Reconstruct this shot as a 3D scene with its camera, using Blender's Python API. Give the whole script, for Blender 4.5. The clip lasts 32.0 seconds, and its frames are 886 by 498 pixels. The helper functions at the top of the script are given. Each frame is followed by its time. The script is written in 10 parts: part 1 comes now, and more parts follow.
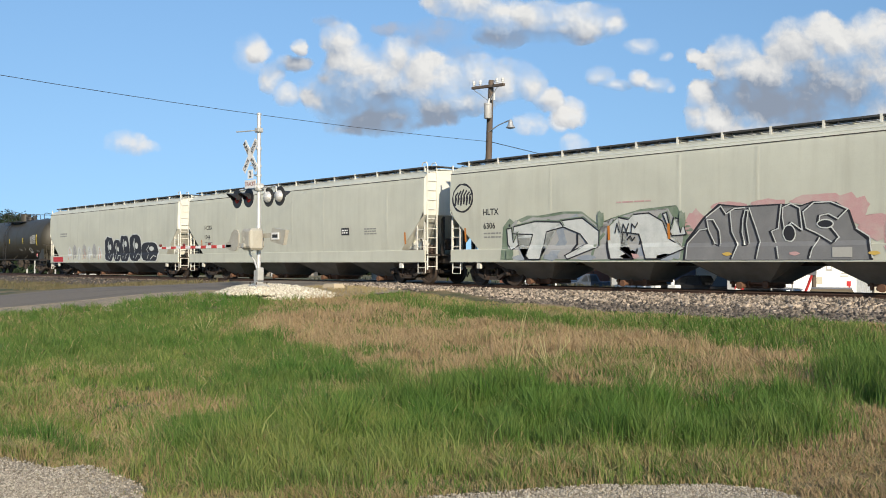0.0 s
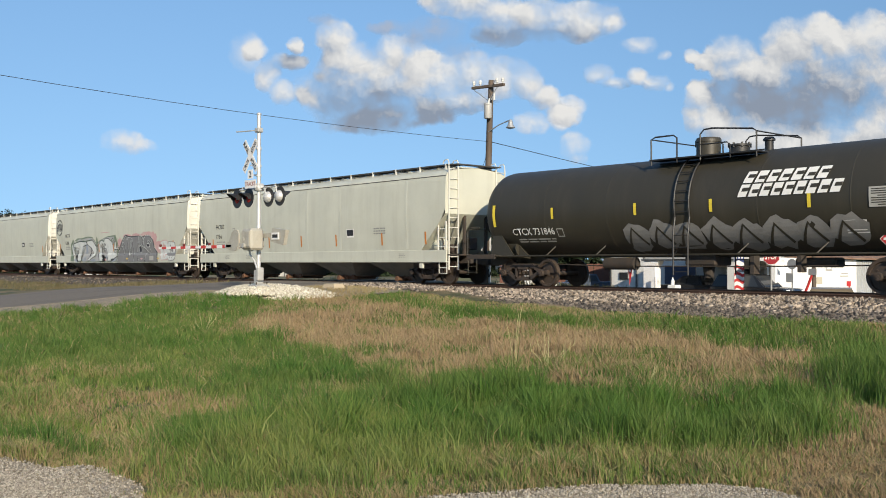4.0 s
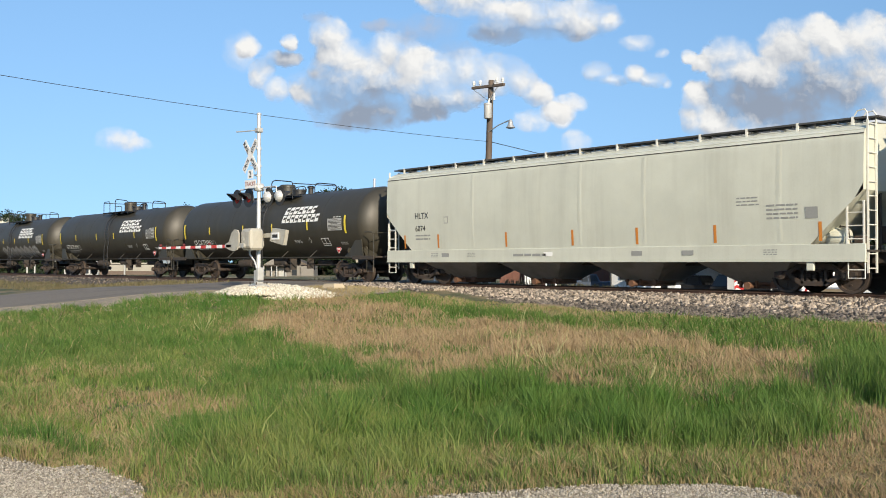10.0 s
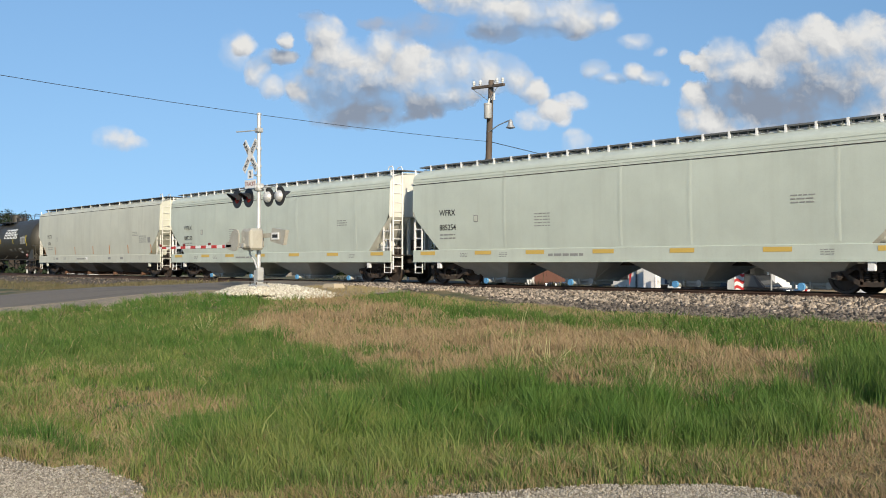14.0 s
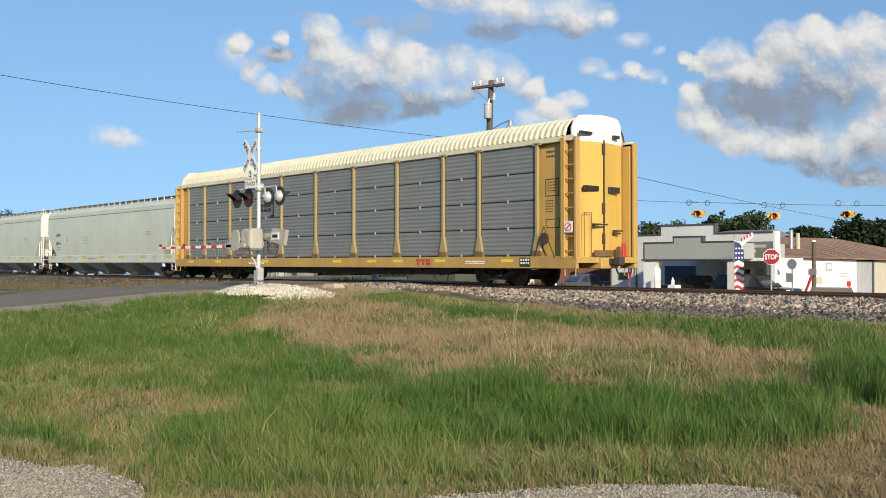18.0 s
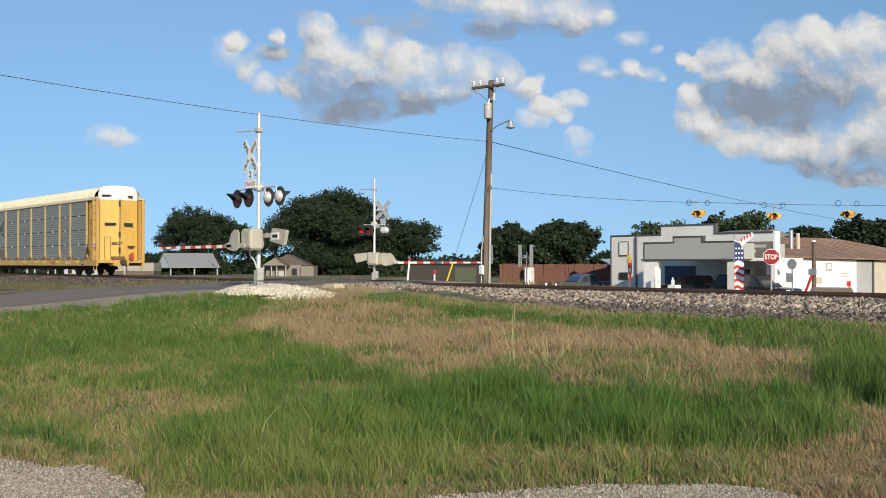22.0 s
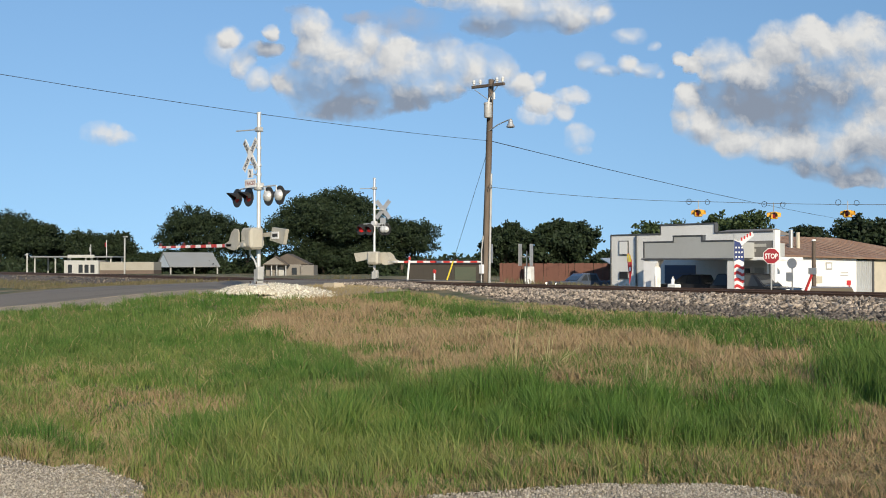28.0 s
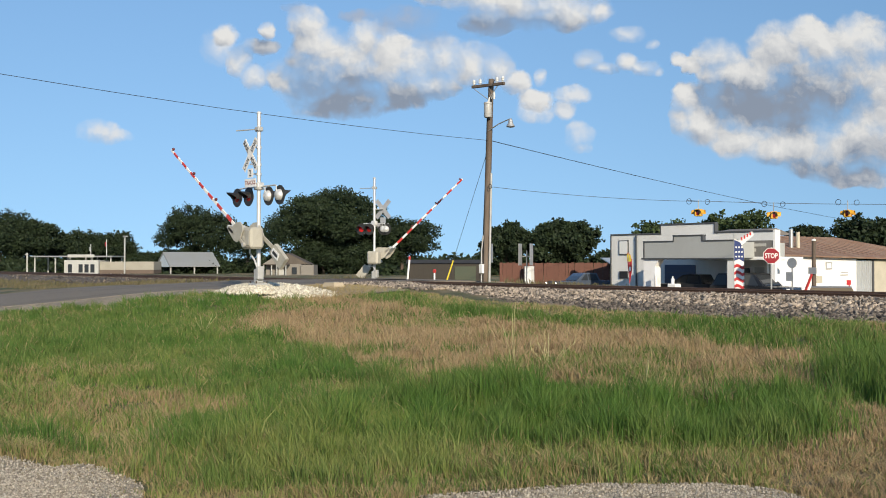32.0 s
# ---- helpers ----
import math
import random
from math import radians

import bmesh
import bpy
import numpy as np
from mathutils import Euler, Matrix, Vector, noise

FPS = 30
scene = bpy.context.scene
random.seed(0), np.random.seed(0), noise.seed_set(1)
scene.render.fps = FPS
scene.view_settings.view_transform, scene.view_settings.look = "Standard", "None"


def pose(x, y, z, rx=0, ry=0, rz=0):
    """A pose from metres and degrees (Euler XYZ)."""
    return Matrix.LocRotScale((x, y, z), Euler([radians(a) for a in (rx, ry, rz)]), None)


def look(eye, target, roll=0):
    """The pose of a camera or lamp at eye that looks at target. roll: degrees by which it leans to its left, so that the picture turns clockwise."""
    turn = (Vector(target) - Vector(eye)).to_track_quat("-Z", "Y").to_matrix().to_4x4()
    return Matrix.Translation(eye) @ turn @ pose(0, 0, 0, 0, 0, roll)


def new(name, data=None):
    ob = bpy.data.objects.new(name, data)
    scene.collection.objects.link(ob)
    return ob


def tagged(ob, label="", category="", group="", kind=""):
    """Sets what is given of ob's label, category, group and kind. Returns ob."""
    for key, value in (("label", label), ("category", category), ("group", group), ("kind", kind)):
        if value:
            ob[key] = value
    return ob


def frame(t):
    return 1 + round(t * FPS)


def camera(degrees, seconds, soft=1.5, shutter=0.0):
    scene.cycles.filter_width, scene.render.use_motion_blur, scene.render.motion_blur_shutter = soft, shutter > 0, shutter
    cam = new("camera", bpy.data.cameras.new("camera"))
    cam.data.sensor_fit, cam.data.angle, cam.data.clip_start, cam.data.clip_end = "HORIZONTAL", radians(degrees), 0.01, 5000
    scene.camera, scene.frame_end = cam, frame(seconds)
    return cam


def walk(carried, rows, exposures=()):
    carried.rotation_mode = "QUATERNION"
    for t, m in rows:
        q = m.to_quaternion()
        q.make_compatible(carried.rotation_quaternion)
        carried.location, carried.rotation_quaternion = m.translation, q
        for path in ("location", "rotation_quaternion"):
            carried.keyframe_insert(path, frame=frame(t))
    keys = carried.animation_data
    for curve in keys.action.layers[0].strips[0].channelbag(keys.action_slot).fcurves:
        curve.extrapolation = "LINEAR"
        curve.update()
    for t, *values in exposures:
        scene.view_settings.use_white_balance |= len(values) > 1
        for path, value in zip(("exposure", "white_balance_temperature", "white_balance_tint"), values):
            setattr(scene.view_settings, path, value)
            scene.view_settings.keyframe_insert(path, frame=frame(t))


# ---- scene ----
# World: x runs along the railway, y away from the camera across it, z = 0 is the rail top.
EYE = Vector((0.0, 0.0, 0.80))
YAW, PITCH = radians(-48.86), radians(0.82)
AIM = EYE + Vector((math.sin(YAW), math.cos(YAW), math.tan(PITCH)))
cam = camera(48.74, 32.0, soft=0.95)

def held(dip):
    """The tripod view, nodding by dip degrees."""
    return look(EYE, EYE + Vector((math.sin(YAW), math.cos(YAW), math.tan(PITCH - radians(dip)))))


NOD = ((0, 0), (25.5, 0), (27.5, 0.046), (28, 0.046), (28.5, 0.10), (29, -0.01), (29.5, 0.05), (30, 0.0), (30.5, 0.027), (31, 0.066), (31.5, 0.15), (32, 0.066))
walk(cam, [(t, held(d)) for t, d in NOD], exposures=[(0, 0.24), (2, 0.19), (3.4, 0.12), (5, 0.36), (6, 0.44), (7.5, 0.52), (9, 0.48), (11, 0.26), (13, 0.14), (16, 0.20), (19, 0.17), (22, 0.11), (24, 0.09), (28, 0.11), (30, 0.11), (32, 0.14)])

# Low evening sun from the right, a little on the camera's side of the track.
SUN_EL, SUN_TURN = radians(20), radians(26)
TO_SUN = Vector((math.cos(SUN_EL) * math.cos(SUN_TURN), -math.cos(SUN_EL) * math.sin(SUN_TURN), math.sin(SUN_EL)))
world = bpy.data.worlds.new("sky")
scene.world = world
world.use_nodes = True
wn, wl = world.node_tree.nodes, world.node_tree.links
sky = wn.new("ShaderNodeTexSky")
sky.sky_type, sky.sun_disc = "NISHITA", False
sky.sun_elevation, sky.sun_rotation = SUN_EL, math.pi / 2 + SUN_TURN
sky.air_density, sky.dust_density, sky.ozone_density = 1.0, 0.3, 3.0
# the sky is read a little higher than it is looked at: clear, deep blue air down to the horizon
tex = wn.new("ShaderNodeTexCoord")
lift = wn.new("ShaderNodeVectorMath")
lift.operation = "MULTIPLY_ADD"
lift.inputs[1].default_value, lift.inputs[2].default_value = (1, 1, 0.48), (0, 0, 0.155)
wl.new(tex.outputs["Generated"], lift.inputs[0])
wl.new(lift.outputs[0], sky.inputs["Vector"])
rich = wn.new("ShaderNodeHueSaturation")
rich.inputs["Saturation"].default_value = 1.06
wl.new(sky.outputs["Color"], rich.inputs["Color"])
wl.new(rich.outputs["Color"], wn["Background"].inputs["Color"])
wn["Background"].inputs["Strength"].default_value = 0.118
sun_data = bpy.data.lights.new("sun", "SUN")
sun_data.energy, sun_data.angle, sun_data.color = 5.0, radians(0.55), (1.0, 0.87, 0.68)
sun_lamp = new("sun", sun_data)
sun_lamp.matrix_world = look(TO_SUN * 60, (0, 0, 0))

# ---- mesh and material tools ----
class Geo:
    """Collects vertices and faces of one mesh."""

    def __init__(self):
        self.v, self.f = [], []

    def add(self, verts, faces):
        k = len(self.v)
        self.v += [tuple(p) for p in verts]
        self.f += [tuple(i + k for i in q) for q in faces]
        return self

    def box(self, x0, x1, y0, y1, z0, z1, bev=0.0, m=None):
        if bev <= 0:
            vs = [(x, y, z) for x in (x0, x1) for y in (y0, y1) for z in (z0, z1)]
            fs = [(0, 1, 3, 2), (4, 6, 7, 5), (0, 4, 5, 1), (2, 3, 7, 6), (0, 2, 6, 4), (1, 5, 7, 3)]
        else:
            b = min(bev, (x1 - x0) / 2.01, (y1 - y0) / 2.01, (z1 - z0) / 2.01)
            vs, ids = [], {}
            for ix, X in enumerate((x0, x1)):
                for iy, Y in enumerate((y0, y1)):
                    for iz, Z in enumerate((z0, z1)):
                        sx, sy, sz = (1, -1)[ix], (1, -1)[iy], (1, -1)[iz]
                        for a in range(3):
                            ids[ix, iy, iz, a] = len(vs)
                            vs.append((X + (0 if a == 0 else sx * b), Y + (0 if a == 1 else sy * b), Z + (0 if a == 2 else sz * b)))
            fs = []
            for a in range(3):
                o1, o2 = (a + 1) % 3, (a + 2) % 3
                for side in (0, 1):
                    ring = []
                    for c1, c2 in ((0, 0), (1, 0), (1, 1), (0, 1)):
                        k = [0, 0, 0]
                        k[a], k[o1], k[o2] = side, c1, c2
                        ring.append(ids[(*k, a)])
                    fs.append(tuple(ring if side else ring[::-1]))
                for c1 in (0, 1):
                    for c2 in (0, 1):
                        k0, k1 = [0, 0, 0], [0, 0, 0]
                        k0[a], k1[a] = 0, 1
                        k0[o1] = k1[o1] = c1
                        k0[o2] = k1[o2] = c2
                        q = (ids[(*k0, o1)], ids[(*k1, o1)], ids[(*k1, o2)], ids[(*k0, o2)])
                        fs.append(q if c1 == c2 else q[::-1])
            for ix in (0, 1):
                for iy in (0, 1):
                    for iz in (0, 1):
                        q = (ids[ix, iy, iz, 0], ids[ix, iy, iz, 1], ids[ix, iy, iz, 2])
                        fs.append(q if (ix + iy + iz) % 2 else q[::-1])
        if m is not None:
            vs = [m @ Vector(p) for p in vs]
        return self.add(vs, fs)

    def ring(self, p0, p1, r0, r1=None, n=12, caps=True):
        """A round bar from p0 to p1."""
        r1 = r0 if r1 is None else r1
        p0, p1 = Vector(p0), Vector(p1)
        d = (p1 - p0).normalized()
        a = d.orthogonal().normalized()
        b = d.cross(a)
        vs = []
        for p, r in ((p0, r0), (p1, r1)):
            vs += [p + (a * math.cos(2 * math.pi * i / n) + b * math.sin(2 * math.pi * i / n)) * r for i in range(n)]
        fs = [(i, (i + 1) % n, n + (i + 1) % n, n + i) for i in range(n)]
        if caps:
            fs += [tuple(range(n))[::-1], tuple(range(n, 2 * n))]
        return self.add(vs, fs)

    def pipe(self, pts, r, n=6):
        """A bent round bar through the points."""
        pts = [Vector(p) for p in pts]
        prev, vs, fs = None, [], []
        for i, p in enumerate(pts):
            d = (pts[min(i + 1, len(pts) - 1)] - pts[max(i - 1, 0)]).normalized()
            a = d.orthogonal().normalized() if prev is None else (prev - d * prev.dot(d)).normalized()
            prev = a
            b = d.cross(a)
            vs += [p + (a * math.cos(2 * math.pi * k / n) + b * math.sin(2 * math.pi * k / n)) * r for k in range(n)]
        for i in range(len(pts) - 1):
            fs += [(i * n + k, i * n + (k + 1) % n, (i + 1) * n + (k + 1) % n, (i + 1) * n + k) for k in range(n)]
        fs += [tuple(range(n))[::-1], tuple(range((len(pts) - 1) * n, len(pts) * n))]
        return self.add(vs, fs)

    def loft(self, rings, closed=True, caps=True):
        """Skin over rings with equal counts of points."""
        n = len(rings[0])
        vs = [p for r in rings for p in r]
        fs = []
        for i in range(len(rings) - 1):
            for k in range(n if closed else n - 1):
                k2 = (k + 1) % n
                fs.append((i * n + k, i * n + k2, (i + 1) * n + k2, (i + 1) * n + k))
        if caps and closed:
            fs += [tuple(range(n))[::-1], tuple(range((len(rings) - 1) * n, len(rings) * n))]
        return self.add(vs, fs)

    def prism_x(self, poly, x0, x1):
        """A polygon in (y, z), run along x."""
        return self.loft([[(x0, y, z) for y, z in poly], [(x1, y, z) for y, z in poly]])

    def prism_y(self, poly, y0, y1):
        """A polygon in (x, z), run along y."""
        return self.loft([[(x, y0, z) for x, z in poly], [(x, y1, z) for x, z in poly]])

    def prism_z(self, poly, z0, z1):
        return self.loft([[(x, y, z0) for x, y in poly], [(x, y, z1) for x, y in poly]])

    def spin(self, profile, center, axis="y", n=20):
        """A solid of revolution: profile of (radius, place along the axis), open at its ends where the radius is not 0."""
        c = Vector(center)
        rings = []
        for r, a in profile:
            ring = []
            for i in range(n):
                t = 2 * math.pi * i / n
                u, w = r * math.cos(t), r * math.sin(t)
                ring.append(c + Vector({"y": (u, a, w), "x": (a, u, w), "z": (u, w, a)}[axis]))
            rings.append(ring)
        return self.loft(rings)

    def mesh(self, name, smooth=None):
        me = bpy.data.meshes.new(name)
        me.from_pydata(self.v, [], self.f)
        bm = bmesh.new()
        bm.from_mesh(me)
        bmesh.ops.recalc_face_normals(bm, faces=bm.faces)
        bm.to_mesh(me)
        bm.free()
        if smooth:
            me.shade_smooth()
            me.set_sharp_from_angle(angle=radians(smooth))
        return me


def thing(name, m, label, category, group=""):
    ob = new(name)
    ob.empty_display_size = 0.2
    ob.matrix_basis = m
    return tagged(ob, label, category, group)


def part(name, geo, material, parent=None, label="", smooth=None):
    """Links a mesh as one part under its thing."""
    me = geo if isinstance(geo, bpy.types.Mesh) else geo.mesh(name, smooth)
    if material is not None and not me.materials:
        me.materials.append(material)
    ob = new(name, me)
    ob.parent = parent
    return tagged(ob, label)


def solo(name, geo, material, label, category, group="", kind="", smooth=None):
    """A thing that is one mesh."""
    return tagged(part(name, geo, material, None, "", smooth), label, category, group, kind)


def share(name, me, parent, m, label=""):
    ob = new(name, me)
    ob.parent = parent
    ob.matrix_basis = m
    return tagged(ob, label)


class Nodes:
    """Short hand for a material's nodes."""

    def __init__(self, name):
        self.m = bpy.data.materials.new(name)
        self.m.use_nodes = True
        self.t = self.m.node_tree
        self.bsdf = self.t.nodes["Principled BSDF"]

    def n(self, kind, **kw):
        node = self.t.nodes.new(kind)
        for k, v in kw.items():
            if k in node.inputs:
                self.put(node.inputs[k], v)
        return node

    def put(self, sock, v):
        if isinstance(v, bpy.types.NodeSocket):
            self.t.links.new(v, sock)
        elif isinstance(v, (tuple, list)) and len(v) == 3 and sock.type == "RGBA":
            sock.default_value = (*v, 1)
        else:
            sock.default_value = v

    def coord(self, random_shift=True):
        tc = self.n("ShaderNodeTexCoord").outputs["Object"]
        if not random_shift:
            return tc
        info = self.n("ShaderNodeObjectInfo").outputs["Random"]
        return self.vec("ADD", tc, self.vec("SCALE", (37.0, 19.0, 53.0), scale=info))

    def vec(self, op, a, b=None, scale=None):
        node = self.t.nodes.new("ShaderNodeVectorMath")
        node.operation = op
        self.put(node.inputs[0], a)
        if b is not None:
            self.put(node.inputs[1], b)
        if scale is not None:
            self.put(node.inputs["Scale"], scale)
        return node.outputs[0]

    def math(self, op, a, b=0.0, c=None, clamp=False):
        node = self.t.nodes.new("ShaderNodeMath")
        node.operation, node.use_clamp = op, clamp
        self.put(node.inputs[0], a)
        self.put(node.inputs[1], b)
        if c is not None:
            self.put(node.inputs[2], c)
        return node.outputs[0]

    def noise(self, scale, co, detail=4.0, rough=0.55, stretch=None):
        if stretch:
            co = self.vec("MULTIPLY", co, stretch)
        node = self.n("ShaderNodeTexNoise", Scale=scale, Detail=detail, Roughness=rough, Vector=co)
        return node.outputs["Fac"]

    def ramp(self, fac, lo, hi):
        node = self.n("ShaderNodeMapRange")
        self.put(node.inputs["Value"], fac)
        node.inputs["From Min"].default_value, node.inputs["From Max"].default_value = lo, hi
        return node.outputs["Result"]

    def mix(self, fac, a, b, blend="MIX"):
        node = self.t.nodes.new("ShaderNodeMix")
        node.data_type, node.blend_type = "RGBA", blend
        self.put(node.inputs[0], fac)
        self.put(node.inputs[6], a)
        self.put(node.inputs[7], b)
        return node.outputs[2]

    def bump(self, height, strength, dist=0.01):
        node = self.n("ShaderNodeBump", Height=height, Strength=strength, Distance=dist)
        self.put(self.bsdf.inputs["Normal"], node.outputs["Normal"])

    def done(self, color, rough, metal=0.0):
        self.put(self.bsdf.inputs["Base Color"], color)
        self.put(self.bsdf.inputs["Roughness"], rough)
        self.put(self.bsdf.inputs["Metallic"], metal)
        return self.m


def paint(name, color, rough=0.5, metal=0.0, dirt=(0.10, 0.085, 0.06), amount=0.35, scale=1.2, streak=False, bump=0.1, grain=40.0):
    """Painted or raw surface with two scales of variation and dirt."""
    k = Nodes(name)
    co = k.coord()
    big = k.noise(scale, co, 5.0, 0.6, (1.0, 1.0, 0.25) if streak else None)
    fine = k.noise(grain, co, 3.0)
    tone = k.mix(k.ramp(fine, 0.3, 0.7), tuple(c * 0.90 for c in color), tuple(min(1, c * 1.08) for c in color))
    col = k.mix(k.math("MULTIPLY", k.ramp(big, 0.45, 0.8), amount), tone, dirt)
    if bump:
        k.bump(fine, bump, 0.004)
    return k.done(col, k.math("ADD", k.math("MULTIPLY", big, 0.25), rough - 0.12), metal)


def plain(name, color, rough=0.5, metal=0.0, glow=0.0):
    k = Nodes(name)
    if glow:
        k.put(k.bsdf.inputs["Emission Color"], color)
        k.bsdf.inputs["Emission Strength"].default_value = glow
    fine = k.noise(25.0, k.coord(), 3.0)
    return k.done(k.mix(fine, tuple(c * 0.9 for c in color), tuple(min(1, c * 1.1) for c in color)), rough, metal)


def text_mesh(words, height, width=None, bold=0.0, shear=0.0, align="LEFT"):
    """Flat lettering in the x-z plane, read from -y, its lower left corner (or lower middle) at the origin."""
    cu = bpy.data.curves.new("lettering", "FONT")
    cu.body, cu.size, cu.resolution_u, cu.offset, cu.shear, cu.align_x = words, 1.0, 2, bold, shear, align
    ob = new("lettering", cu)
    me = bpy.data.meshes.new_from_object(ob.evaluated_get(bpy.context.evaluated_depsgraph_get()))
    bpy.data.objects.remove(ob)
    bpy.data.curves.remove(cu)
    xs, ys = [v.co.x for v in me.vertices], [v.co.y for v in me.vertices]
    sz = height / (max(ys) - min(ys))
    sx = width / (max(xs) - min(xs)) if width else sz
    mid = (max(xs) + min(xs)) / 2 if align == "CENTER" else min(xs)
    y0 = min(ys)
    for v in me.vertices:
        v.co = ((v.co.x - mid) * sx, 0.0, (v.co.y - y0) * sz)
    return me


def on_side(me, x, z, face, lift=0.008):
    """Moves flat lettering to (x, z) of a thing's side and lays it on the surface y = -face(z)."""
    for v in me.vertices:
        px, pz = v.co.x + x, v.co.z + z
        v.co = (px, v.co.y - face(pz) - lift, pz)
    return me


def patch(poly, face, lift=0.006, cuts=0.2):
    """A flat coloured patch, its outline in (x, z), laid on the surface y = -face(z)."""
    bm = bmesh.new()
    bm.faces.new([bm.verts.new((x, 0, z)) for x, z in poly])
    bmesh.ops.triangulate(bm, faces=bm.faces)
    zs = [z for _, z in poly]
    z = min(zs) + cuts
    while z < max(zs):
        bmesh.ops.bisect_plane(bm, geom=[*bm.verts, *bm.edges, *bm.faces], plane_co=(0, 0, z), plane_no=(0, 0, 1))
        z += cuts
    for v in bm.verts:
        v.co.y = -face(v.co.z) - lift
    bmesh.ops.recalc_face_normals(bm, faces=bm.faces)
    me = bpy.data.meshes.new("patch")
    bm.to_mesh(me)
    bm.free()
    return me


def rect(x0, x1, z0, z1):
    return [(x0, z0), (x1, z0), (x1, z1), (x0, z1)]


def join(meshes):
    """Several meshes as one."""
    g = Geo()
    for me in meshes:
        g.add([v.co[:] for v in me.vertices], [tuple(p.vertices) for p in me.polygons])
    out = bpy.data.meshes.new("joined")
    out.from_pydata(g.v, [], g.f)
    return out

# ---- materials ----
def ground_material():
    """Soil under the grass: dark soil, straw and a gravel strip by shape of its own."""
    k = Nodes("soil")
    co = k.n("ShaderNodeTexCoord").outputs["Object"]
    a, b, c = k.noise(0.35, co, 6.0, 0.6), k.noise(3.0, co, 5.0, 0.6), k.noise(45.0, co, 3.0, 0.6)
    green = k.mix(k.ramp(b, 0.3, 0.7), (0.030, 0.048, 0.012), (0.070, 0.085, 0.026))
    straw = k.mix(k.ramp(c, 0.3, 0.7), (0.16, 0.11, 0.055), (0.30, 0.23, 0.13))
    col = k.mix(k.ramp(a, 0.42, 0.60), green, straw)
    k.bump(c, 0.6, 0.03)
    return k.done(col, 0.95)


def gravel_material(name, lo, hi, scale=60.0):
    k = Nodes(name)
    co = k.coord(False)
    v = k.n("ShaderNodeTexVoronoi", Scale=scale, Vector=co)
    big = k.noise(0.8, co, 5.0)
    col = k.mix(v.outputs["Color"], lo, hi)
    col = k.mix(k.math("MULTIPLY", k.ramp(big, 0.4, 0.75), 0.5), col, tuple(x * 0.6 for x in lo))
    k.bump(v.outputs["Distance"], 0.9, 0.02)
    return k.done(col, 0.95)


def asphalt_material():
    k = Nodes("asphalt")
    co = k.coord(False)
    fine, mid, big = k.noise(90.0, co, 3.0), k.noise(6.0, co, 4.0, 0.6), k.noise(0.5, co, 5.0, 0.6, (1.0, 0.3, 1.0))
    col = k.mix(k.ramp(fine, 0.3, 0.7), (0.150, 0.128, 0.102), (0.240, 0.207, 0.166))
    col = k.mix(k.math("MULTIPLY", k.ramp(mid, 0.5, 0.75), 0.4), col, (0.21, 0.19, 0.16))
    col = k.mix(k.math("MULTIPLY", k.ramp(big, 0.5, 0.7), 0.5), col, (0.10, 0.092, 0.08))
    k.bump(fine, 0.5, 0.01)
    k.bsdf.inputs["Specular IOR Level"].default_value = 0.15
    return k.done(col, 0.9)


def stone_material(name, lo, hi, single=False):
    """Loose stones, each of its own tone."""
    k = Nodes(name)
    isl = k.n("ShaderNodeObjectInfo").outputs["Random"] if single else k.n("ShaderNodeNewGeometry").outputs["Random Per Island"]
    fine = k.noise(70.0, k.coord(False), 4.0)
    col = k.mix(isl, lo, hi)
    col = k.mix(k.math("MULTIPLY", k.ramp(fine, 0.4, 0.75), 0.5), col, tuple(x * 0.5 for x in lo))
    k.bump(fine, 0.6, 0.01)
    return k.done(col, 0.92)


def blade_material(name, lo, hi, tip, trans=0.25, low=0.42, high=0.58):
    """Grass blades, each of its own tone, in tufts and patches of other tones over the field."""
    k = Nodes(name)
    isl = k.n("ShaderNodeNewGeometry").outputs["Random Per Island"]
    co = k.coord(False)
    wide = k.math("ADD", k.math("MULTIPLY", k.noise(0.45, co, 4.0, 0.6), 0.55), k.math("MULTIPLY", k.noise(2.1, co, 3.0, 0.6), 0.45))
    tuft = k.math("ADD", k.math("MULTIPLY", k.noise(7.0, co, 2.0, 0.5), 0.5), k.math("MULTIPLY", k.noise(1.3, co, 3.0, 0.6), 0.5))
    each = k.math("ADD", k.math("MULTIPLY", isl, 0.55), k.math("MULTIPLY", k.ramp(tuft, 0.34, 0.66), 0.45))
    col = k.mix(each, lo, hi)
    pale = k.math("MULTIPLY", k.ramp(wide, low, high), k.math("ADD", k.math("MULTIPLY", isl, 0.7), 0.25))
    col = k.mix(pale, col, tip)
    k.done(col, 0.6)
    k.bsdf.inputs["Specular IOR Level"].default_value = 0.2
    tr = k.n("ShaderNodeBsdfTranslucent", Color=col)
    mx = k.n("ShaderNodeMixShader", Fac=trans)
    k.t.links.new(k.bsdf.outputs[0], mx.inputs[1])
    k.t.links.new(tr.outputs[0], mx.inputs[2])
    k.t.links.new(mx.outputs[0], k.t.nodes["Material Output"].inputs["Surface"])
    return k.m


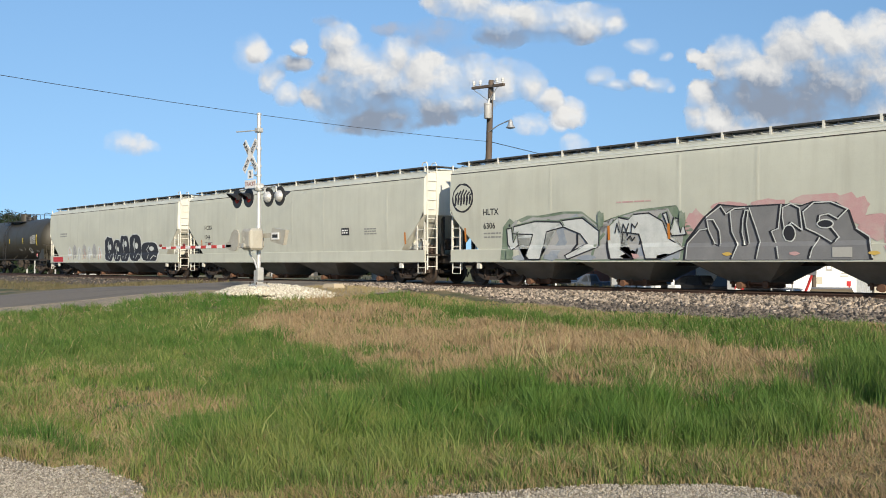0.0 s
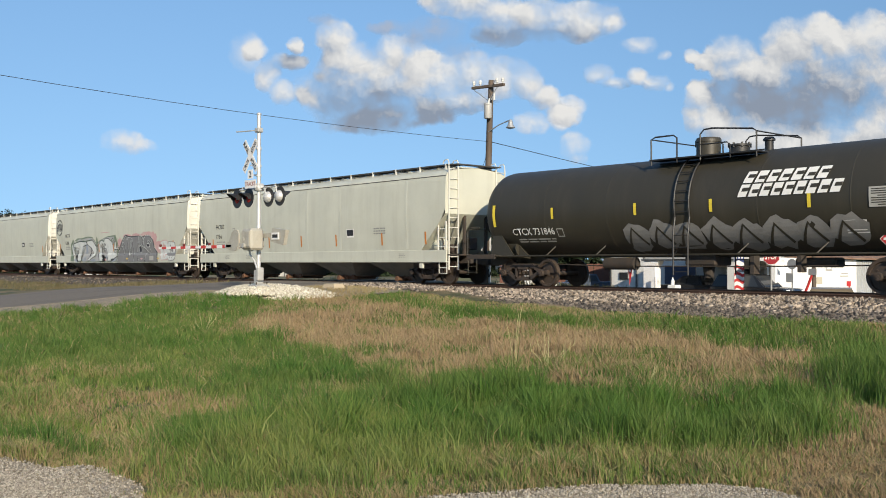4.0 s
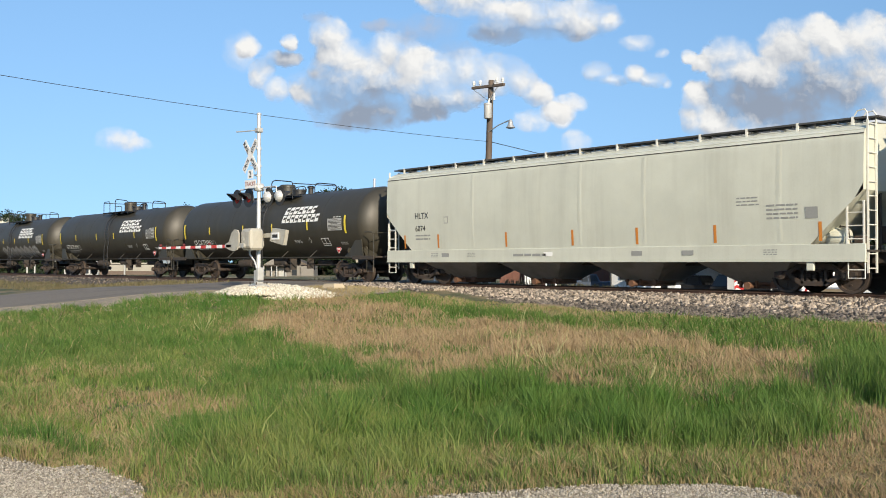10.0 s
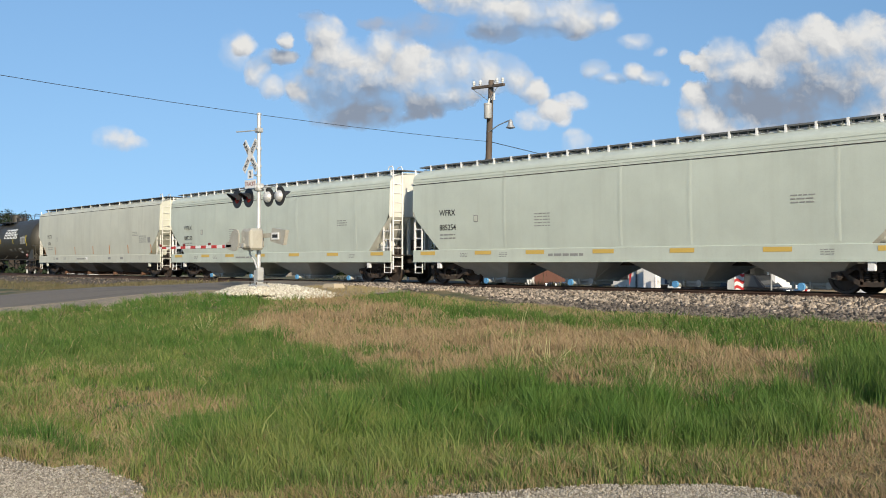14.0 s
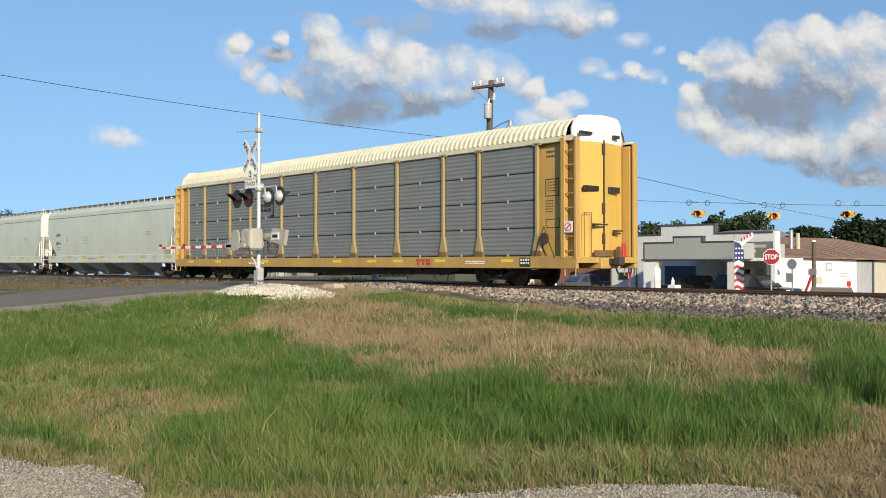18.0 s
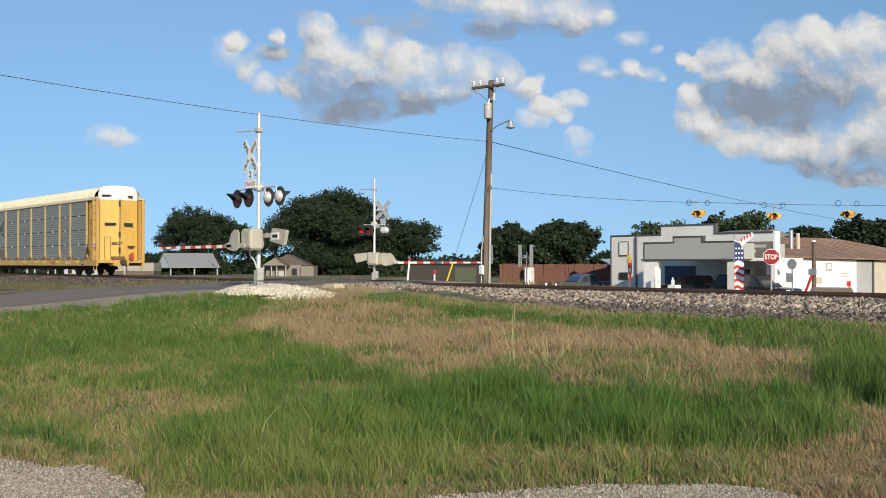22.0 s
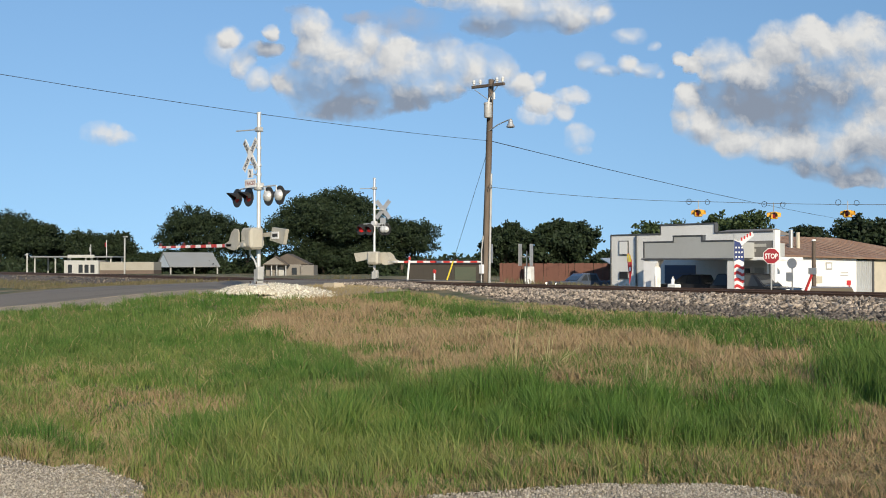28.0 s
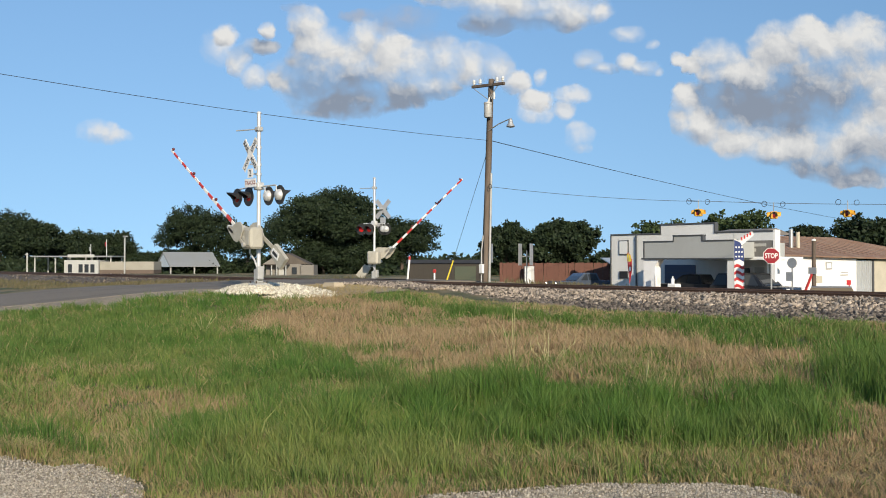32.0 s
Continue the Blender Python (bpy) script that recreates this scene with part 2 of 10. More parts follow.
def car_side_material(name, color, stain=(0.20, 0.17, 0.12), amount=0.35, panel=None):
    """Railcar paint with weather streaks running down, faint panel dents and road dirt."""
    k = Nodes(name)
    co = k.coord()
    streak = k.noise(1.6, co, 6.0, 0.65, (1.6, 1.0, 0.10))
    blotch = k.noise(0.7, co, 5.0, 0.6)
    fine = k.noise(30.0, co, 3.0)
    col = k.mix(k.ramp(blotch, 0.3, 0.7), tuple(c * 0.92 for c in color), tuple(min(1, c * 1.06) for c in color))
    col = k.mix(k.math("MULTIPLY", k.ramp(streak, 0.48, 0.78), amount), col, stain)
    col = k.mix(k.math("MULTIPLY", k.ramp(fine, 0.5, 0.8), 0.10), col, stain)
    dent = k.noise(0.9, co, 2.0, 0.4, (1.0, 1.0, 0.18))
    k.bump(dent, 0.35, 0.05)
    return k.done(col, k.math("ADD", k.math("MULTIPLY", blotch, 0.2), 0.42))


M_SOIL = ground_material()
M_GRAVEL = gravel_material("gravel", (0.25, 0.212, 0.158), (0.45, 0.398, 0.315))
M_DUST = gravel_material("dusty_shoulder", (0.25, 0.20, 0.135), (0.43, 0.355, 0.25))
M_ASPHALT = asphalt_material()
M_BALLAST = gravel_material("ballast", (0.045, 0.037, 0.03), (0.16, 0.13, 0.10), 18.0)
M_STONES = stone_material("ballast_stone", (0.045, 0.035, 0.026), (0.60, 0.495, 0.38))
M_STONE_ONE = stone_material("single_ballast_stone", (0.045, 0.035, 0.026), (0.60, 0.495, 0.38), True)
# darker stones for the lower strip of the bank and beyond the road
M_STONES_DARK = stone_material("dark_ballast_stone", (0.025, 0.021, 0.018), (0.27, 0.225, 0.18))
M_STONE_DARK_ONE = stone_material("single_dark_stone", (0.025, 0.021, 0.018), (0.27, 0.225, 0.18), True)
M_PEBBLE = stone_material("pebbles", (0.17, 0.145, 0.11), (0.54, 0.49, 0.40))
M_LIME = stone_material("white_rock", (0.42, 0.37, 0.27), (0.84, 0.79, 0.65))
M_RAIL = paint("rusty_rail", (0.11, 0.065, 0.045), 0.6, 0.4, (0.05, 0.03, 0.02), 0.4, 5.0)
M_TIE = paint("creosote_wood", (0.09, 0.07, 0.055), 0.9, 0.0, (0.2, 0.17, 0.13), 0.4, 4.0)
M_GREY = car_side_material("grey_car_paint", (0.55, 0.555, 0.462), amount=0.20)
M_GREY2 = car_side_material("pale_car_paint", (0.535, 0.58, 0.495), amount=0.14)
# car paint made paler: strong sun on the end sheets is put into the colour
M_END_SUNLIT = car_side_material("sunlit_end_sheet", (0.66, 0.655, 0.585), amount=0.16)
M_WHITE_CAR = car_side_material("white_car_paint", (0.66, 0.65, 0.58))
M_OLIVE = car_side_material("dark_tank_paint", (0.039, 0.035, 0.024), (0.075, 0.062, 0.042), 0.45)
M_UNDER = paint("underframe_dirt", (0.042, 0.035, 0.029), 0.85, 0.0, (0.10, 0.065, 0.04), 0.6, 3.0)
M_TRUCK = paint("truck_rust", (0.048, 0.038, 0.031), 0.8, 0.1, (0.12, 0.066, 0.038), 0.6, 4.0)
M_WHEEL = paint("wheel_steel", (0.065, 0.05, 0.04), 0.65, 0.3, (0.11, 0.066, 0.04), 0.5, 5.0)
# dirty slope sheets, darker than the body: shade under the car is in the base colour
M_SLOPE = paint("shaded_hopper_slope", (0.20, 0.19, 0.17), 0.7, 0.0, (0.08, 0.065, 0.05), 0.6, 1.5)
M_SLOPE2 = paint("clean_slope", (0.44, 0.45, 0.42), 0.6, 0.0, (0.2, 0.18, 0.15), 0.4, 1.5)
M_GALV = paint("galvanised", (0.42, 0.43, 0.43), 0.5, 0.5, (0.2, 0.18, 0.15), 0.3, 2.0)
M_WALKWAY = paint("dark_walkway", (0.06, 0.058, 0.055), 0.7, 0.2, (0.15, 0.13, 0.1), 0.3, 2.0)
# galvanised walkway in a darker grey, standing for its shaded underside
M_WALK_SHADED = paint("shaded_walkway", (0.16, 0.16, 0.155), 0.6, 0.3, (0.1, 0.09, 0.08), 0.4, 2.0)
M_BLACK = paint("black_paint", (0.02, 0.02, 0.02), 0.5, 0.0, (0.08, 0.07, 0.06), 0.3, 3.0)
M_INK = plain("black_lettering", (0.025, 0.025, 0.028), 0.6)
M_INK_SOFT = plain("faded_lettering", (0.27, 0.27, 0.25), 0.6)
M_WHITE_INK = plain("white_lettering", (0.80, 0.79, 0.74), 0.6)
M_PALE_INK = plain("grey_lettering", (0.42, 0.41, 0.37), 0.6)
M_ORANGE = plain("orange_reflector", (0.55, 0.20, 0.03), 0.5)
M_YELLOW_TAPE = plain("yellow_reflector", (0.75, 0.58, 0.05), 0.5)
M_RED = plain("red_paint", (0.50, 0.03, 0.03), 0.5)
M_AUTO_YELLOW = car_side_material("rack_yellow", (0.47, 0.300, 0.085), (0.24, 0.13, 0.06), 0.55)
M_AUTO_RUST = paint("rack_rust", (0.15, 0.085, 0.04), 0.85, 0.0, (0.30, 0.19, 0.08), 0.5, 3.0)
M_AUTO_POST = car_side_material("bleached_yellow", (0.35, 0.27, 0.125), (0.24, 0.15, 0.08), 0.5)
# rack yellow brightened for the end doors, with the sun on them in the colour
M_AUTO_DOOR = car_side_material("sunlit_rack_yellow", (0.60, 0.385, 0.085), (0.30, 0.16, 0.06), 0.35)
M_AUTO_STEEL = car_side_material("rack_galvanised", (0.178, 0.194, 0.188), (0.15, 0.145, 0.13), 0.35)
M_AUTO_ROOF = car_side_material("rack_roof", (0.66, 0.62, 0.45), (0.35, 0.3, 0.2), 0.4)
M_WHITE = paint("white_paint", (0.80, 0.79, 0.76), 0.5, 0.0, (0.35, 0.32, 0.27), 0.3, 1.0)
M_ALU = paint("silver_paint", (0.62, 0.62, 0.60), 0.4, 0.35, (0.35, 0.32, 0.28), 0.3, 3.0)
M_POLE = paint("weathered_pole", (0.098, 0.074, 0.056), 0.9, 0.0, (0.28, 0.23, 0.18), 0.5, 2.0, True, 0.5, 25.0)
M_WIRE = plain("black_wire", (0.02, 0.02, 0.022), 0.6)

# ---- ground, road and track ----
TRACK = 25.23
ROAD_L, ROAD_R = -39.2, -31.6
GRAVEL_EDGE = [(-16, -3.5), (-12.0, 0.4), (-9.82, 1.58), (-8.38, 2.53), (-7.59, 2.69), (-7.54, 2.93), (-7.05, 2.98), (-6.6, 2.97), (-6.1, 2.75), (-5.6, 3.3), (-5.2, 3.70), (-5.1, 4.0), (-4.95, 4.4), (-4.72, 4.92), (-4.5, 5.35), (-4.02, 5.95), (-3.62, 6.16), (-3.3, 6.1), (-2.9, 5.8), (-1.5, 5.3), (2, 4.9), (8, 3.9), (8, -3.5)]


def mixf(a, b, t):
    t = min(1.0, max(0.0, t))
    t = t * t * (3 - 2 * t)
    return a + (b - a) * t


def road_z(y):
    if y < TRACK:
        return mixf(-0.62, -0.17, (y - 8.0) / 8.5) if y < 16.5 else mixf(-0.17, -0.01, (y - 16.5) / 7.0)
    return mixf(-0.01, -1.45, (y - 27.5) / 24.0)


def land_z(x, y):
    """Height of the bare ground."""
    near = mixf(-0.80, -0.52, (y - 15.0) / 7.0)
    far = mixf(-0.45, -1.5, (y - 28.5) / 7.0) - 0.014 * max(0.0, min(y, 100.0) - 58.0) - 0.003 * max(0.0, min(y, 260.0) - 100.0)
    z = near if y < 25 else far
    if x < -54 and y > 28:
        z = mixf(z, -0.7 - 0.007 * max(0.0, min(-x, 300.0) - 50.0), (-54 - x) / 40.0)
    d = abs(x - (ROAD_L + ROAD_R) / 2) - (ROAD_R - ROAD_L) / 2
    z = mixf(road_z(y) - 0.05, z, (d - 0.6) / mixf(6.0, 15.0, (y - 9.0) / 8.0))
    bumpy = noise.noise(Vector((x * 0.35, y * 0.35, 0))) * 0.06 + noise.noise(Vector((x * 1.1, y * 1.1, 3))) * 0.025
    if d > 0.5 and y < 60:
        z += bumpy * min(1.0, (d - 0.5) / 3.0)
    return z


def spaced(lo, hi, step, reach):
    """Even steps between lo and hi, then growing ones to the horizon."""
    inner = list(np.arange(lo, hi + 1e-6, step))
    out, s, a, b = [], step, lo, hi
    left, right = [], []
    while a > -reach or b < reach:
        s *= 1.35
        a, b = a - s, b + s
        left.append(max(a, -reach))
        right.append(min(b, reach))
    return sorted(set([round(float(v), 4) for v in left + inner + right]))


def build_ground():
    xs, ys = spaced(-60, 14, 0.75, 4000), spaced(-4, 48, 0.75, 4000)
    g = Geo()
    n = len(xs)
    g.v = [(x, y, land_z(x, y)) for y in ys for x in xs]
    g.f = [(j * n + i, j * n + i + 1, (j + 1) * n + i + 1, (j + 1) * n + i) for j in range(len(ys) - 1) for i in range(n - 1)]
    tagged(part("ground", g, M_SOIL, None, "", 180), "grassy soil field with dry patches", "ground", kind="structure")

    road = Geo()
    ys = [v * 1.0 for v in range(-30, 23)] + [22.9]
    prof = lambda y0s: [[(x, y, road_z(y) + (0.03 if abs(x + 35.4) < 2 else 0.0)) for x in (ROAD_L, ROAD_L + 0.05, -37.0, -35.4, -33.8, ROAD_R - 0.05, ROAD_R)] for y in y0s]
    for span in ([-30.0 + i for i in range(53)] + [23.2], [27.3 + i for i in range(40)]):
        rows = prof(span)
        for r in rows:
            r[0] = (r[0][0], r[0][1], r[0][2] - 0.25)
            r[-1] = (r[-1][0], r[-1][1], r[-1][2] - 0.25)
        road.loft(rows, closed=False, caps=False)
    tagged(part("road", road, M_ASPHALT, None, "", 40), "worn grey asphalt road leading over the railway", "road", kind="structure")

    crossing = thing("level_crossing", pose(0, 0, 0), "asphalt and timber level crossing surface between the rails", "crossing")
    tagged(crossing, kind="structure")
    for y0, y1 in ((23.2, 24.40), (24.58, 25.88), (26.06, 27.3)):
        part("crossing_panel", Geo().box(ROAD_L, ROAD_R, y0, y1, -0.14, -0.012, 0.015), M_ASPHALT, crossing)

    # gravel yard in front of the camera and the shoulder of the road
    def sheet(name, poly, lift, material, label, n=40):
        bm = bmesh.new()
        bm.faces.new([bm.verts.new((x, y, 0)) for x, y in poly])
        bmesh.ops.triangulate(bm, faces=bm.faces)
        xs, ys = [p[0] for p in poly], [p[1] for p in poly]
        for i in range(1, n):
            for co, no in (((min(xs) + (max(xs) - min(xs)) * i / n, 0, 0), (1, 0, 0)), ((0, min(ys) + (max(ys) - min(ys)) * i / n, 0), (0, 1, 0))):
                bmesh.ops.bisect_plane(bm, geom=[*bm.verts, *bm.edges, *bm.faces], plane_co=co, plane_no=no)
        for v in bm.verts:
            v.co.z = land_z(v.co.x, v.co.y) + lift
        bmesh.ops.recalc_face_normals(bm, faces=bm.faces)
        me = bpy.data.meshes.new(name)
        bm.to_mesh(me)
        bm.free()
        me.materials.append(material)
        return tagged(part(name, me, None), label, "gravel", kind="structure")

    sheet("gravel_drive", [(x + 0.06, y - 0.04) for x, y in GRAVEL_EDGE], 0.03, M_GRAVEL, "pale gravel drive at the edge of the grass")
    sheet("road_shoulder", [(ROAD_R - 0.1, 6), (-29.0, 6), (-28.8, 12), (-28.4, 15.5), (-26.0, 17.5), (-26.0, 21.3), (ROAD_R - 0.1, 21.6)], 0.035, M_DUST, "dusty gravel shoulder beside the road", 16)


def build_track():
    bed = Geo()
    prof = [(-4.6, -0.66), (-4.1, -0.56), (-1.85, -0.17), (1.85, -0.17), (3.6, -0.62)]
    low = [(-3.2, -0.45), (-2.6, -0.30), (-1.75, -0.16), (1.75, -0.16), (3.2, -0.6)]
    xs = [-400, -200, -90, -60, -45, -41, ROAD_L - 0.2]
    bed.loft([[(x, TRACK + y, z) for y, z in (prof if x < -44 else low)] for x in xs], closed=False, caps=False)
    xs = [ROAD_R + 0.2, -29.0, -26.5, -22, -10, 0, 30, 90, 300]
    bed.loft([[(x, TRACK + y, z) for y, z in (low if x < -27 else prof)] for x in xs], closed=False, caps=False)
    tagged(part("ballast_bed", bed, M_BALLAST, None, "", 30), "grey crushed stone bed under the railway", "ballast", kind="structure")

    track = tagged(thing("railway_track", pose(0, TRACK, 0), "rusty steel rails on dark timber ties", "track"), kind="structure")
    rail = [(-0.065, -0.17), (0.065, -0.17), (0.065, -0.155), (0.012, -0.135), (0.012, -0.045), (0.036, -0.035), (0.036, -0.006), (0.028, 0.0), (-0.028, 0.0), (-0.036, -0.006), (-0.036, -0.035), (-0.012, -0.045), (-0.012, -0.135), (-0.065, -0.155)]
    for c in (-0.753, 0.753):
        part("rail", Geo().prism_x([(y + c, z) for y, z in rail], -400, 300), M_RAIL, track)
    tie = Geo().box(-0.115, 0.115, -1.3, 1.3, -0.33, -0.145, 0.01).mesh("tie")
    tie.materials.append(M_TIE)
    x, i = -72.0, 0
    while x < 14:
        if not ROAD_L - 0.3 < x < ROAD_R + 0.3:
            share("tie", tie, track, pose(x, 0, random.uniform(-0.008, 0.008), 0, 0, random.uniform(-1, 1)))
        x += 0.53


def stones(name, spots, size, material, label, category):
    """Many loose angular stones in one mesh; spots are (x, y, z)."""
    base = np.array([(0, 0, 1), (0.9, 0.1, 0.3), (0.25, 0.85, 0.2), (-0.75, 0.5, 0.25), (-0.7, -0.6, 0.3), (0.35, -0.85, 0.25), (0.1, 0.05, -0.8)])
    tris = np.array([(0, 1, 2), (0, 2, 3), (0, 3, 4), (0, 4, 5), (0, 5, 1), (6, 2, 1), (6, 3, 2), (6, 4, 3), (6, 5, 4), (6, 1, 5)])
    n = len(spots)
    rng = np.random.default_rng(5)
    s = rng.uniform(size[0], size[1], (n, 1, 3)) * rng.uniform(0.7, 1.3, (n, 7, 1))
    v = base[None] * s
    a, b = rng.uniform(0, 6.28, n), rng.uniform(-0.9, 0.9, n)
    ca, sa, cb, sb = np.cos(a), np.sin(a), np.cos(b), np.sin(b)
    x, y, z = v[:, :, 0].copy(), v[:, :, 1].copy(), v[:, :, 2].copy()
    y, z = y * cb[:, None] - z * sb[:, None], y * sb[:, None] + z * cb[:, None]
    x, y = x * ca[:, None] - y * sa[:, None], x * sa[:, None] + y * ca[:, None]
    v = np.stack([x, y, z], 2) + np.array(spots)[:, None, :]
    return raw_mesh(name, v.reshape(-1, 3), (tris[None] + (np.arange(n) * 7)[:, None, None]).reshape(-1, 3), material, label, category)


def raw_mesh(name, verts, faces, material, label, category, smooth=False):
    """One mesh of kind stuff, straight from arrays of points and triangles or quads."""
    me = bpy.data.meshes.new(name)
    k = faces.shape[1]
    me.vertices.add(len(verts))
    me.vertices.foreach_set("co", np.ascontiguousarray(verts, dtype=np.float32).ravel())
    me.loops.add(faces.size)
    me.loops.foreach_set("vertex_index", np.ascontiguousarray(faces, dtype=np.int32).ravel())
    me.polygons.add(len(faces))
    me.polygons.foreach_set("loop_start", np.arange(0, faces.size, k, dtype=np.int32))
    if smooth:
        me.polygons.foreach_set("use_smooth", np.ones(len(faces), dtype=bool))
    me.update(calc_edges=True)
    me.materials.append(material)
    return tagged(new(name, me), label, category, kind="stuff")


def bed_z(y):
    d = y - TRACK
    if d < -1.85:
        return -0.17 + (d + 1.85) * 0.172
    return -0.17


def scatter_ballast():
    rng = np.random.default_rng(2)
    spots = []
    for _ in range(21000):
        x = -31.0 + 29.0 * rng.random() ** 0.8
        y = TRACK - (3.4 if x < -27 else 4.35) + (2.5 if x < -27 else 3.5) * rng.random() ** 1.1
        spots.append((x, y, bed_z(y) + 0.015))
    for _ in range(3000):
        x, y = rng.uniform(-31.3, -26.0), TRACK - 3.7 + 2.4 * rng.random()
        spots.append((x, y, max(bed_z(y), land_z(x, y)) + 0.02))
    for _ in range(600):
        x, y = rng.uniform(-75, ROAD_L - 0.4), TRACK - 3.5 + 2.6 * rng.random()
        spots.append((x, y, bed_z(y) + 0.015))
    # the stones at the foot of the slope nearest the grass, one by one
    rocks = []
    base = [(0, 0, 1), (0.9, 0.1, 0.3), (0.25, 0.85, 0.2), (-0.75, 0.5, 0.25), (-0.7, -0.6, 0.3), (0.35, -0.85, 0.25), (0.1, 0.05, -0.8)]
    tris = [(0, 1, 2), (0, 2, 3), (0, 3, 4), (0, 4, 5), (0, 5, 1), (6, 2, 1), (6, 3, 2), (6, 4, 3), (6, 5, 4), (6, 1, 5)]
    for i in range(16):
        k = rng.uniform(0.7, 1.3, 7)
        rocks.append(Geo().add([(x * q * 0.085, y * q * 0.07, z * q * 0.06) for (x, y, z), q in zip(base, k)], tris).mesh("stone"))
        rocks[-1].materials.append(M_STONE_ONE if i < 8 else M_STONE_DARK_ONE)
    bed = bpy.data.objects["ballast_bed"]
    for i in range(300):
        x, y = rng.uniform(-15.5, -9.5), TRACK - 4.35 + 1.5 * rng.random()
        share("stone", rocks[i % 8 + (8 if y < TRACK - 3.05 else 0)], bed, pose(x, y, bed_z(y) + 0.02, rng.uniform(-40, 40), rng.uniform(-40, 40), rng.uniform(0, 360)))
    bits = []
    for cx, cy, n in ((-8.6, 1.9, 6000), (-7.0, 2.4, 8000), (-4.3, 5.5, 6500), (-3.4, 5.8, 5500), (-4.9, 4.7, 4000)):
        for _ in range(n):
            x, y = cx + rng.normal(0, 0.55), cy + rng.normal(0, 0.4)
            bits.append((x, y, land_z(x, y) + 0.033))
    bits = np.array(bits)
    bits = bits[inside(GRAVEL_EDGE, bits[:, 0] - 0.02, bits[:, 1] + 0.02)]
    stones("gravel_stones", bits, (0.005, 0.014), M_PEBBLE, "loose pale gravel on the drive", "gravel")
    spots = np.array(spots)
    low = (spots[:, 1] + rng.normal(0, 0.22, len(spots)) < TRACK - 3.05) & (spots[:, 0] > -27) | (spots[:, 0] < ROAD_L)
    stones("ballast_stones", spots[~low], (0.032, 0.105), M_STONES, "loose pinkish-grey ballast stones beside the rails", "ballast")
    stones("dark_ballast_stones", spots[low], (0.028, 0.09), M_STONES_DARK, "dark ballast stones at the foot of the bank", "ballast")


# ---- the freight train ----
def hopper_half(z):
    """Half width of a covered hopper's side at height z."""
    if z < 1.28:
        return 1.53
    if z < 4.0:
        return 1.53 + 0.075 * math.sin(math.pi * (z - 1.28) / 3.2)
    t = min(1.0, (z - 4.0) / 0.36)
    return 1.53 + 0.075 * math.sin(math.pi * 2.72 / 3.2) - 0.62 * t * t


def build_truck():
    """A two-axle bogie: side frames, bolster, springs, bearing caps; wheelsets come as parts of it."""
    g = Geo()
    for s in (-1, 1):
        y0, y1 = sorted((s * 0.93, s * 1.08))
        top = [(-1.12, 0.42), (-1.12, 0.56), (-0.72, 0.60), (-0.45, 0.78), (0.45, 0.78), (0.72, 0.60), (1.12, 0.56), (1.12, 0.42), (0.78, 0.40), (0.52, 0.62), (-0.52, 0.62), (-0.78, 0.40)]
        g.prism_y(top, y0, y1)
        g.prism_y([(-0.80, 0.46), (-0.36, 0.20), (0.36, 0.20), (0.80, 0.46), (0.66, 0.50), (0.30, 0.32), (-0.30, 0.32), (-0.66, 0.50)], y0, y1)
        for x in (-0.36, 0.29):
            g.box(x, x + 0.07, y0, y1, 0.25, 0.68)
        for x in (-0.89, 0.89):
            g.ring((x, s * 0.95, 0.46), (x, s * 1.16, 0.46), 0.125, 0.10, 12)
            g.ring((x, s * 1.16, 0.46), (x, s * 1.18, 0.46), 0.05, 0.05, 6)
        for x in (-0.19, 0.0, 0.19):
            for i in range(5):
                g.ring((x, s * 1.0, 0.32 + i * 0.05), (x, s * 1.0, 0.345 + i * 0.05), 0.075, 0.075, 10)
        g.box(-0.22, 0.22, y0 - 0.02, y1 + 0.02, 0.57, 0.66, 0.01)
    g.box(-0.20, 0.20, -1.05, 1.05, 0.56, 0.74, 0.03)
    g.ring((0, 0, 0.74), (0, 0, 0.86), 0.2, 0.2, 14)
    for s in (-1, 1):
        g.box(s * 0.62 - 0.04, s * 0.62 + 0.04, -0.8, 0.8, 0.36, 0.46, 0.01)
    return g.mesh("truck", 35)


def build_wheelset():
    g = Geo()
    for s in (-1, 1):
        y = s * 0.753
        prof = [(0.0, y + s * 0.05), (0.09, y + s * 0.06), (0.12, y + s * 0.02), (0.36, y + s * 0.0), (0.38, y + s * 0.055), (0.455, y + s * 0.062), (0.462, y - s * 0.045), (0.485, y - s * 0.06), (0.48, y - s * 0.075), (0.39, y - s * 0.07), (0.34, y - s * 0.035), (0.10, y - s * 0.04), (0.0, y - s * 0.05)]
        g.spin(prof, (0, 0, 0), "y", 28)
        for k in range(4):
            a = k * math.pi / 2 + 0.4
            g.ring((0.24 * math.cos(a), y + s * 0.0, 0.24 * math.sin(a)), (0.24 * math.cos(a), y + s * 0.03, 0.24 * math.sin(a)), 0.04, 0.03, 6)
    g.ring((0, -1.1, 0), (0, 1.1, 0), 0.075, 0.075, 10)
    return g.mesh("wheelset", 35)


ME_TRUCK, ME_WHEELS = build_truck(), build_wheelset()
ME_TRUCK.materials.append(M_TRUCK)
ME_WHEELS.materials.append(M_WHEEL)
ROLLING = []


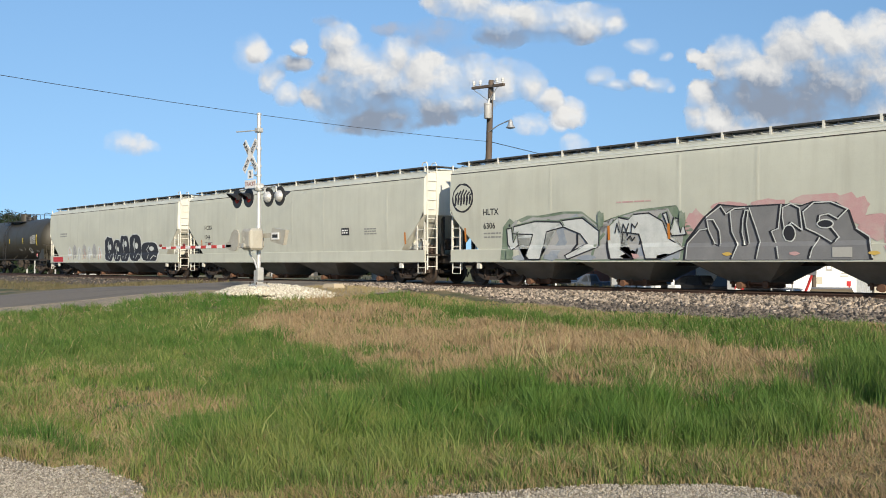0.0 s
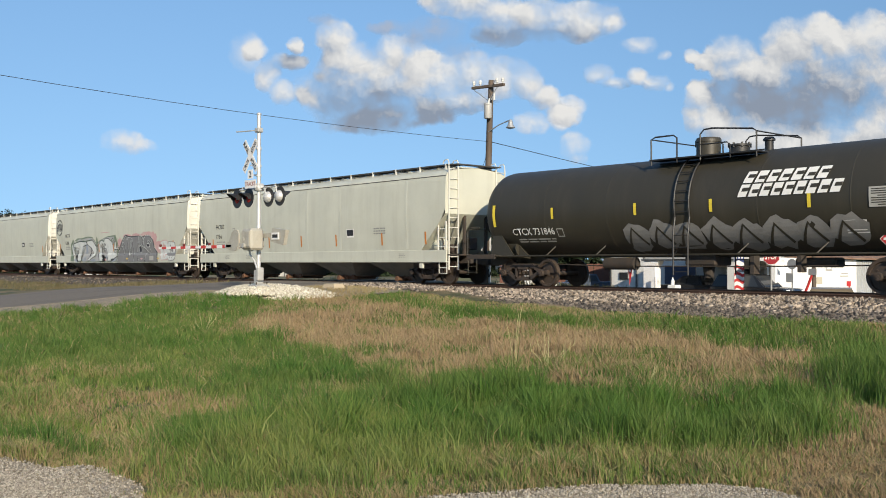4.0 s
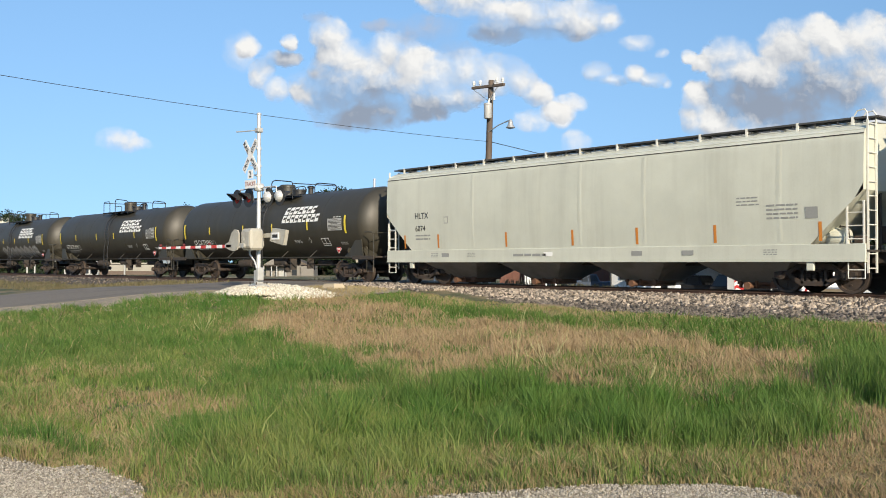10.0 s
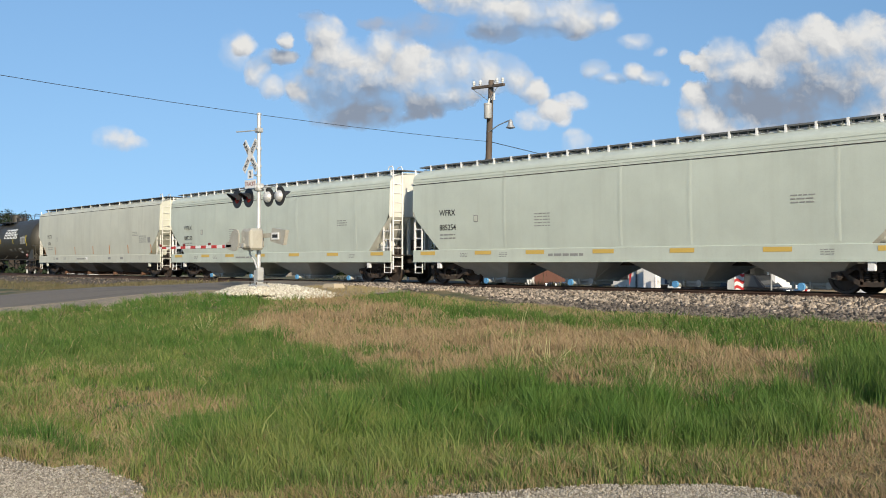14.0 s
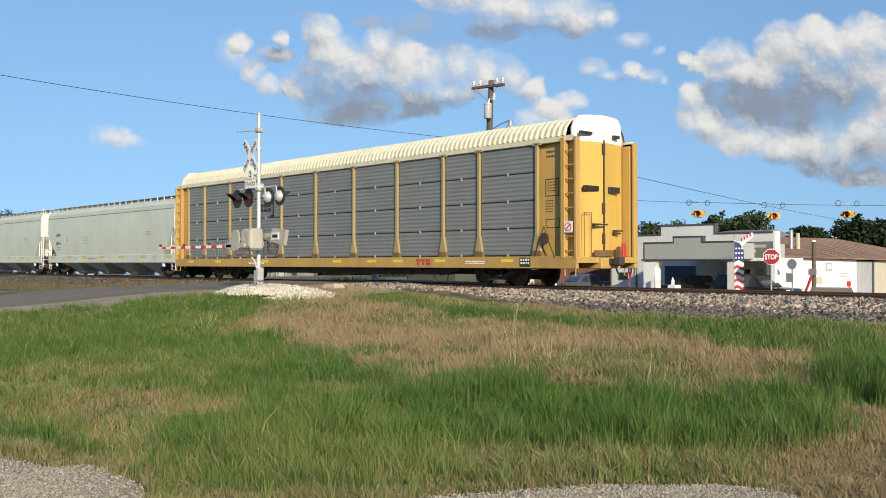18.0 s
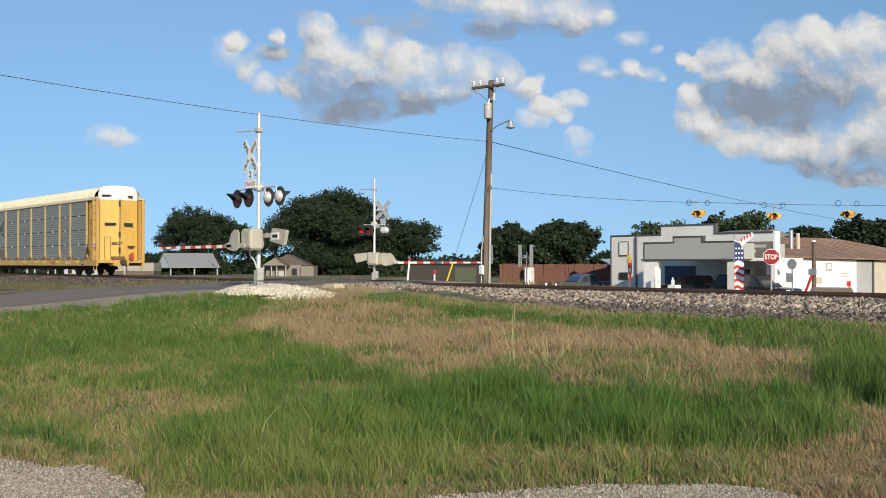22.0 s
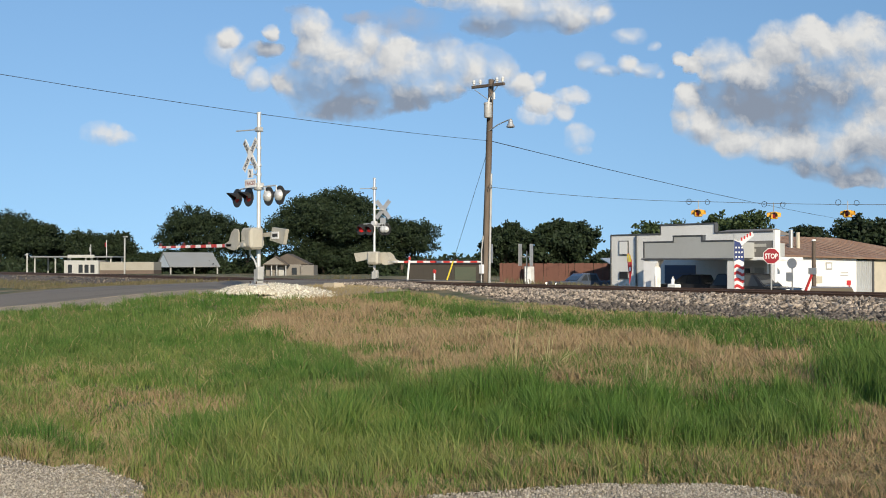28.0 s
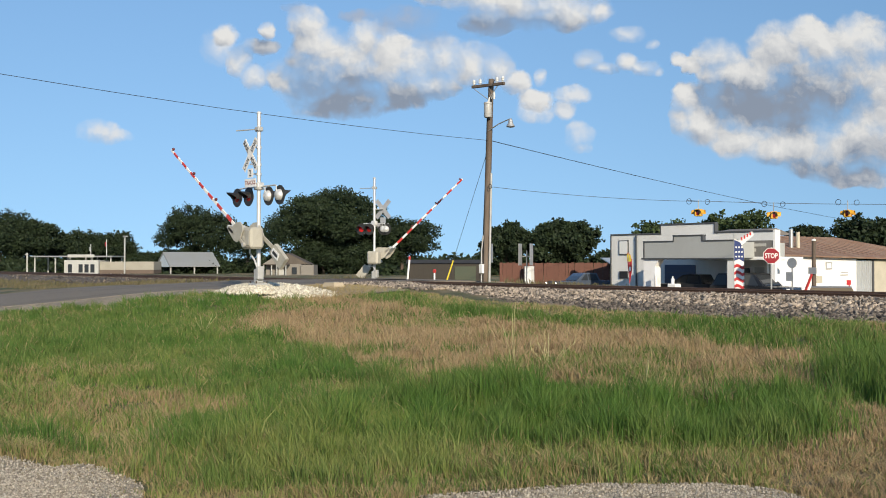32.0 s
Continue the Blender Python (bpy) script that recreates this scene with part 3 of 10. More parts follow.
def running_gear(car, offset, half):
    """Two bogies with their wheelsets, couplers and brake gear."""
    for s in (-1, 1):
        truck = share("truck", ME_TRUCK, car, pose(s * offset, 0, 0), "rusty two-axle freight bogie")
        for x in (-0.89, 0.89):
            ROLLING.append(share("wheelset", ME_WHEELS, truck, pose(x, 0, 0.46), "steel wheelset with worn treads"))
        g = Geo().box(s * half - 0.35, s * half + 0.35, -0.11, 0.11, 0.74, 0.95, 0.02)
        g.box(s * (half + 0.48) - 0.16, s * (half + 0.48) + 0.16, -0.14, 0.14, 0.70, 1.0, 0.05)
        g.pipe([(s * half, 0.35, 0.8), (s * (half + 0.15), 0.33, 0.5), (s * (half + 0.32), 0.28, 0.28), (s * (half + 0.5), 0.2, 0.45)], 0.03)
        part("coupler", g, M_UNDER, car, smooth=35)


def ladder(x, y, z0, z1, wide, along="x", step=0.36, r=0.016):
    """Two stiles and round rungs; wide runs along x or y."""
    g = Geo()
    for k in (0, wide):
        p = (x + k, y) if along == "x" else (x, y + k)
        g.box(p[0] - 0.022, p[0] + 0.022, p[1] - 0.022, p[1] + 0.022, z0, z1)
    z = z0 + 0.12
    while z < z1 - 0.03:
        a = (x, y, z)
        b = (x + wide, y, z) if along == "x" else (x, y + wide, z)
        g.ring(a, b, r, r, 6)
        z += step
    return g


def covered_hopper(x, label, paint_m, slope_m, style):
    """A covered hopper wagon, 20.4 m over couplers. style: a dict of what sets it apart."""
    car = thing("covered_hopper", pose(x, TRACK, 0), label, "freight wagon", "wagons of the train")
    H, zs = 9.55, [1.28, 1.6, 2.0, 2.4, 2.8, 3.2, 3.5, 3.8, 4.0, 4.1, 4.2, 4.28, 4.33]
    half = [(hopper_half(z), z) for z in zs]
    ring = [(-y, z) for y, z in half] + [(0.0, 4.38)] + [(y, z) for y, z in reversed(half)]
    def section(xx):
        return [(xx, y, z) for y, z in ring]
    def cut(z):
        """Where the slanted end sheet leaves the side at height z."""
        return H - (0.0 if z > 2.62 else (2.62 - z) * 1.08)
    body = Geo()
    left, right = [(-cut(z), y, z) for y, z in ring], [(cut(z), y, z) for y, z in ring]
    cols = [left] + [section(xx) for xx in np.linspace(-H + 1.6, H - 1.6, 12)] + [right]
    body.loft(cols, closed=False, caps=False)
    part("body", body, paint_m, car, "long smooth-sided tank-like body", 50)
    for s in (-1, 1):
        end = Geo()
        rows = []
        for z in [4.38, 4.28, 4.15, 4.0, 3.5, 3.0, 2.62]:
            w = hopper_half(z) if z < 4.34 else 0.02
            rows.append([(s * (H - 0.005), -w, z), (s * (H - 0.005), -w * 0.5, z), (s * (H - 0.005), w * 0.5, z), (s * (H - 0.005), w, z)])
        rows.append([(s * cut(1.28), -1.53, 1.28), (s * cut(1.28), -0.8, 1.28), (s * cut(1.28), 0.8, 1.28), (s * cut(1.28), 1.53, 1.28)])
        rows.append([(s * (cut(1.28) - 0.6), -1.5, 0.95), (s * (cut(1.28) - 0.6), -0.8, 0.95), (s * (cut(1.28) - 0.6), 0.8, 0.95), (s * (cut(1.28) - 0.6), 1.5, 0.95)])
        end.loft(rows, closed=False, caps=False)
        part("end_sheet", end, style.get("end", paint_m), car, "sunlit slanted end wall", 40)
        # rim, posts and platform at the end
        for y in (-0.55, 0.55):
            g = Geo().box(s * (H - 0.10) - 0.05, s * (H - 0.10) + 0.05, y - 0.05, y + 0.05, 1.12, 2.75)
            part("end_post", g, style.get("dark", M_UNDER), car)
        g = Geo().box(min(s * (H - 1.7), s * (H + 0.12)), max(s * (H - 1.7), s * (H + 0.12)), -0.42, 0.42, 0.78, 1.12, 0.02)
        g.box(min(s * (H - 0.9), s * (H + 0.06)), max(s * (H - 0.9), s * (H + 0.06)), -1.5, 1.5, 1.08, 1.13)
        part("end_platform", g, M_UNDER, car)
        for y in (-1, 1):
            far = s * (H + 0.03)
            tall = (s < 0 and y < 0) or s > 0
            lad = ladder(far, y * 1.44 - (0 if y < 0 else 0.0), 0.55, 4.36 if s > 0 else 2.62, 0.46 if y < 0 else -0.46, "y")
            part("ladder", lad, style.get("ladder", M_WHITE_CAR), car, "pale steel ladder")
        # hooped hand rails that carry the tall ladder over the roof edge
        for y in ((-1, 1) if s > 0 else ()):
            rail = Geo()
            for yy in (1.44, 0.98):
                rail.pipe([(s * (H + 0.03), y * yy, 4.2), (s * (H + 0.03), y * yy, 4.52), (s * (H - 0.04), y * yy, 4.62), (s * (H - 0.22), y * yy, 4.60), (s * (H - 0.30), y * yy, 4.48)], 0.02, 6)
            part("grab_rail", rail, style.get("ladder", M_WHITE_CAR), car, "hooped pale hand rail", 50)
        for y in (-1.5, 1.5):
            side = ladder(min(s * (H - 0.03), s * (H - 0.46)), y * 1.02, 1.28, 2.35, 0.43, "x", 0.33)
            part("side_ladder", side, style.get("ladder", M_WHITE_CAR), car)
            step = Geo()
            a, b = s * (H - 0.02), s * (H - 0.45)
            step.pipe([(a, y, 0.86), (a, y, 0.42), (b, y, 0.42), (b, y, 0.86)], 0.018)
            step.ring((a, y, 0.63), (b, y, 0.63), 0.016, 0.016, 6)
            part("stirrup_step", step, style.get("ladder", M_WHITE_CAR), car)
            part("jacking_pad", Geo().box(min(s * 8.0, s * 8.2), max(s * 8.0, s * 8.2), y - 0.05, y + 0.05, 0.60, 0.86, 0.015), style.get("ladder", paint_m), car)
    if style.get("high_left", True):
        part("ladder", ladder(-(H + 0.03), -1.44, 2.62, 4.36, 0.46, "y"), style.get("ladder", M_WHITE_CAR), car)
    # side sills
    for y in (-1, 1):
        g = Geo()
        y0, y1 = sorted((y * 1.50, y * 1.565))
        g.box(-H - 0.02, H + 0.02, y0, y1, 0.86, 1.285, 0.01)
        a, b = sorted((y * 1.46, y * 1.60))
        g.box(-H - 0.02, H + 0.02, a, b, 0.825, 0.862, 0.006)
        part("side_sill", g, paint_m, car, "flat side sill with a lower lip")
        g = Geo()
        zt = style.get("seam_z", 4.02)
        y0, y1 = sorted((y * (hopper_half(zt) - 0.01), y * (hopper_half(zt) + 0.014)))
        g.box(-H, H, y0, y1, zt - 0.011, zt + 0.011)
        part("seam", g, style.get("seam", M_UNDER), car)
        if style.get("ridges"):
            for zt in (style.get("seam_z", 4.02) + 0.10, style.get("seam_z", 4.02) + 0.20):
                y0, y1 = sorted((y * (hopper_half(zt) - 0.02), y * (hopper_half(zt) + 0.012)))
                part("seam", Geo().box(-H, H, y0, y1, zt - 0.01, zt + 0.01), paint_m, car)
    # weld beads on the side
    for xx in style.get("beads", (-4.6, 0.4, 2.9, 7.3)):
        rows = [[(xx + dx, -hopper_half(z) - dy, z) for dx, dy in ((-0.16, -0.002), (-0.05, 0.004), (0.02, 0.005), (0.06, -0.002))] for z in np.linspace(1.35, 3.95, 9)]
        part("weld_seam", Geo().loft(rows, closed=False, caps=False), paint_m, car, smooth=80)
    # running boards on posts and the roof hatches
    n_post = style.get("posts", 13)
    for y in (-1, 1):
        g = Geo()
        a, b = sorted((y * 0.62, y * 1.12))
        g.box(-H + 0.1, H - 0.1, a, b, 4.455, 4.475)
        for yy in (0.62, 1.12):
            g.box(-H + 0.1, H - 0.1, y * yy - 0.015, y * yy + 0.012, 4.445, 4.495)
        # truss below the walkway's outer edge
        g.box(-H + 0.1, H - 0.1, y * 1.10 - 0.012, y * 1.10 + 0.012, 4.345, 4.365)
        bay = 0.30 if style.get("grating") else 0.62
        xx = -H + 0.2
        while xx < H - 0.5:
            g.box(xx, xx + 0.022, y * 1.10 - 0.01, y * 1.10 + 0.01, 4.365, 4.445)
            if style.get("grating"):
                g.box(xx, xx + 0.05, a, b, 4.475, 4.50)
            xx += bay
        part("running_board", g, style.get("board", M_WALKWAY), car, "roof running board grating")
        for xx in np.linspace(-H + 0.5, H - 0.5, n_post):
            p = Geo().box(xx - 0.035, xx + 0.035, y * 1.12 - 0.02, y * 1.12 + 0.02, 4.10, 4.51)
            p.box(xx - 0.025, xx + 0.025, min(y * 0.6, y * 1.12), max(y * 0.6, y * 1.12), 4.40, 4.44)
            part("board_post", p, style.get("ladder", M_WHITE_CAR), car)
    g = Geo().box(-H + 0.5, H - 0.5, -0.33, 0.33, 4.30, 4.46, 0.03)
    for xx in np.arange(-H + 1.0, H - 0.6, 0.9):
        g.box(xx - 0.04, xx + 0.04, -0.40, 0.40, 4.44, 4.50, 0.01)
    part("trough_hatch", g, paint_m, car)
    for s in (-1, 1):
        part("end_walkway", Geo().box(min(s * (H - 0.1), s * (H + 0.16)), max(s * (H - 0.1), s * (H + 0.16)), -1.12, 1.12, 4.44, 4.48), style.get("board", M_WALKWAY), car)
    # discharge hoppers and outlets below
    corners = ((-1, -1), (1, -1), (1, 1), (-1, 1))
    for c in (-6.05, -2.05, 2.05, 6.05):
        rows = [[(c + a * w, b * y, z) for a, b in corners] for w, y, z in ((1.80, 1.44, 1.06), (1.50, 1.44, 0.85), (1.44, 1.40, 0.82), (0.60, 0.60, 0.25))]
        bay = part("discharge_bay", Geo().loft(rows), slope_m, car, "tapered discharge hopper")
        g = Geo().box(c - 0.62, c + 0.62, -0.66, 0.66, 0.20, 0.262, 0.01)
        g.box(c - 0.46, c + 0.46, -0.55, 0.55, 0.09, 0.20, 0.03)
        for k in (-0.5, 0.0, 0.5):
            g.box(c + k - 0.03, c + k + 0.03, -0.72, -0.6, 0.10, 0.30, 0.01)
        g.ring((c + 0.55, -0.74, 0.2), (c + 0.55, -0.6, 0.2), 0.10, 0.10, 8)
        part("outlet_gate", g, style.get("gate", M_GATE_RUST), bay, smooth=35)
        for sx in (-1, 1):
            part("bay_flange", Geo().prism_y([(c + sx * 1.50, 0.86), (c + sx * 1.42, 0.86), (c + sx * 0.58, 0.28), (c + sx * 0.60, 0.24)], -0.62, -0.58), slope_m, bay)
        part("outlet_pipe", Geo().ring((c - 0.1, -0.95, 0.17), (c - 0.1, 0.95, 0.17), 0.075, 0.075, 10), style.get("gate", M_GATE_RUST), bay, smooth=35)
        part("outlet_cap", Geo().spin([(0.0, -1.02), (0.10, -1.02), (0.11, -0.95), (0.0, -0.95)], (c - 0.1, 0, 0.17), "y", 12), style.get("cap", M_GATE_RUST), bay)
    part("centre_sill", Geo().box(-H, H, -0.2, 0.2, 0.72, 1.0, 0.01), M_UNDER, car)
    # brake reservoir, valve and hand brake in the open end
    g = Geo().spin([(0.0, -0.5), (0.2, -0.47), (0.26, -0.38), (0.26, 0.38), (0.2, 0.47), (0.0, 0.5)], (H - 1.15, -0.95, 1.46), "x", 14)
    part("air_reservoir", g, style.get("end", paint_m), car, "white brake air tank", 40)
    g = Geo().box(H - 0.35, H - 0.12, -0.25, 0.15, 1.3, 1.75, 0.03).box(H - 0.6, H - 0.35, -0.9, -0.6, 1.15, 1.5, 0.03)
    g.pipe([(H - 0.5, -1.2, 1.15), (H - 0.6, -1.2, 1.7), (H - 0.9, -1.0, 1.75), (H - 1.5, -0.5, 1.2)], 0.02)
    part("brake_valve", g, M_TRUCK, car)
    g = Geo().spin([(0.26, 0.0), (0.29, 0.015), (0.26, 0.03), (0.24, 0.015), (0.26, 0.0)], (H + 0.06, 0.75, 2.2), "x", 18)
    part("hand_brake", g, M_TRUCK, car)
    running_gear(car, 7.95, 9.6)
    return car


def lettering(car, words, x, z, height, material, width=None, face=hopper_half, bold=0.0, shear=0.0, name="lettering"):
    me = on_side(text_mesh(words, height, width, bold, shear), x, z, face)
    return part(name, me, material, car)


def bars(car, x, z, w, h, rows, material, face=hopper_half, fill=0.55, seed=1):
    """Small unreadable writing as bars."""
    rng, meshes = random.Random(seed), []
    for r in range(rows):
        z1 = z + h - r * h / rows
        z0 = z1 - h / rows * fill
        xx = x
        while xx < x + w * 0.95:
            ln = rng.uniform(0.12, 0.34) * w
            e = min(xx + ln, x + w)
            meshes.append(patch(rect(xx, e, z0, z1), face, 0.008, 0.5))
            xx = e + 0.035 * max(1, w)
    return tagged(part("stencil_writing", join(meshes), material, car), kind="stuff")


def reflectors(car, xs, z0, z1, material, face=hopper_half, w=0.09):
    for xx in xs:
        part("reflector_strip", patch(rect(xx - w / 2, xx + w / 2, z0, z1), face, 0.009, 0.12), material, car)


def sill_face(z):
    return 1.566


def tank_face(z, r=1.530, c=2.510):
    return math.sqrt(max(0.0, r * r - (z - c) * (z - c)))


def tank_car(x, label):
    """A tank wagon, 18.1 m over couplers."""
    car = thing("tank_car", pose(x, TRACK, 0), label, "tank wagon", "wagons of the train")
    L, R, C = 8.5, 1.515, 2.515
    prof = []
    for i in range(9):
        a = math.pi / 2 * i / 8
        prof.append((R * math.sin(a), -L + 0.78 * (1 - math.cos(a))))
    full = [(r, a) for r, a in prof] + [(R, a) for a in (-5.2, -2.6, 0.0, 2.6, 5.2)] + [(r, -a) for r, a in reversed(prof)]
    g = Geo()
    rings = []
    for r, a in full:
        drop = 0.03 * (1 - abs(a) / L)
        rings.append([(a, r * math.cos(2 * math.pi * i / 56), C - drop + r * math.sin(2 * math.pi * i / 56)) for i in range(56)])
    g.loft(rings, caps=False)
    part("tank_shell", g, M_OLIVE, car, "dusty dark olive tank shell with rounded ends", 60)
    for xx in (-5.2, -2.6, 2.6, 5.2):
        g = Geo()
        g.loft([[(xx + dx, (R + dr) * math.cos(2 * math.pi * i / 56), C - 0.03 * (1 - abs(xx) / L) + (R + dr) * math.sin(2 * math.pi * i / 56)) for i in range(56)] for dx, dr in ((-0.03, -0.006), (-0.01, 0.006), (0.01, 0.006), (0.03, -0.006))], caps=False)
        part("weld_seam", g, M_OLIVE, car, smooth=80)
    for s in (-1, 1):
        g = Geo()
        for y in (-1, 1):
            y0, y1 = sorted((y * 1.02, y * 1.10))
            part("saddle_plate", Geo().prism_y([(s * 8.0, 1.0), (s * 7.75, 1.95), (s * 7.45, 2.02), (s * 7.2, 1.75), (s * 6.25, 1.0)], y0, y1), M_OLIVE, car)
            y0, y1 = sorted((y * 1.27, y * 1.31))
            part("saddle_gusset", Geo().prism_y([(s * 7.95, 1.0), (s * 7.80, 1.88), (s * 7.68, 1.98), (s * 7.52, 1.90), (s * 6.75, 1.0)], y0, y1), M_OLIVE, car)
            for cx in (6.78, 7.9):
                part("saddle_web", Geo().prism_x([(y * 0.5, 1.15), (y * 1.2, 1.45), (y * 1.265, 1.3), (y * 1.1, 1.0), (y * 0.5, 0.95)], s * cx - 0.02, s * cx + 0.02), M_OLIVE, car)
        g.box(min(s * 6.2, s * 8.9), max(s * 6.2, s * 8.9), -0.3, 0.3, 0.72, 1.12, 0.02)
        part("saddle", g, M_OLIVE, car, "bolted bogie saddle")
        g = Geo().box(min(s * 7.5, s * 8.95), max(s * 7.5, s * 8.95), -1.5, 1.5, 1.02, 1.08)
        g.box(min(s * 7.5, s * 8.95), max(s * 7.5, s * 8.95), -1.54, -1.49, 0.94, 1.10, 0.008).box(min(s * 7.5, s * 8.95), max(s * 7.5, s * 8.95), 1.49, 1.54, 0.94, 1.10, 0.008)
        part("end_platform", g, M_UNDER, car)
        for y in (-1.5, 1.5):
            rail = Geo()
            xa, xb = s * 8.92, s * 7.75
            rail.pipe([(xa, y, 1.05), (xa, y, 1.92), (s * 8.82, y, 2.04), (s * 8.5, y, 2.06), (s * 8.3, y, 2.06)], 0.02)
            rail.pipe([(xa, y, 2.0), (xa, y * 0.5, 2.04), (xa, 0, 2.04)], 0.018)
            part("handrail", rail, M_OLIVE, car)
            st = Geo().pipe([(s * 8.9, y, 1.0), (s * 8.9, y, 0.45), (s * 8.45, y, 0.45), (s * 8.45, y, 1.0)], 0.018)
            st.ring((s * 8.9, y, 0.68), (s * 8.45, y, 0.68), 0.016, 0.016, 6)
            part("stirrup_step", st, M_OLIVE, car)
    for y in (-1.5, 1.5):
        g = Geo().pipe([(-7.6, y, 1.04), (7.6, y, 1.04)], 0.028)
        for xx in (-5.0, -2.9, 2.1, 4.4):
            g.box(xx - 0.03, xx + 0.03, min(y, y * 0.72), max(y, y * 0.72), 1.02, 1.06)
            g.pipe([(xx - 0.1, y, 1.05), (xx + 0.12, y * 0.86, 1.34)], 0.022)
        part("side_rail", g, M_OLIVE, car)
    # ladder over the shell, platform with its railing and fittings
    for y in (-1, 1):
        g = Geo()
        for xx in (-0.02, 0.48):
            pts = [(xx, y * 1.62, 0.45), (xx, y * 1.62, 1.6)]
            pts += [(xx, y * (R + 0.07) * math.cos(a), C + (R + 0.07) * math.sin(a)) for a in np.linspace(-0.25, 1.05, 9)]
            g.pipe(pts, 0.026)
        for a in np.linspace(-0.15, 1.0, 7):
            p = (y * (R + 0.07) * math.cos(a), C + (R + 0.07) * math.sin(a))
            g.ring((-0.02, *p), (0.48, *p), 0.016, 0.016, 6)
        for z in (0.55, 0.9, 1.25, 1.6):
            g.ring((-0.02, y * 1.62, z), (0.48, y * 1.62, z), 0.016, 0.016, 6)
        g.pipe([(-0.02, y * 1.62, 1.0), (-0.12, y * 1.3, 1.15)], 0.02)
        part("ladder", g, M_BLACK, car, "dark side ladder")
    g = Geo()
    for y in (-0.95, 0.95):
        g.box(-1.15, 2.45, y - 0.28, y + 0.28, 3.86, 3.90)
    part("platform", g, M_BLACK, car)
    for y in (-1, 1):
        g = Geo()
        yy = y * 1.2
        g.pipe([(-1.1, yy, 3.72), (-1.1, yy, 4.50), (-0.95, yy, 4.56), (-0.3, yy, 4.56), (-0.18, yy, 4.48), (-0.18, yy, 3.75)], 0.024)
        g.pipe([(0.62, yy, 3.75), (0.62, yy, 4.5), (0.74, yy, 4.62), (1.0, yy, 4.64), (2.3, yy, 4.50), (2.42, yy, 4.42), (2.42, yy, 3.72)], 0.024)
        g.pipe([(0.62, yy, 4.2), (1.5, yy, 4.2), (1.6, yy, 4.1), (1.6, yy, 3.75)], 0.02)
        part("railing", g, M_BLACK, car, "bent pipe railing")
    for xx in (-1.1, 2.42):
        g = Geo().pipe([(xx, -1.2, 4.5 if xx < 0 else 4.42), (xx, 1.2, 4.5 if xx < 0 else 4.42)], 0.022)
        part("railing", g, M_BLACK, car)
    g = Geo().spin([(0.0, 0.0), (0.36, 0.0), (0.36, 0.42), (0.38, 0.43), (0.38, 0.5), (0.34, 0.56), (0.0, 0.58)], (0.1, 0, 3.98), "z", 18)
    g.box(-0.33, -0.25, -0.06, 0.06, 4.3, 4.5)
    part("valve_housing", g, M_OLIVE, car, smooth=40)
    g = Geo().spin([(0.0, 0.0), (0.30, 0.0), (0.30, 0.22), (0.34, 0.23), (0.34, 0.29), (0.0, 0.30)], (1.15, 0, 3.96), "z", 16)
    for k in range(8):
        a = k * math.pi / 4
        g.ring((1.15 + 0.31 * math.cos(a), 0.31 * math.sin(a), 4.16), (1.15 + 0.31 * math.cos(a), 0.31 * math.sin(a), 4.30), 0.03, 0.03, 6)
    part("manway", g, M_BLACK, car, smooth=40)
    g = Geo().spin([(0.0, 0.0), (0.12, 0.0), (0.12, 0.3), (0.17, 0.31), (0.17, 0.36), (0.12, 0.42), (0.0, 0.42)], (2.1, 0, 3.96), "z", 12)
    part("relief_valve", g, M_BLACK, car, smooth=40)
    g = Geo().box(-0.45, 0.6, -0.45, 0.45, 0.72, 1.05, 0.04).ring((0.1, 0, 0.35), (0.1, 0, 0.8), 0.14, 0.2, 12)
    g.box(3.0, 4.2, -0.25, 0.25, 0.68, 0.95, 0.05).ring((-3.4, -0.5, 0.78), (-2.2, -0.5, 0.78), 0.2, 0.2, 12)
    g.pipe([(-6.2, -0.4, 0.78), (-3.4, -0.5, 0.7), (2.0, -0.45, 0.7), (6.2, -0.3, 0.75)], 0.02)
    g.box(2.2, 2.32, -1.2, -0.9, 0.5, 1.0).box(3.6, 3.7, -1.2, -0.9, 0.55, 1.0)
    part("outlet_valve", g, M_UNDER, car, smooth=35)
    reflectors(car, (-4.83, -1.47, 1.17, 4.11), 2.24, 2.60, M_YELLOW_TAPE, tank_face, 0.10)
    reflectors(car, (-7.55, 6.95), 2.05, 2.80, M_YELLOW_TAPE, tank_face, 0.13)
    running_gear(car, 6.6, 8.55)
    return car


def brand_bars(car):
    """The owner's two slanted white words as plain slanted blocks of their size."""
    for x0, x1, z0, z1, count in ((2.15, 4.62, 2.98, 3.30, 7), (2.02, 5.0, 2.60, 2.94, 9)):
        w, h = (x1 - x0) / count, z1 - z0
        lean = lambda z: 0.12 * (z - z0) / h
        for i in range(count):
            a, b = x0 + i * w, x0 + (i + 0.80) * w
            block = part("brand_block", patch([(a, z0), (b, z0), (b + lean(z1), z1), (a + lean(z1), z1)], tank_face, 0.010, 0.08), M_WHITE_INK, car, "slanted white block of an owner's mark")
            z2, z3 = z0 + h * (0.26 if i % 2 else 0.44), z0 + h * (0.56 if i % 2 else 0.74)
            part("brand_slot", patch([(a + w * 0.22 + lean(z2), z2), (b + lean(z2), z2), (b + lean(z3), z3), (a + w * 0.22 + lean(z3), z3)], tank_face, 0.014, 0.3), M_OLIVE, block)


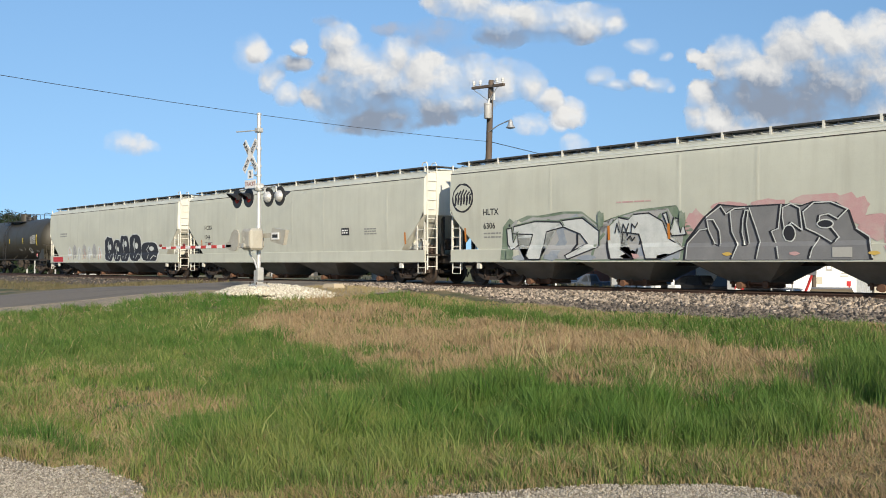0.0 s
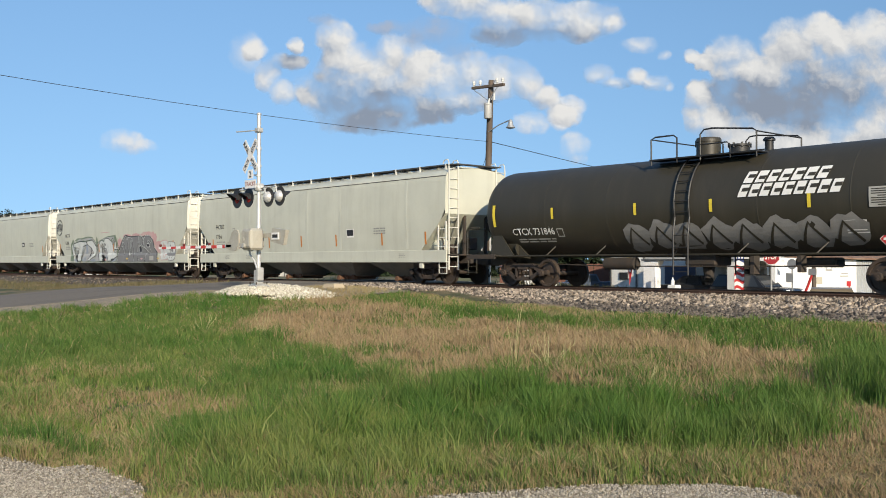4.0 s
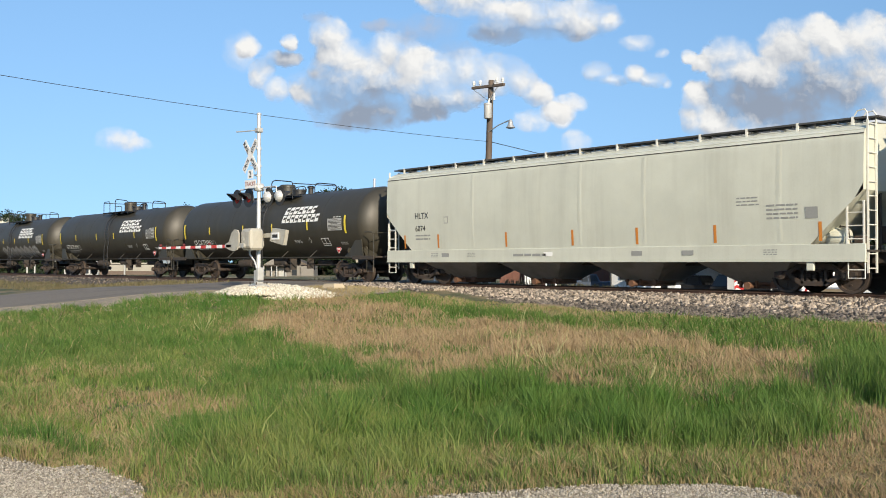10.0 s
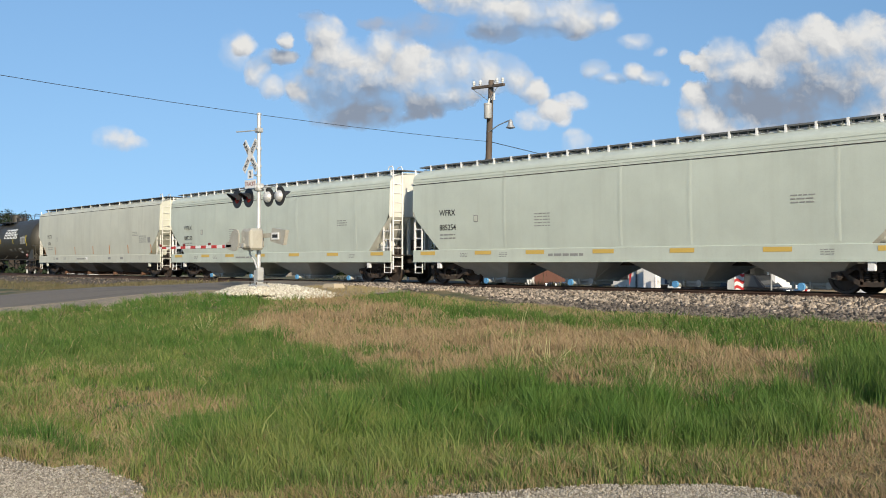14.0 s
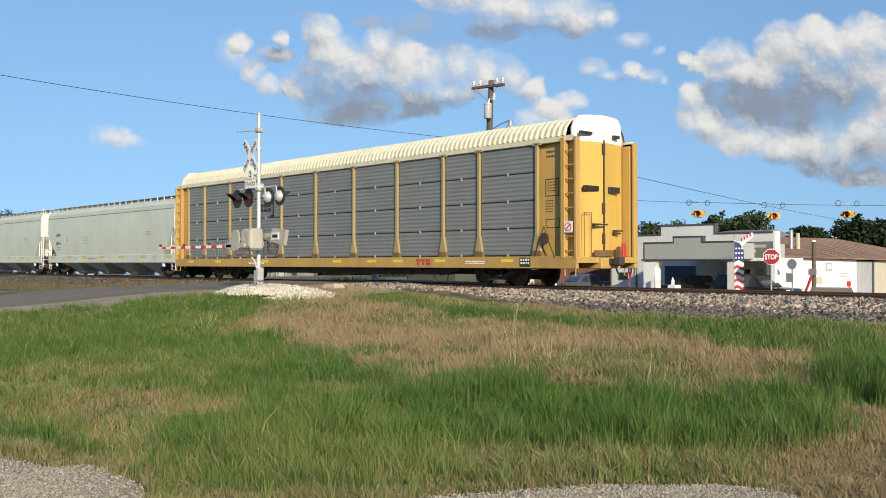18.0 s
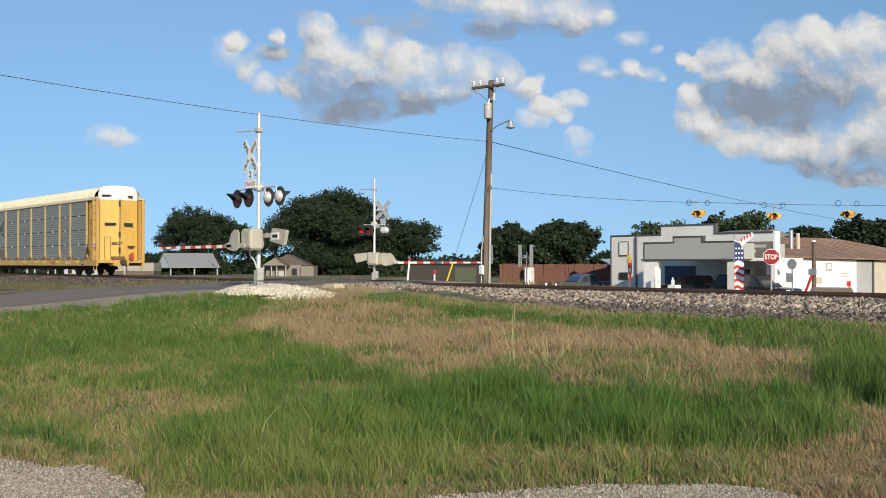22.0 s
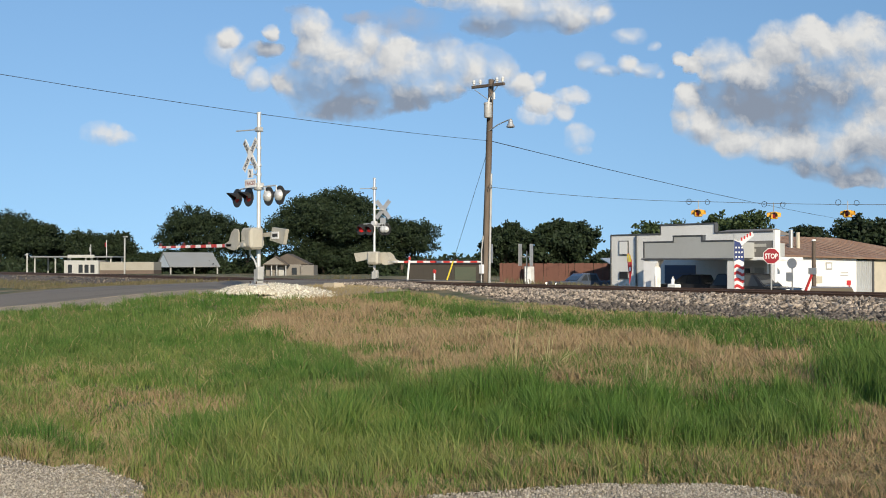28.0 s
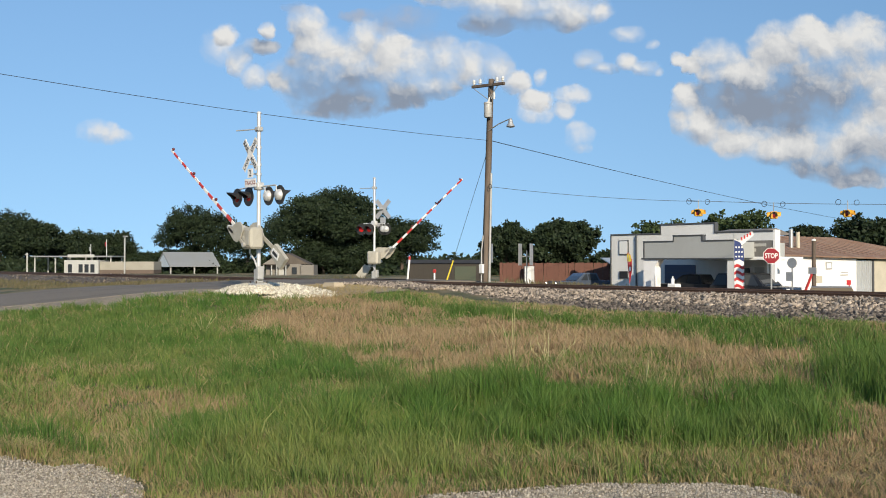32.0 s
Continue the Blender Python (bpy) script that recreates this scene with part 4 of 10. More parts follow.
def tank_marks(car, number, seed, brand=True):
    if brand:
        brand_bars(car)
    lettering(car, number, -6.75, 1.74, 0.23, M_WHITE_INK, 1.9, tank_face, 0.01)
    part("stencil_box", join([patch(rect(-4.75, -4.47, 1.66, 1.69), tank_face), patch(rect(-4.75, -4.47, 1.90, 1.93), tank_face), patch(rect(-4.75, -4.72, 1.66, 1.93), tank_face), patch(rect(-4.50, -4.47, 1.66, 1.93), tank_face)]), M_PALE_INK, car)
    bars(car, -6.6, 1.46, 1.7, 0.16, 2, M_PALE_INK, tank_face, 0.5, seed)
    part("data_panel", patch(rect(5.68, 6.72, 2.18, 2.68), tank_face, 0.008, 0.1), M_PALE_INK, car, "pale stencilled data table")
    for i in range(8):
        part("table_row", patch(rect(5.74 if i % 4 else 5.9, 6.68 - (0.25 if i % 3 == 1 else 0), 2.22 + i * 0.056, 2.245 + i * 0.056), tank_face, 0.013, 0.1), M_OLIVE, car)
    bars(car, 6.1, 2.71, 0.62, 0.06, 1, M_PALE_INK, tank_face, 0.8, seed)
    bars(car, 2.85, 1.66, 0.62, 0.17, 3, M_PALE_INK, tank_face, 0.45, seed + 1)
    part("diamond", join([patch([(4.0, 1.80), (4.12, 1.67), (4.24, 1.80), (4.12, 1.93)], tank_face)]), M_PALE_INK, car)
    part("diamond", join([patch([(4.04, 1.80), (4.12, 1.71), (4.20, 1.80), (4.12, 1.89)], tank_face, 0.012)]), M_OLIVE, car)
    edge = [rect(5.0, 5.56, 1.55, 1.58), rect(5.0, 5.56, 1.85, 1.88), rect(5.0, 5.03, 1.55, 1.88), rect(5.53, 5.56, 1.55, 1.88), rect(5.26, 5.29, 1.62, 1.88), rect(5.0, 5.56, 1.62, 1.645)]
    part("stencil_box", join([patch(r, tank_face, 0.009) for r in edge]), M_WHITE_INK, car)
    # red diamond placard on a bracket
    d = lambda r: [(5.95, 1.40 - r), (5.95 + r, 1.40), (5.95, 1.40 + r), (5.95 - r, 1.40)]
    pl = part("placard", patch(d(0.20), lambda z: tank_face(1.4) + 0.05), M_WHITE_INK, car, "red diamond hazard placard")
    part("placard_face", patch(d(0.175), lambda z: tank_face(1.4) + 0.056), M_RED, pl)
    part("placard_number", join([patch(rect(5.85, 6.05, 1.37, 1.43), lambda z: tank_face(1.4) + 0.062)]), M_WHITE_INK, pl)
    bars(car, 6.35, 1.55, 0.5, 0.14, 2, M_PALE_INK, tank_face, 0.5, seed + 2)


def hopper_numbers(car, mark, number, ink=M_INK, x=-7.8, z_mark=2.47, z_num=1.99, h=0.22, seed=3):
    lettering(car, mark, x, z_mark, h, ink, bold=0.012)
    lettering(car, number, x, z_num, h, ink, bold=0.012)
    bars(car, x, 1.60, 0.85, 0.26, 2, M_INK_SOFT, hopper_half, 0.4, seed)


def small_marks(car, seed, sill_tape=None, extra=True):
    rng = random.Random(seed)
    part("plate", patch(rect(-6.15, -5.93, 2.25, 2.50), hopper_half, 0.007), M_INK_SOFT, car)
    part("plate_face", patch(rect(-6.12, -5.96, 2.28, 2.47), hopper_half, 0.011), M_GREY, car)
    for xx in (-6.9, -4.9, 6.8):
        bars(car, xx, 0.98, 0.4, 0.18, 3, M_INK_SOFT, sill_face, 0.4, seed + int(xx))
    if extra:
        bars(car, -2.6, 1.02, 1.5, 0.09, 1, M_INK_SOFT, sill_face, 0.9, seed + 5)
        bars(car, 6.0, 2.3, 0.7, 0.28, 3, M_INK_SOFT, hopper_half, 0.35, seed + 8)
    if sill_tape:
        for i, xx in enumerate(sill_tape):
            part("reflector_strip", patch(rect(xx - 0.42, xx + 0.42, 1.10, 1.23), sill_face, 0.008), M_YELLOW_SILL, car)


M_YELLOW_SILL = plain("amber_reflector", (0.62, 0.42, 0.10), 0.5)
M_GATE_RUST = paint("rusty_gate", (0.15, 0.075, 0.042), 0.8, 0.1, (0.06, 0.045, 0.035), 0.5, 4.0)
M_BLUE = plain("blue_cap", (0.10, 0.30, 0.55), 0.5)
M_GRAF_WHITE = paint("spray_white", (0.62, 0.64, 0.61), 0.6, 0.0, (0.36, 0.40, 0.38), 0.8, 2.2)
M_GRAF_GREY = paint("spray_grey", (0.20, 0.20, 0.20), 0.6, 0.0, (0.32, 0.32, 0.31), 0.5, 1.5)
M_GRAF_BLACK = plain("spray_black", (0.025, 0.025, 0.03), 0.6)
M_GRAF_PINK = paint("spray_pink", (0.54, 0.33, 0.32), 0.7, 0.0, (0.54, 0.50, 0.44), 0.8, 2.0)
M_GRAF_GREEN = paint("spray_green", (0.16, 0.22, 0.15), 0.7, 0.0, (0.4, 0.42, 0.36), 0.7, 2.5)
M_GRAF_BLUE = paint("spray_blue", (0.28, 0.32, 0.37), 0.7, 0.0, (0.5, 0.52, 0.5), 0.7, 2.5)
M_GRAF_HAZE = paint("spray_silver", (0.38, 0.38, 0.37), 0.6, 0.0, (0.5, 0.5, 0.47), 0.5, 1.5)


def spray(car, poly, material, lift, face=None):
    """One sprayed shape; below the body it runs on over the sill."""
    face = face or (lambda z: 1.568 if z < 1.29 else hopper_half(z))
    return part("graffiti_shape", patch(poly, face, lift, 0.12), material, car)


def stroke(points, w):
    """Outline of a bent band of width w through the points."""
    up, down = [], []
    for i, (x, z) in enumerate(points):
        a, b = points[max(i - 1, 0)], points[min(i + 1, len(points) - 1)]
        d = Vector((b[0] - a[0], b[1] - a[1])).normalized()
        up.append((x - d.y * w / 2, z + d.x * w / 2))
        down.append((x + d.y * w / 2, z - d.x * w / 2))
    return up + down[::-1]


def trail(car, points, w, material, lift, face=None):
    """A sprayed line through the points, segment by segment."""
    face = face or (lambda z: 1.568 if z < 1.29 else hopper_half(z))
    bits = []
    for p, q in zip(points, points[1:]):
        d = Vector((q[0] - p[0], q[1] - p[1])).normalized() * w * 0.3
        bits.append(patch(stroke([(p[0] - d.x, p[1] - d.y), (q[0] + d.x, q[1] + d.y)], w), face, lift, 0.12))
    return part("graffiti_line", join(bits), material, car)


def blob(cx, cz, rx, rz, seed, n=22, rough=0.16):
    rng = random.Random(seed)
    return [(cx + rx * (1 + rng.uniform(-rough, rough)) * math.cos(2 * math.pi * i / n), cz + rz * (1 + rng.uniform(-rough, rough)) * math.sin(2 * math.pi * i / n)) for i in range(n)]


def bubble(car, x, w, z0, z1, seed, fill, line):
    """A rounded sprayed letter form with a rim and inner strokes."""
    rng = random.Random(seed)
    h = z1 - z0
    rim = [(x + w / 2 + (w * 0.58) * math.copysign(abs(math.cos(t)) ** 0.55, math.cos(t)) * rng.uniform(0.9, 1.06), z0 + h / 2 + (h * 0.54) * math.copysign(abs(math.sin(t)) ** 0.6, math.sin(t)) * rng.uniform(0.92, 1.05)) for t in np.linspace(0, 2 * math.pi, 19)[:-1]]
    spray(car, [(px, max(pz, 0.875)) for px, pz in rim], line, 0.010)
    spray(car, [(x + w / 2 + (px - x - w / 2) * 0.9, max(z0 + h / 2 + (pz - z0 - h / 2) * 0.93, 0.895)) for px, pz in rim], fill, 0.015)
    a = x + w * rng.uniform(0.28, 0.4)
    spray(car, stroke([(a, z0 + h * 0.12), (a + w * 0.1, z0 + h * 0.4), (a - w * 0.05, z0 + h * 0.62), (a + w * 0.12, z1 - h * 0.15)], 0.05), line, 0.021)
    spray(car, blob(x + w * 0.62, z0 + h * rng.uniform(0.55, 0.7), w * 0.14, h * 0.12, seed, 14, 0.1), line, 0.021)
    spray(car, stroke([(x + w * 0.55, z0 + h * 0.1), (x + w * 0.75, z0 + h * 0.3), (x + w * 0.9, z0 + h * 0.25)], 0.045), line, 0.021)


def build_train():
    """All wagons at their places at 12 s; motions() moves them."""
    cars = []
    dark = dict(ladder=M_WHITE_CAR, end=M_END_SUNLIT)
    new_style = dict(ladder=M_WHITE, end=M_END_SUNLIT, posts=22, grating=True, board=M_WALK_SHADED, ridges=True, cap=M_BLUE, gate=M_SLOPE2, dark=M_SLOPE2, seam_z=3.76)

    t0 = tank_car(-196.75, "dusty dark olive tank wagon with a top railing")
    tank_marks(t0, "CTCX 731852", 1, False)
    cars.append(t0)

    a = covered_hopper(-177.28, "pale grey covered hopper wagon with black bubble graffiti", M_GREY, M_SLOPE, dark)
    for i, (x0, w, top) in enumerate(((-0.2, 1.25, 2.35), (1.1, 1.0, 2.2), (2.1, 1.2, 2.42), (3.4, 1.5, 2.45), (5.0, 2.1, 1.95))):
        bubble(a, x0, w, 0.90, top, 20 + i, M_GRAF_BLACK, M_GRAF_WHITE)
    for i in range(7):
        spray(a, blob(-6.0 + i * 0.82, 1.45 + 0.1 * (i % 2), 0.34, 0.42, 40 + i), M_GRAF_HAZE if i % 2 else M_GRAF_WHITE, 0.008)
        spray(a, stroke([(-6.2 + i * 0.82, 1.0), (-6.0 + i * 0.82, 1.75), (-5.8 + i * 0.82, 1.1)], 0.06), M_ORANGE if i % 3 == 0 else M_GRAF_GREY, 0.013)
    spray(a, rect(-9.0, -7.2, 0.88, 1.20), M_RED, 0.006)
    bars(a, -7.6, 2.45, 1.2, 0.3, 2, M_INK_SOFT, hopper_half, 0.6, 8)
    cars.append(a)

    b = covered_hopper(-156.87, "clean pale grey covered hopper wagon with black numbers", M_GREY, M_SLOPE, dark)
    hopper_numbers(b, "HCBX", "1744", seed=5)
    reflectors(b, (-8.16, 8.4), 1.52, 1.98, M_ORANGE)
    part("notice", patch(rect(4.2, 4.75, 1.95, 2.25), hopper_half, 0.008), M_INK, b)
    bars(b, 4.25, 1.98, 0.45, 0.2, 2, M_WHITE_INK, lambda z: hopper_half(z) + 0.005, 0.6, 2)
    bars(b, 5.8, 1.9, 0.8, 0.3, 3, M_INK_SOFT, hopper_half, 0.5, 3)
    cars.append(b)

    c = covered_hopper(-136.27, "pale grey covered hopper wagon covered in white and dark grey graffiti", M_GREY, M_SLOPE, dict(dark, ridges=True))
    hopper_numbers(c, "HLTX", "6306", seed=7)
    reflectors(c, (-8.75, -5.9, -3.0, 0.05, 2.3, 5.1, 7.9), 1.55, 2.05, M_ORANGE)
    # round black tag
    spray(c, blob(-8.86, 3.13, 0.56, 0.53, 3, 26, 0.04), M_GRAF_BLACK, 0.010)
    spray(c, blob(-8.86, 3.13, 0.49, 0.46, 4, 26, 0.04), M_GREY, 0.014)
    for i in range(6):
        x0 = -9.25 + i * 0.15
        spray(c, stroke([(x0, 2.86 + 0.04 * (i % 2)), (x0 + 0.06, 3.12), (x0 + 0.02, 3.22), (x0 + 0.16, 3.44 - 0.05 * abs(i - 2))], 0.075), M_GRAF_BLACK, 0.018)
    # pale piece: hazy rim, white mass, dark outlines, blue and grey shading
    top = [(-6.75, 0.95), (-6.62, 2.0), (-6.3, 2.28), (-6.12, 2.16), (-5.5, 2.34), (-4.99, 2.32), (-4.16, 2.30), (-4.0, 2.41), (-3.26, 2.38), (-2.67, 2.0), (-2.43, 1.7), (-2.09, 2.16), (-1.09, 2.36), (-0.24, 2.27), (0.1, 2.42), (0.3, 2.1), (0.62, 1.73), (0.5, 0.92), (-3.0, 0.885)]
    mid = lambda poly, k: [(-3.05 + (x - -3.05) * k, 1.55 + (z - 1.55) * k) for x, z in poly]
    spray(c, [(x, max(z, 0.87)) for x, z in mid(top, 1.06)], M_GRAF_GREEN, 0.006)
    spray(c, [(x, max(z, 0.89)) for x, z in mid(top, 0.97)], M_GRAF_HAZE, 0.010)
    for pts, w, m in (
            ([(-6.2, 0.95), (-6.25, 1.6), (-6.0, 2.1)], 0.28, M_GREY), ([(-5.0, 0.95), (-5.3, 1.55), (-4.75, 1.75), (-4.7, 2.2)], 0.12, M_GRAF_GREEN),
            ([(-4.6, 1.0), (-4.1, 1.5), (-4.25, 1.95), (-3.5, 2.2)], 0.30, M_GRAF_BLUE), ([(-3.9, 0.95), (-3.5, 1.4), (-3.45, 2.2)], 0.08, M_GRAF_BLACK),
            ([(-2.9, 0.95), (-2.75, 1.4), (-2.4, 1.7)], 0.10, M_GRAF_GREEN), ([(-2.2, 0.95), (-2.3, 1.4), (-2.0, 2.1)], 0.08, M_GRAF_BLACK),
            ([(-1.9, 1.25), (-1.3, 1.05), (-0.6, 1.25), (0.3, 1.05)], 0.26, M_GRAF_BLUE), ([(-1.2, 1.0), (-1.0, 1.5), (-1.15, 1.85), (-0.7, 2.2)], 0.07, M_GRAF_BLACK),
            ([(-0.5, 1.0), (-0.3, 1.5), (-0.6, 1.8), (-0.25, 2.2)], 0.12, M_GRAF_GREEN), ([(0.05, 1.3), (0.1, 1.8), (0.2, 2.1)], 0.06, M_GRAF_BLACK),
            ([(-6.6, 1.0), (-6.45, 1.6), (-6.5, 2.1)], 0.06, M_GRAF_BLACK), ([(-5.6, 1.3), (-5.2, 1.1), (-4.8, 1.35)], 0.2, M_GRAF_BLUE),
            ([(-1.75, 1.6), (-1.6, 1.95), (-1.5, 1.62), (-1.4, 1.95), (-1.25, 1.7), (-1.1, 1.9)], 0.04, M_GRAF_BLACK)):
        trail(c, pts, w, m, 0.016 if w > 0.1 else 0.022)
    # white letter forms with black rims
    for pts in (
            [(-6.29, 2.03), (-5.31, 2.17), (-4.17, 2.12), (-4.06, 1.96), (-4.8, 1.82), (-5.1, 0.92), (-5.8, 0.92), (-5.42, 1.75), (-6.35, 1.79)],
            [(-4.23, 2.16), (-3.25, 2.22), (-2.59, 1.79), (-2.63, 1.3), (-3.9, 0.92), (-4.01, 1.04), (-3.08, 1.42), (-3.36, 1.72), (-4.06, 1.96)],
            [(-2.23, 1.9), (-1.84, 2.19), (-1.45, 2.11), (-1.26, 2.26), (-0.67, 2.28), (-0.18, 2.02), (0.01, 1.51), (0.55, 1.21), (-0.28, 0.92), (-0.82, 0.92), (-1.06, 1.66), (-1.65, 1.74), (-1.75, 1.22), (-1.26, 0.92), (-2.14, 0.92), (-2.28, 1.45)],
            [(-0.18, 2.24), (-0.04, 2.27), (0.08, 1.76), (0.21, 2.12), (0.35, 2.08), (0.42, 1.68), (0.52, 2.01), (0.61, 1.61), (0.11, 1.59)],
            [(-6.62, 1.96), (-6.4, 1.99), (-6.35, 1.49), (-6.13, 1.83), (-6.11, 1.4), (-6.43, 1.23), (-6.61, 1.44)],
    ):
        spray(c, pts, M_GRAF_WHITE, 0.024)
        trail(c, pts + pts[:1], 0.038, M_GRAF_BLACK, 0.029)
        trail(c, [(x + 0.05, z + 0.04) for x, z in pts[:4]], 0.03, M_GRAF_GREEN, 0.033)
    for x0, z0, rx, rz in ((-2.5, 2.15, 0.14, 0.26), (-6.5, 1.1, 0.2, 0.18), (0.5, 2.05, 0.12, 0.25)):
        spray(c, blob(x0, z0, rx, rz, 71, 18, 0.25), M_GRAF_GREEN, 0.036)
    for pts in ([(-1.95, 1.72), (-1.86, 2.0), (-1.78, 1.74)], [(-1.70, 1.72), (-1.62, 1.98), (-1.52, 1.76), (-1.42, 1.98)], [(-1.34, 1.72), (-1.30, 1.98), (-1.18, 1.86), (-1.08, 2.0)], [(-1.5, 1.5), (-1.38, 1.62), (-1.3, 1.48), (-1.2, 1.58)]):
        trail(c, pts, 0.04, M_GRAF_BLACK, 0.040)
    for x0 in (-2.2, 0.02):
        part("reflector_strip", patch(rect(x0 - 0.045, x0 + 0.045, 1.5, 1.95), hopper_half, 0.034, 0.12), M_ORANGE, c)
    for k, x0 in enumerate((-6.0, -4.6, -3.1, -1.4, -0.1)):
        spray(c, blob(x0, 0.97 + 0.03 * (k % 2), 0.34, 0.09, 50 + k), M_GRAF_PINK if k == 3 else M_GRAF_BLUE, 0.024)
    # dark piece with a pink haze
    for k, (x0, z0, rx, rz) in enumerate(((0.95, 1.9, 0.35, 0.4), (2.0, 2.35, 0.5, 0.16), (3.2, 2.38, 0.5, 0.13), (4.6, 2.42, 0.7, 0.15), (5.5, 2.15, 0.45, 0.35), (6.1, 1.7, 0.4, 0.3))):
        spray(c, blob(x0, z0, rx, rz, 110 + k, 20, 0.25), M_GRAF_PINK, 0.006 + 0.0006 * k)
    dark = [(0.55, 0.885), (0.64, 1.39), (1.23, 2.04), (1.72, 2.40), (1.93, 2.24), (2.40, 2.31), (3.57, 2.32), (4.15, 2.26), (4.45, 2.35), (5.04, 2.30), (5.39, 2.07), (5.53, 1.62), (5.88, 1.34), (5.95, 0.885)]
    spray(c, [(3.2 + (x - 3.2) * 1.025, 0.875 if z < 0.9 else z + 0.045) for x, z in dark], M_GRAF_BLACK, 0.012)
    spray(c, dark, M_GRAF_GREY, 0.016)
    lines = (
        [(0.55, 0.92), (0.6, 1.36), (1.01, 1.72), (1.26, 1.75)],
        [(1.24, 2.07), (1.72, 2.37), (1.88, 2.14), (2.14, 2.28), (2.47, 2.29)],
        [(2.6, 2.28), (2.8, 1.7), (2.9, 1.35), (2.8, 0.92)],
        [(2.01, 2.21), (2.05, 1.64), (2.23, 1.28), (2.05, 0.92)],
        [(3.54, 2.33), (3.44, 1.7), (3.24, 1.63), (3.4, 1.2), (3.44, 0.92)],
        [(4.58, 1.44), (4.38, 1.13), (4.32, 0.92)],
        [(5.55, 1.65), (5.87, 1.44), (5.95, 0.92)],
    )
    loops = (
        [(1.26, 2.0), (1.47, 2.0), (1.66, 1.68), (1.68, 1.29), (1.5, 1.32), (1.31, 1.71)],
        [(2.4, 1.99), (2.47, 2.21), (2.57, 2.22), (2.5, 1.85), (2.57, 1.31), (2.43, 1.29), (2.36, 1.64)],
        [(3.59, 2.25), (3.82, 2.34), (4.06, 2.22), (4.11, 1.64), (3.82, 1.85), (3.62, 1.66), (3.57, 1.98)],
        [(4.15, 2.11), (4.45, 2.34), (4.91, 2.34), (5.35, 2.14), (5.08, 1.9), (4.84, 2.04), (4.61, 2.0), (4.58, 1.86), (4.91, 1.69), (5.1, 1.44), (4.94, 1.3), (4.52, 1.55), (4.22, 1.69)],
    )
    for pts in lines + tuple(q + q[:1] for q in loops):
        trail(c, pts, 0.062, M_GRAF_BLACK, 0.022)
        trail(c, [(x + 0.055, z + 0.012) for x, z in pts], 0.032, M_GRAF_WHITE, 0.028)
    for x0, z0, rx, rz in ((3.80, 1.58, 0.16, 0.20), (4.80, 1.80, 0.20, 0.09)):
        spray(c, blob(x0, z0, rx + 0.035, rz + 0.035, 9, 20, 0.05), M_GRAF_WHITE, 0.030)
        spray(c, blob(x0, z0, rx, rz, 9, 20, 0.05), M_GRAF_BLACK, 0.034)
    for x0 in (1.95, 3.95, 6.05):
        spray(c, blob(x0, 1.05, 0.15, 0.05, 9), M_GRAF_PINK if x0 == 3.95 else M_YELLOW_SILL, 0.030)
    part("notice", patch(rect(4.98, 5.5, 0.95, 1.2), sill_face, 0.032), M_PALE_INK, c)
    # pale tail piece
    bubble(c, 6.35, 0.9, 0.95, 2.05, 90, M_GRAF_WHITE, M_GRAF_PINK)
    bubble(c, 7.2, 0.9, 0.95, 1.95, 91, M_GRAF_WHITE, M_GRAF_GREY)
    bars(c, -1.9, 2.62, 1.3, 0.05, 1, M_GRAF_PINK, hopper_half, 0.9, 1)
    cars.append(c)

    d = covered_hopper(-115.74, "clean pale grey covered hopper wagon with orange reflectors", M_GREY, M_SLOPE, dict(dark, seam=M_UNDER))
    hopper_numbers(d, "HCBX", "1754", seed=9)
    reflectors(d, (-8.16, -5.52, -2.8, -0.1, 2.57, 5.72, 8.4), 1.50, 1.98, M_ORANGE)
    part("notice", patch(rect(3.35, 3.85, 1.85, 2.2), hopper_half, 0.008), M_WHITE_INK, d)
    part("notice_face", patch(rect(3.38, 3.82, 1.92, 2.17), hopper_half, 0.012), M_INK, d)
    bars(d, 5.2, 1.9, 0.75, 0.3, 3, M_INK_SOFT, hopper_half, 0.5, 13)
    small_marks(d, 31, None, False)
    cars.append(d)

    for x, number, seed in ((-96.15, "CTCX 731846", 11), (-78.1, "CTCX 731876", 22), (-60.05, "CTCX 731861", 33)):
        t = tank_car(x, "dusty dark olive tank wagon with slanted white markings")
        tank_marks(t, number, seed)
        if seed == 11:
            for i in range(8):
                spray(t, blob(-1.6 + i * 0.95, 1.55 + 0.08 * (i % 2), 0.52, 0.42, 100 + i, 16, 0.2), M_GRAF_HAZE_DARK, 0.010, tank_face)
                spray(t, stroke([(-2.0 + i * 0.95, 1.3), (-1.7 + i * 0.95, 1.85), (-1.3 + i * 0.95, 1.35)], 0.09), M_OLIVE, 0.016, tank_face)
        cars.append(t)

    e = covered_hopper(-40.6, "beige grey covered hopper wagon with orange reflectors", M_GREY, M_SLOPE, dict(dark, ridges=True))
    hopper_numbers(e, "HLTX", "6074", seed=15)
    reflectors(e, (-8.45, -6.5, -2.95, 0.05, 2.6, 5.3, 8.4), 1.36, 1.86, M_ORANGE)
    part("notice", patch(rect(8.0, 8.35, 1.95, 2.25), hopper_half, 0.008), M_INK_SOFT, e)
    for xx in (-6.3, -1.2, 2.4, 4.2):
        part("stencil_box", patch(rect(xx, xx + 0.4, 1.02, 1.16), sill_face, 0.008), M_WHITE_INK if xx == -1.2 else M_INK_SOFT, e)
    bars(e, 6.9, 1.9, 0.9, 0.45, 4, M_INK_SOFT, hopper_half, 0.4, 19)
    small_marks(e, 41)
    cars.append(e)

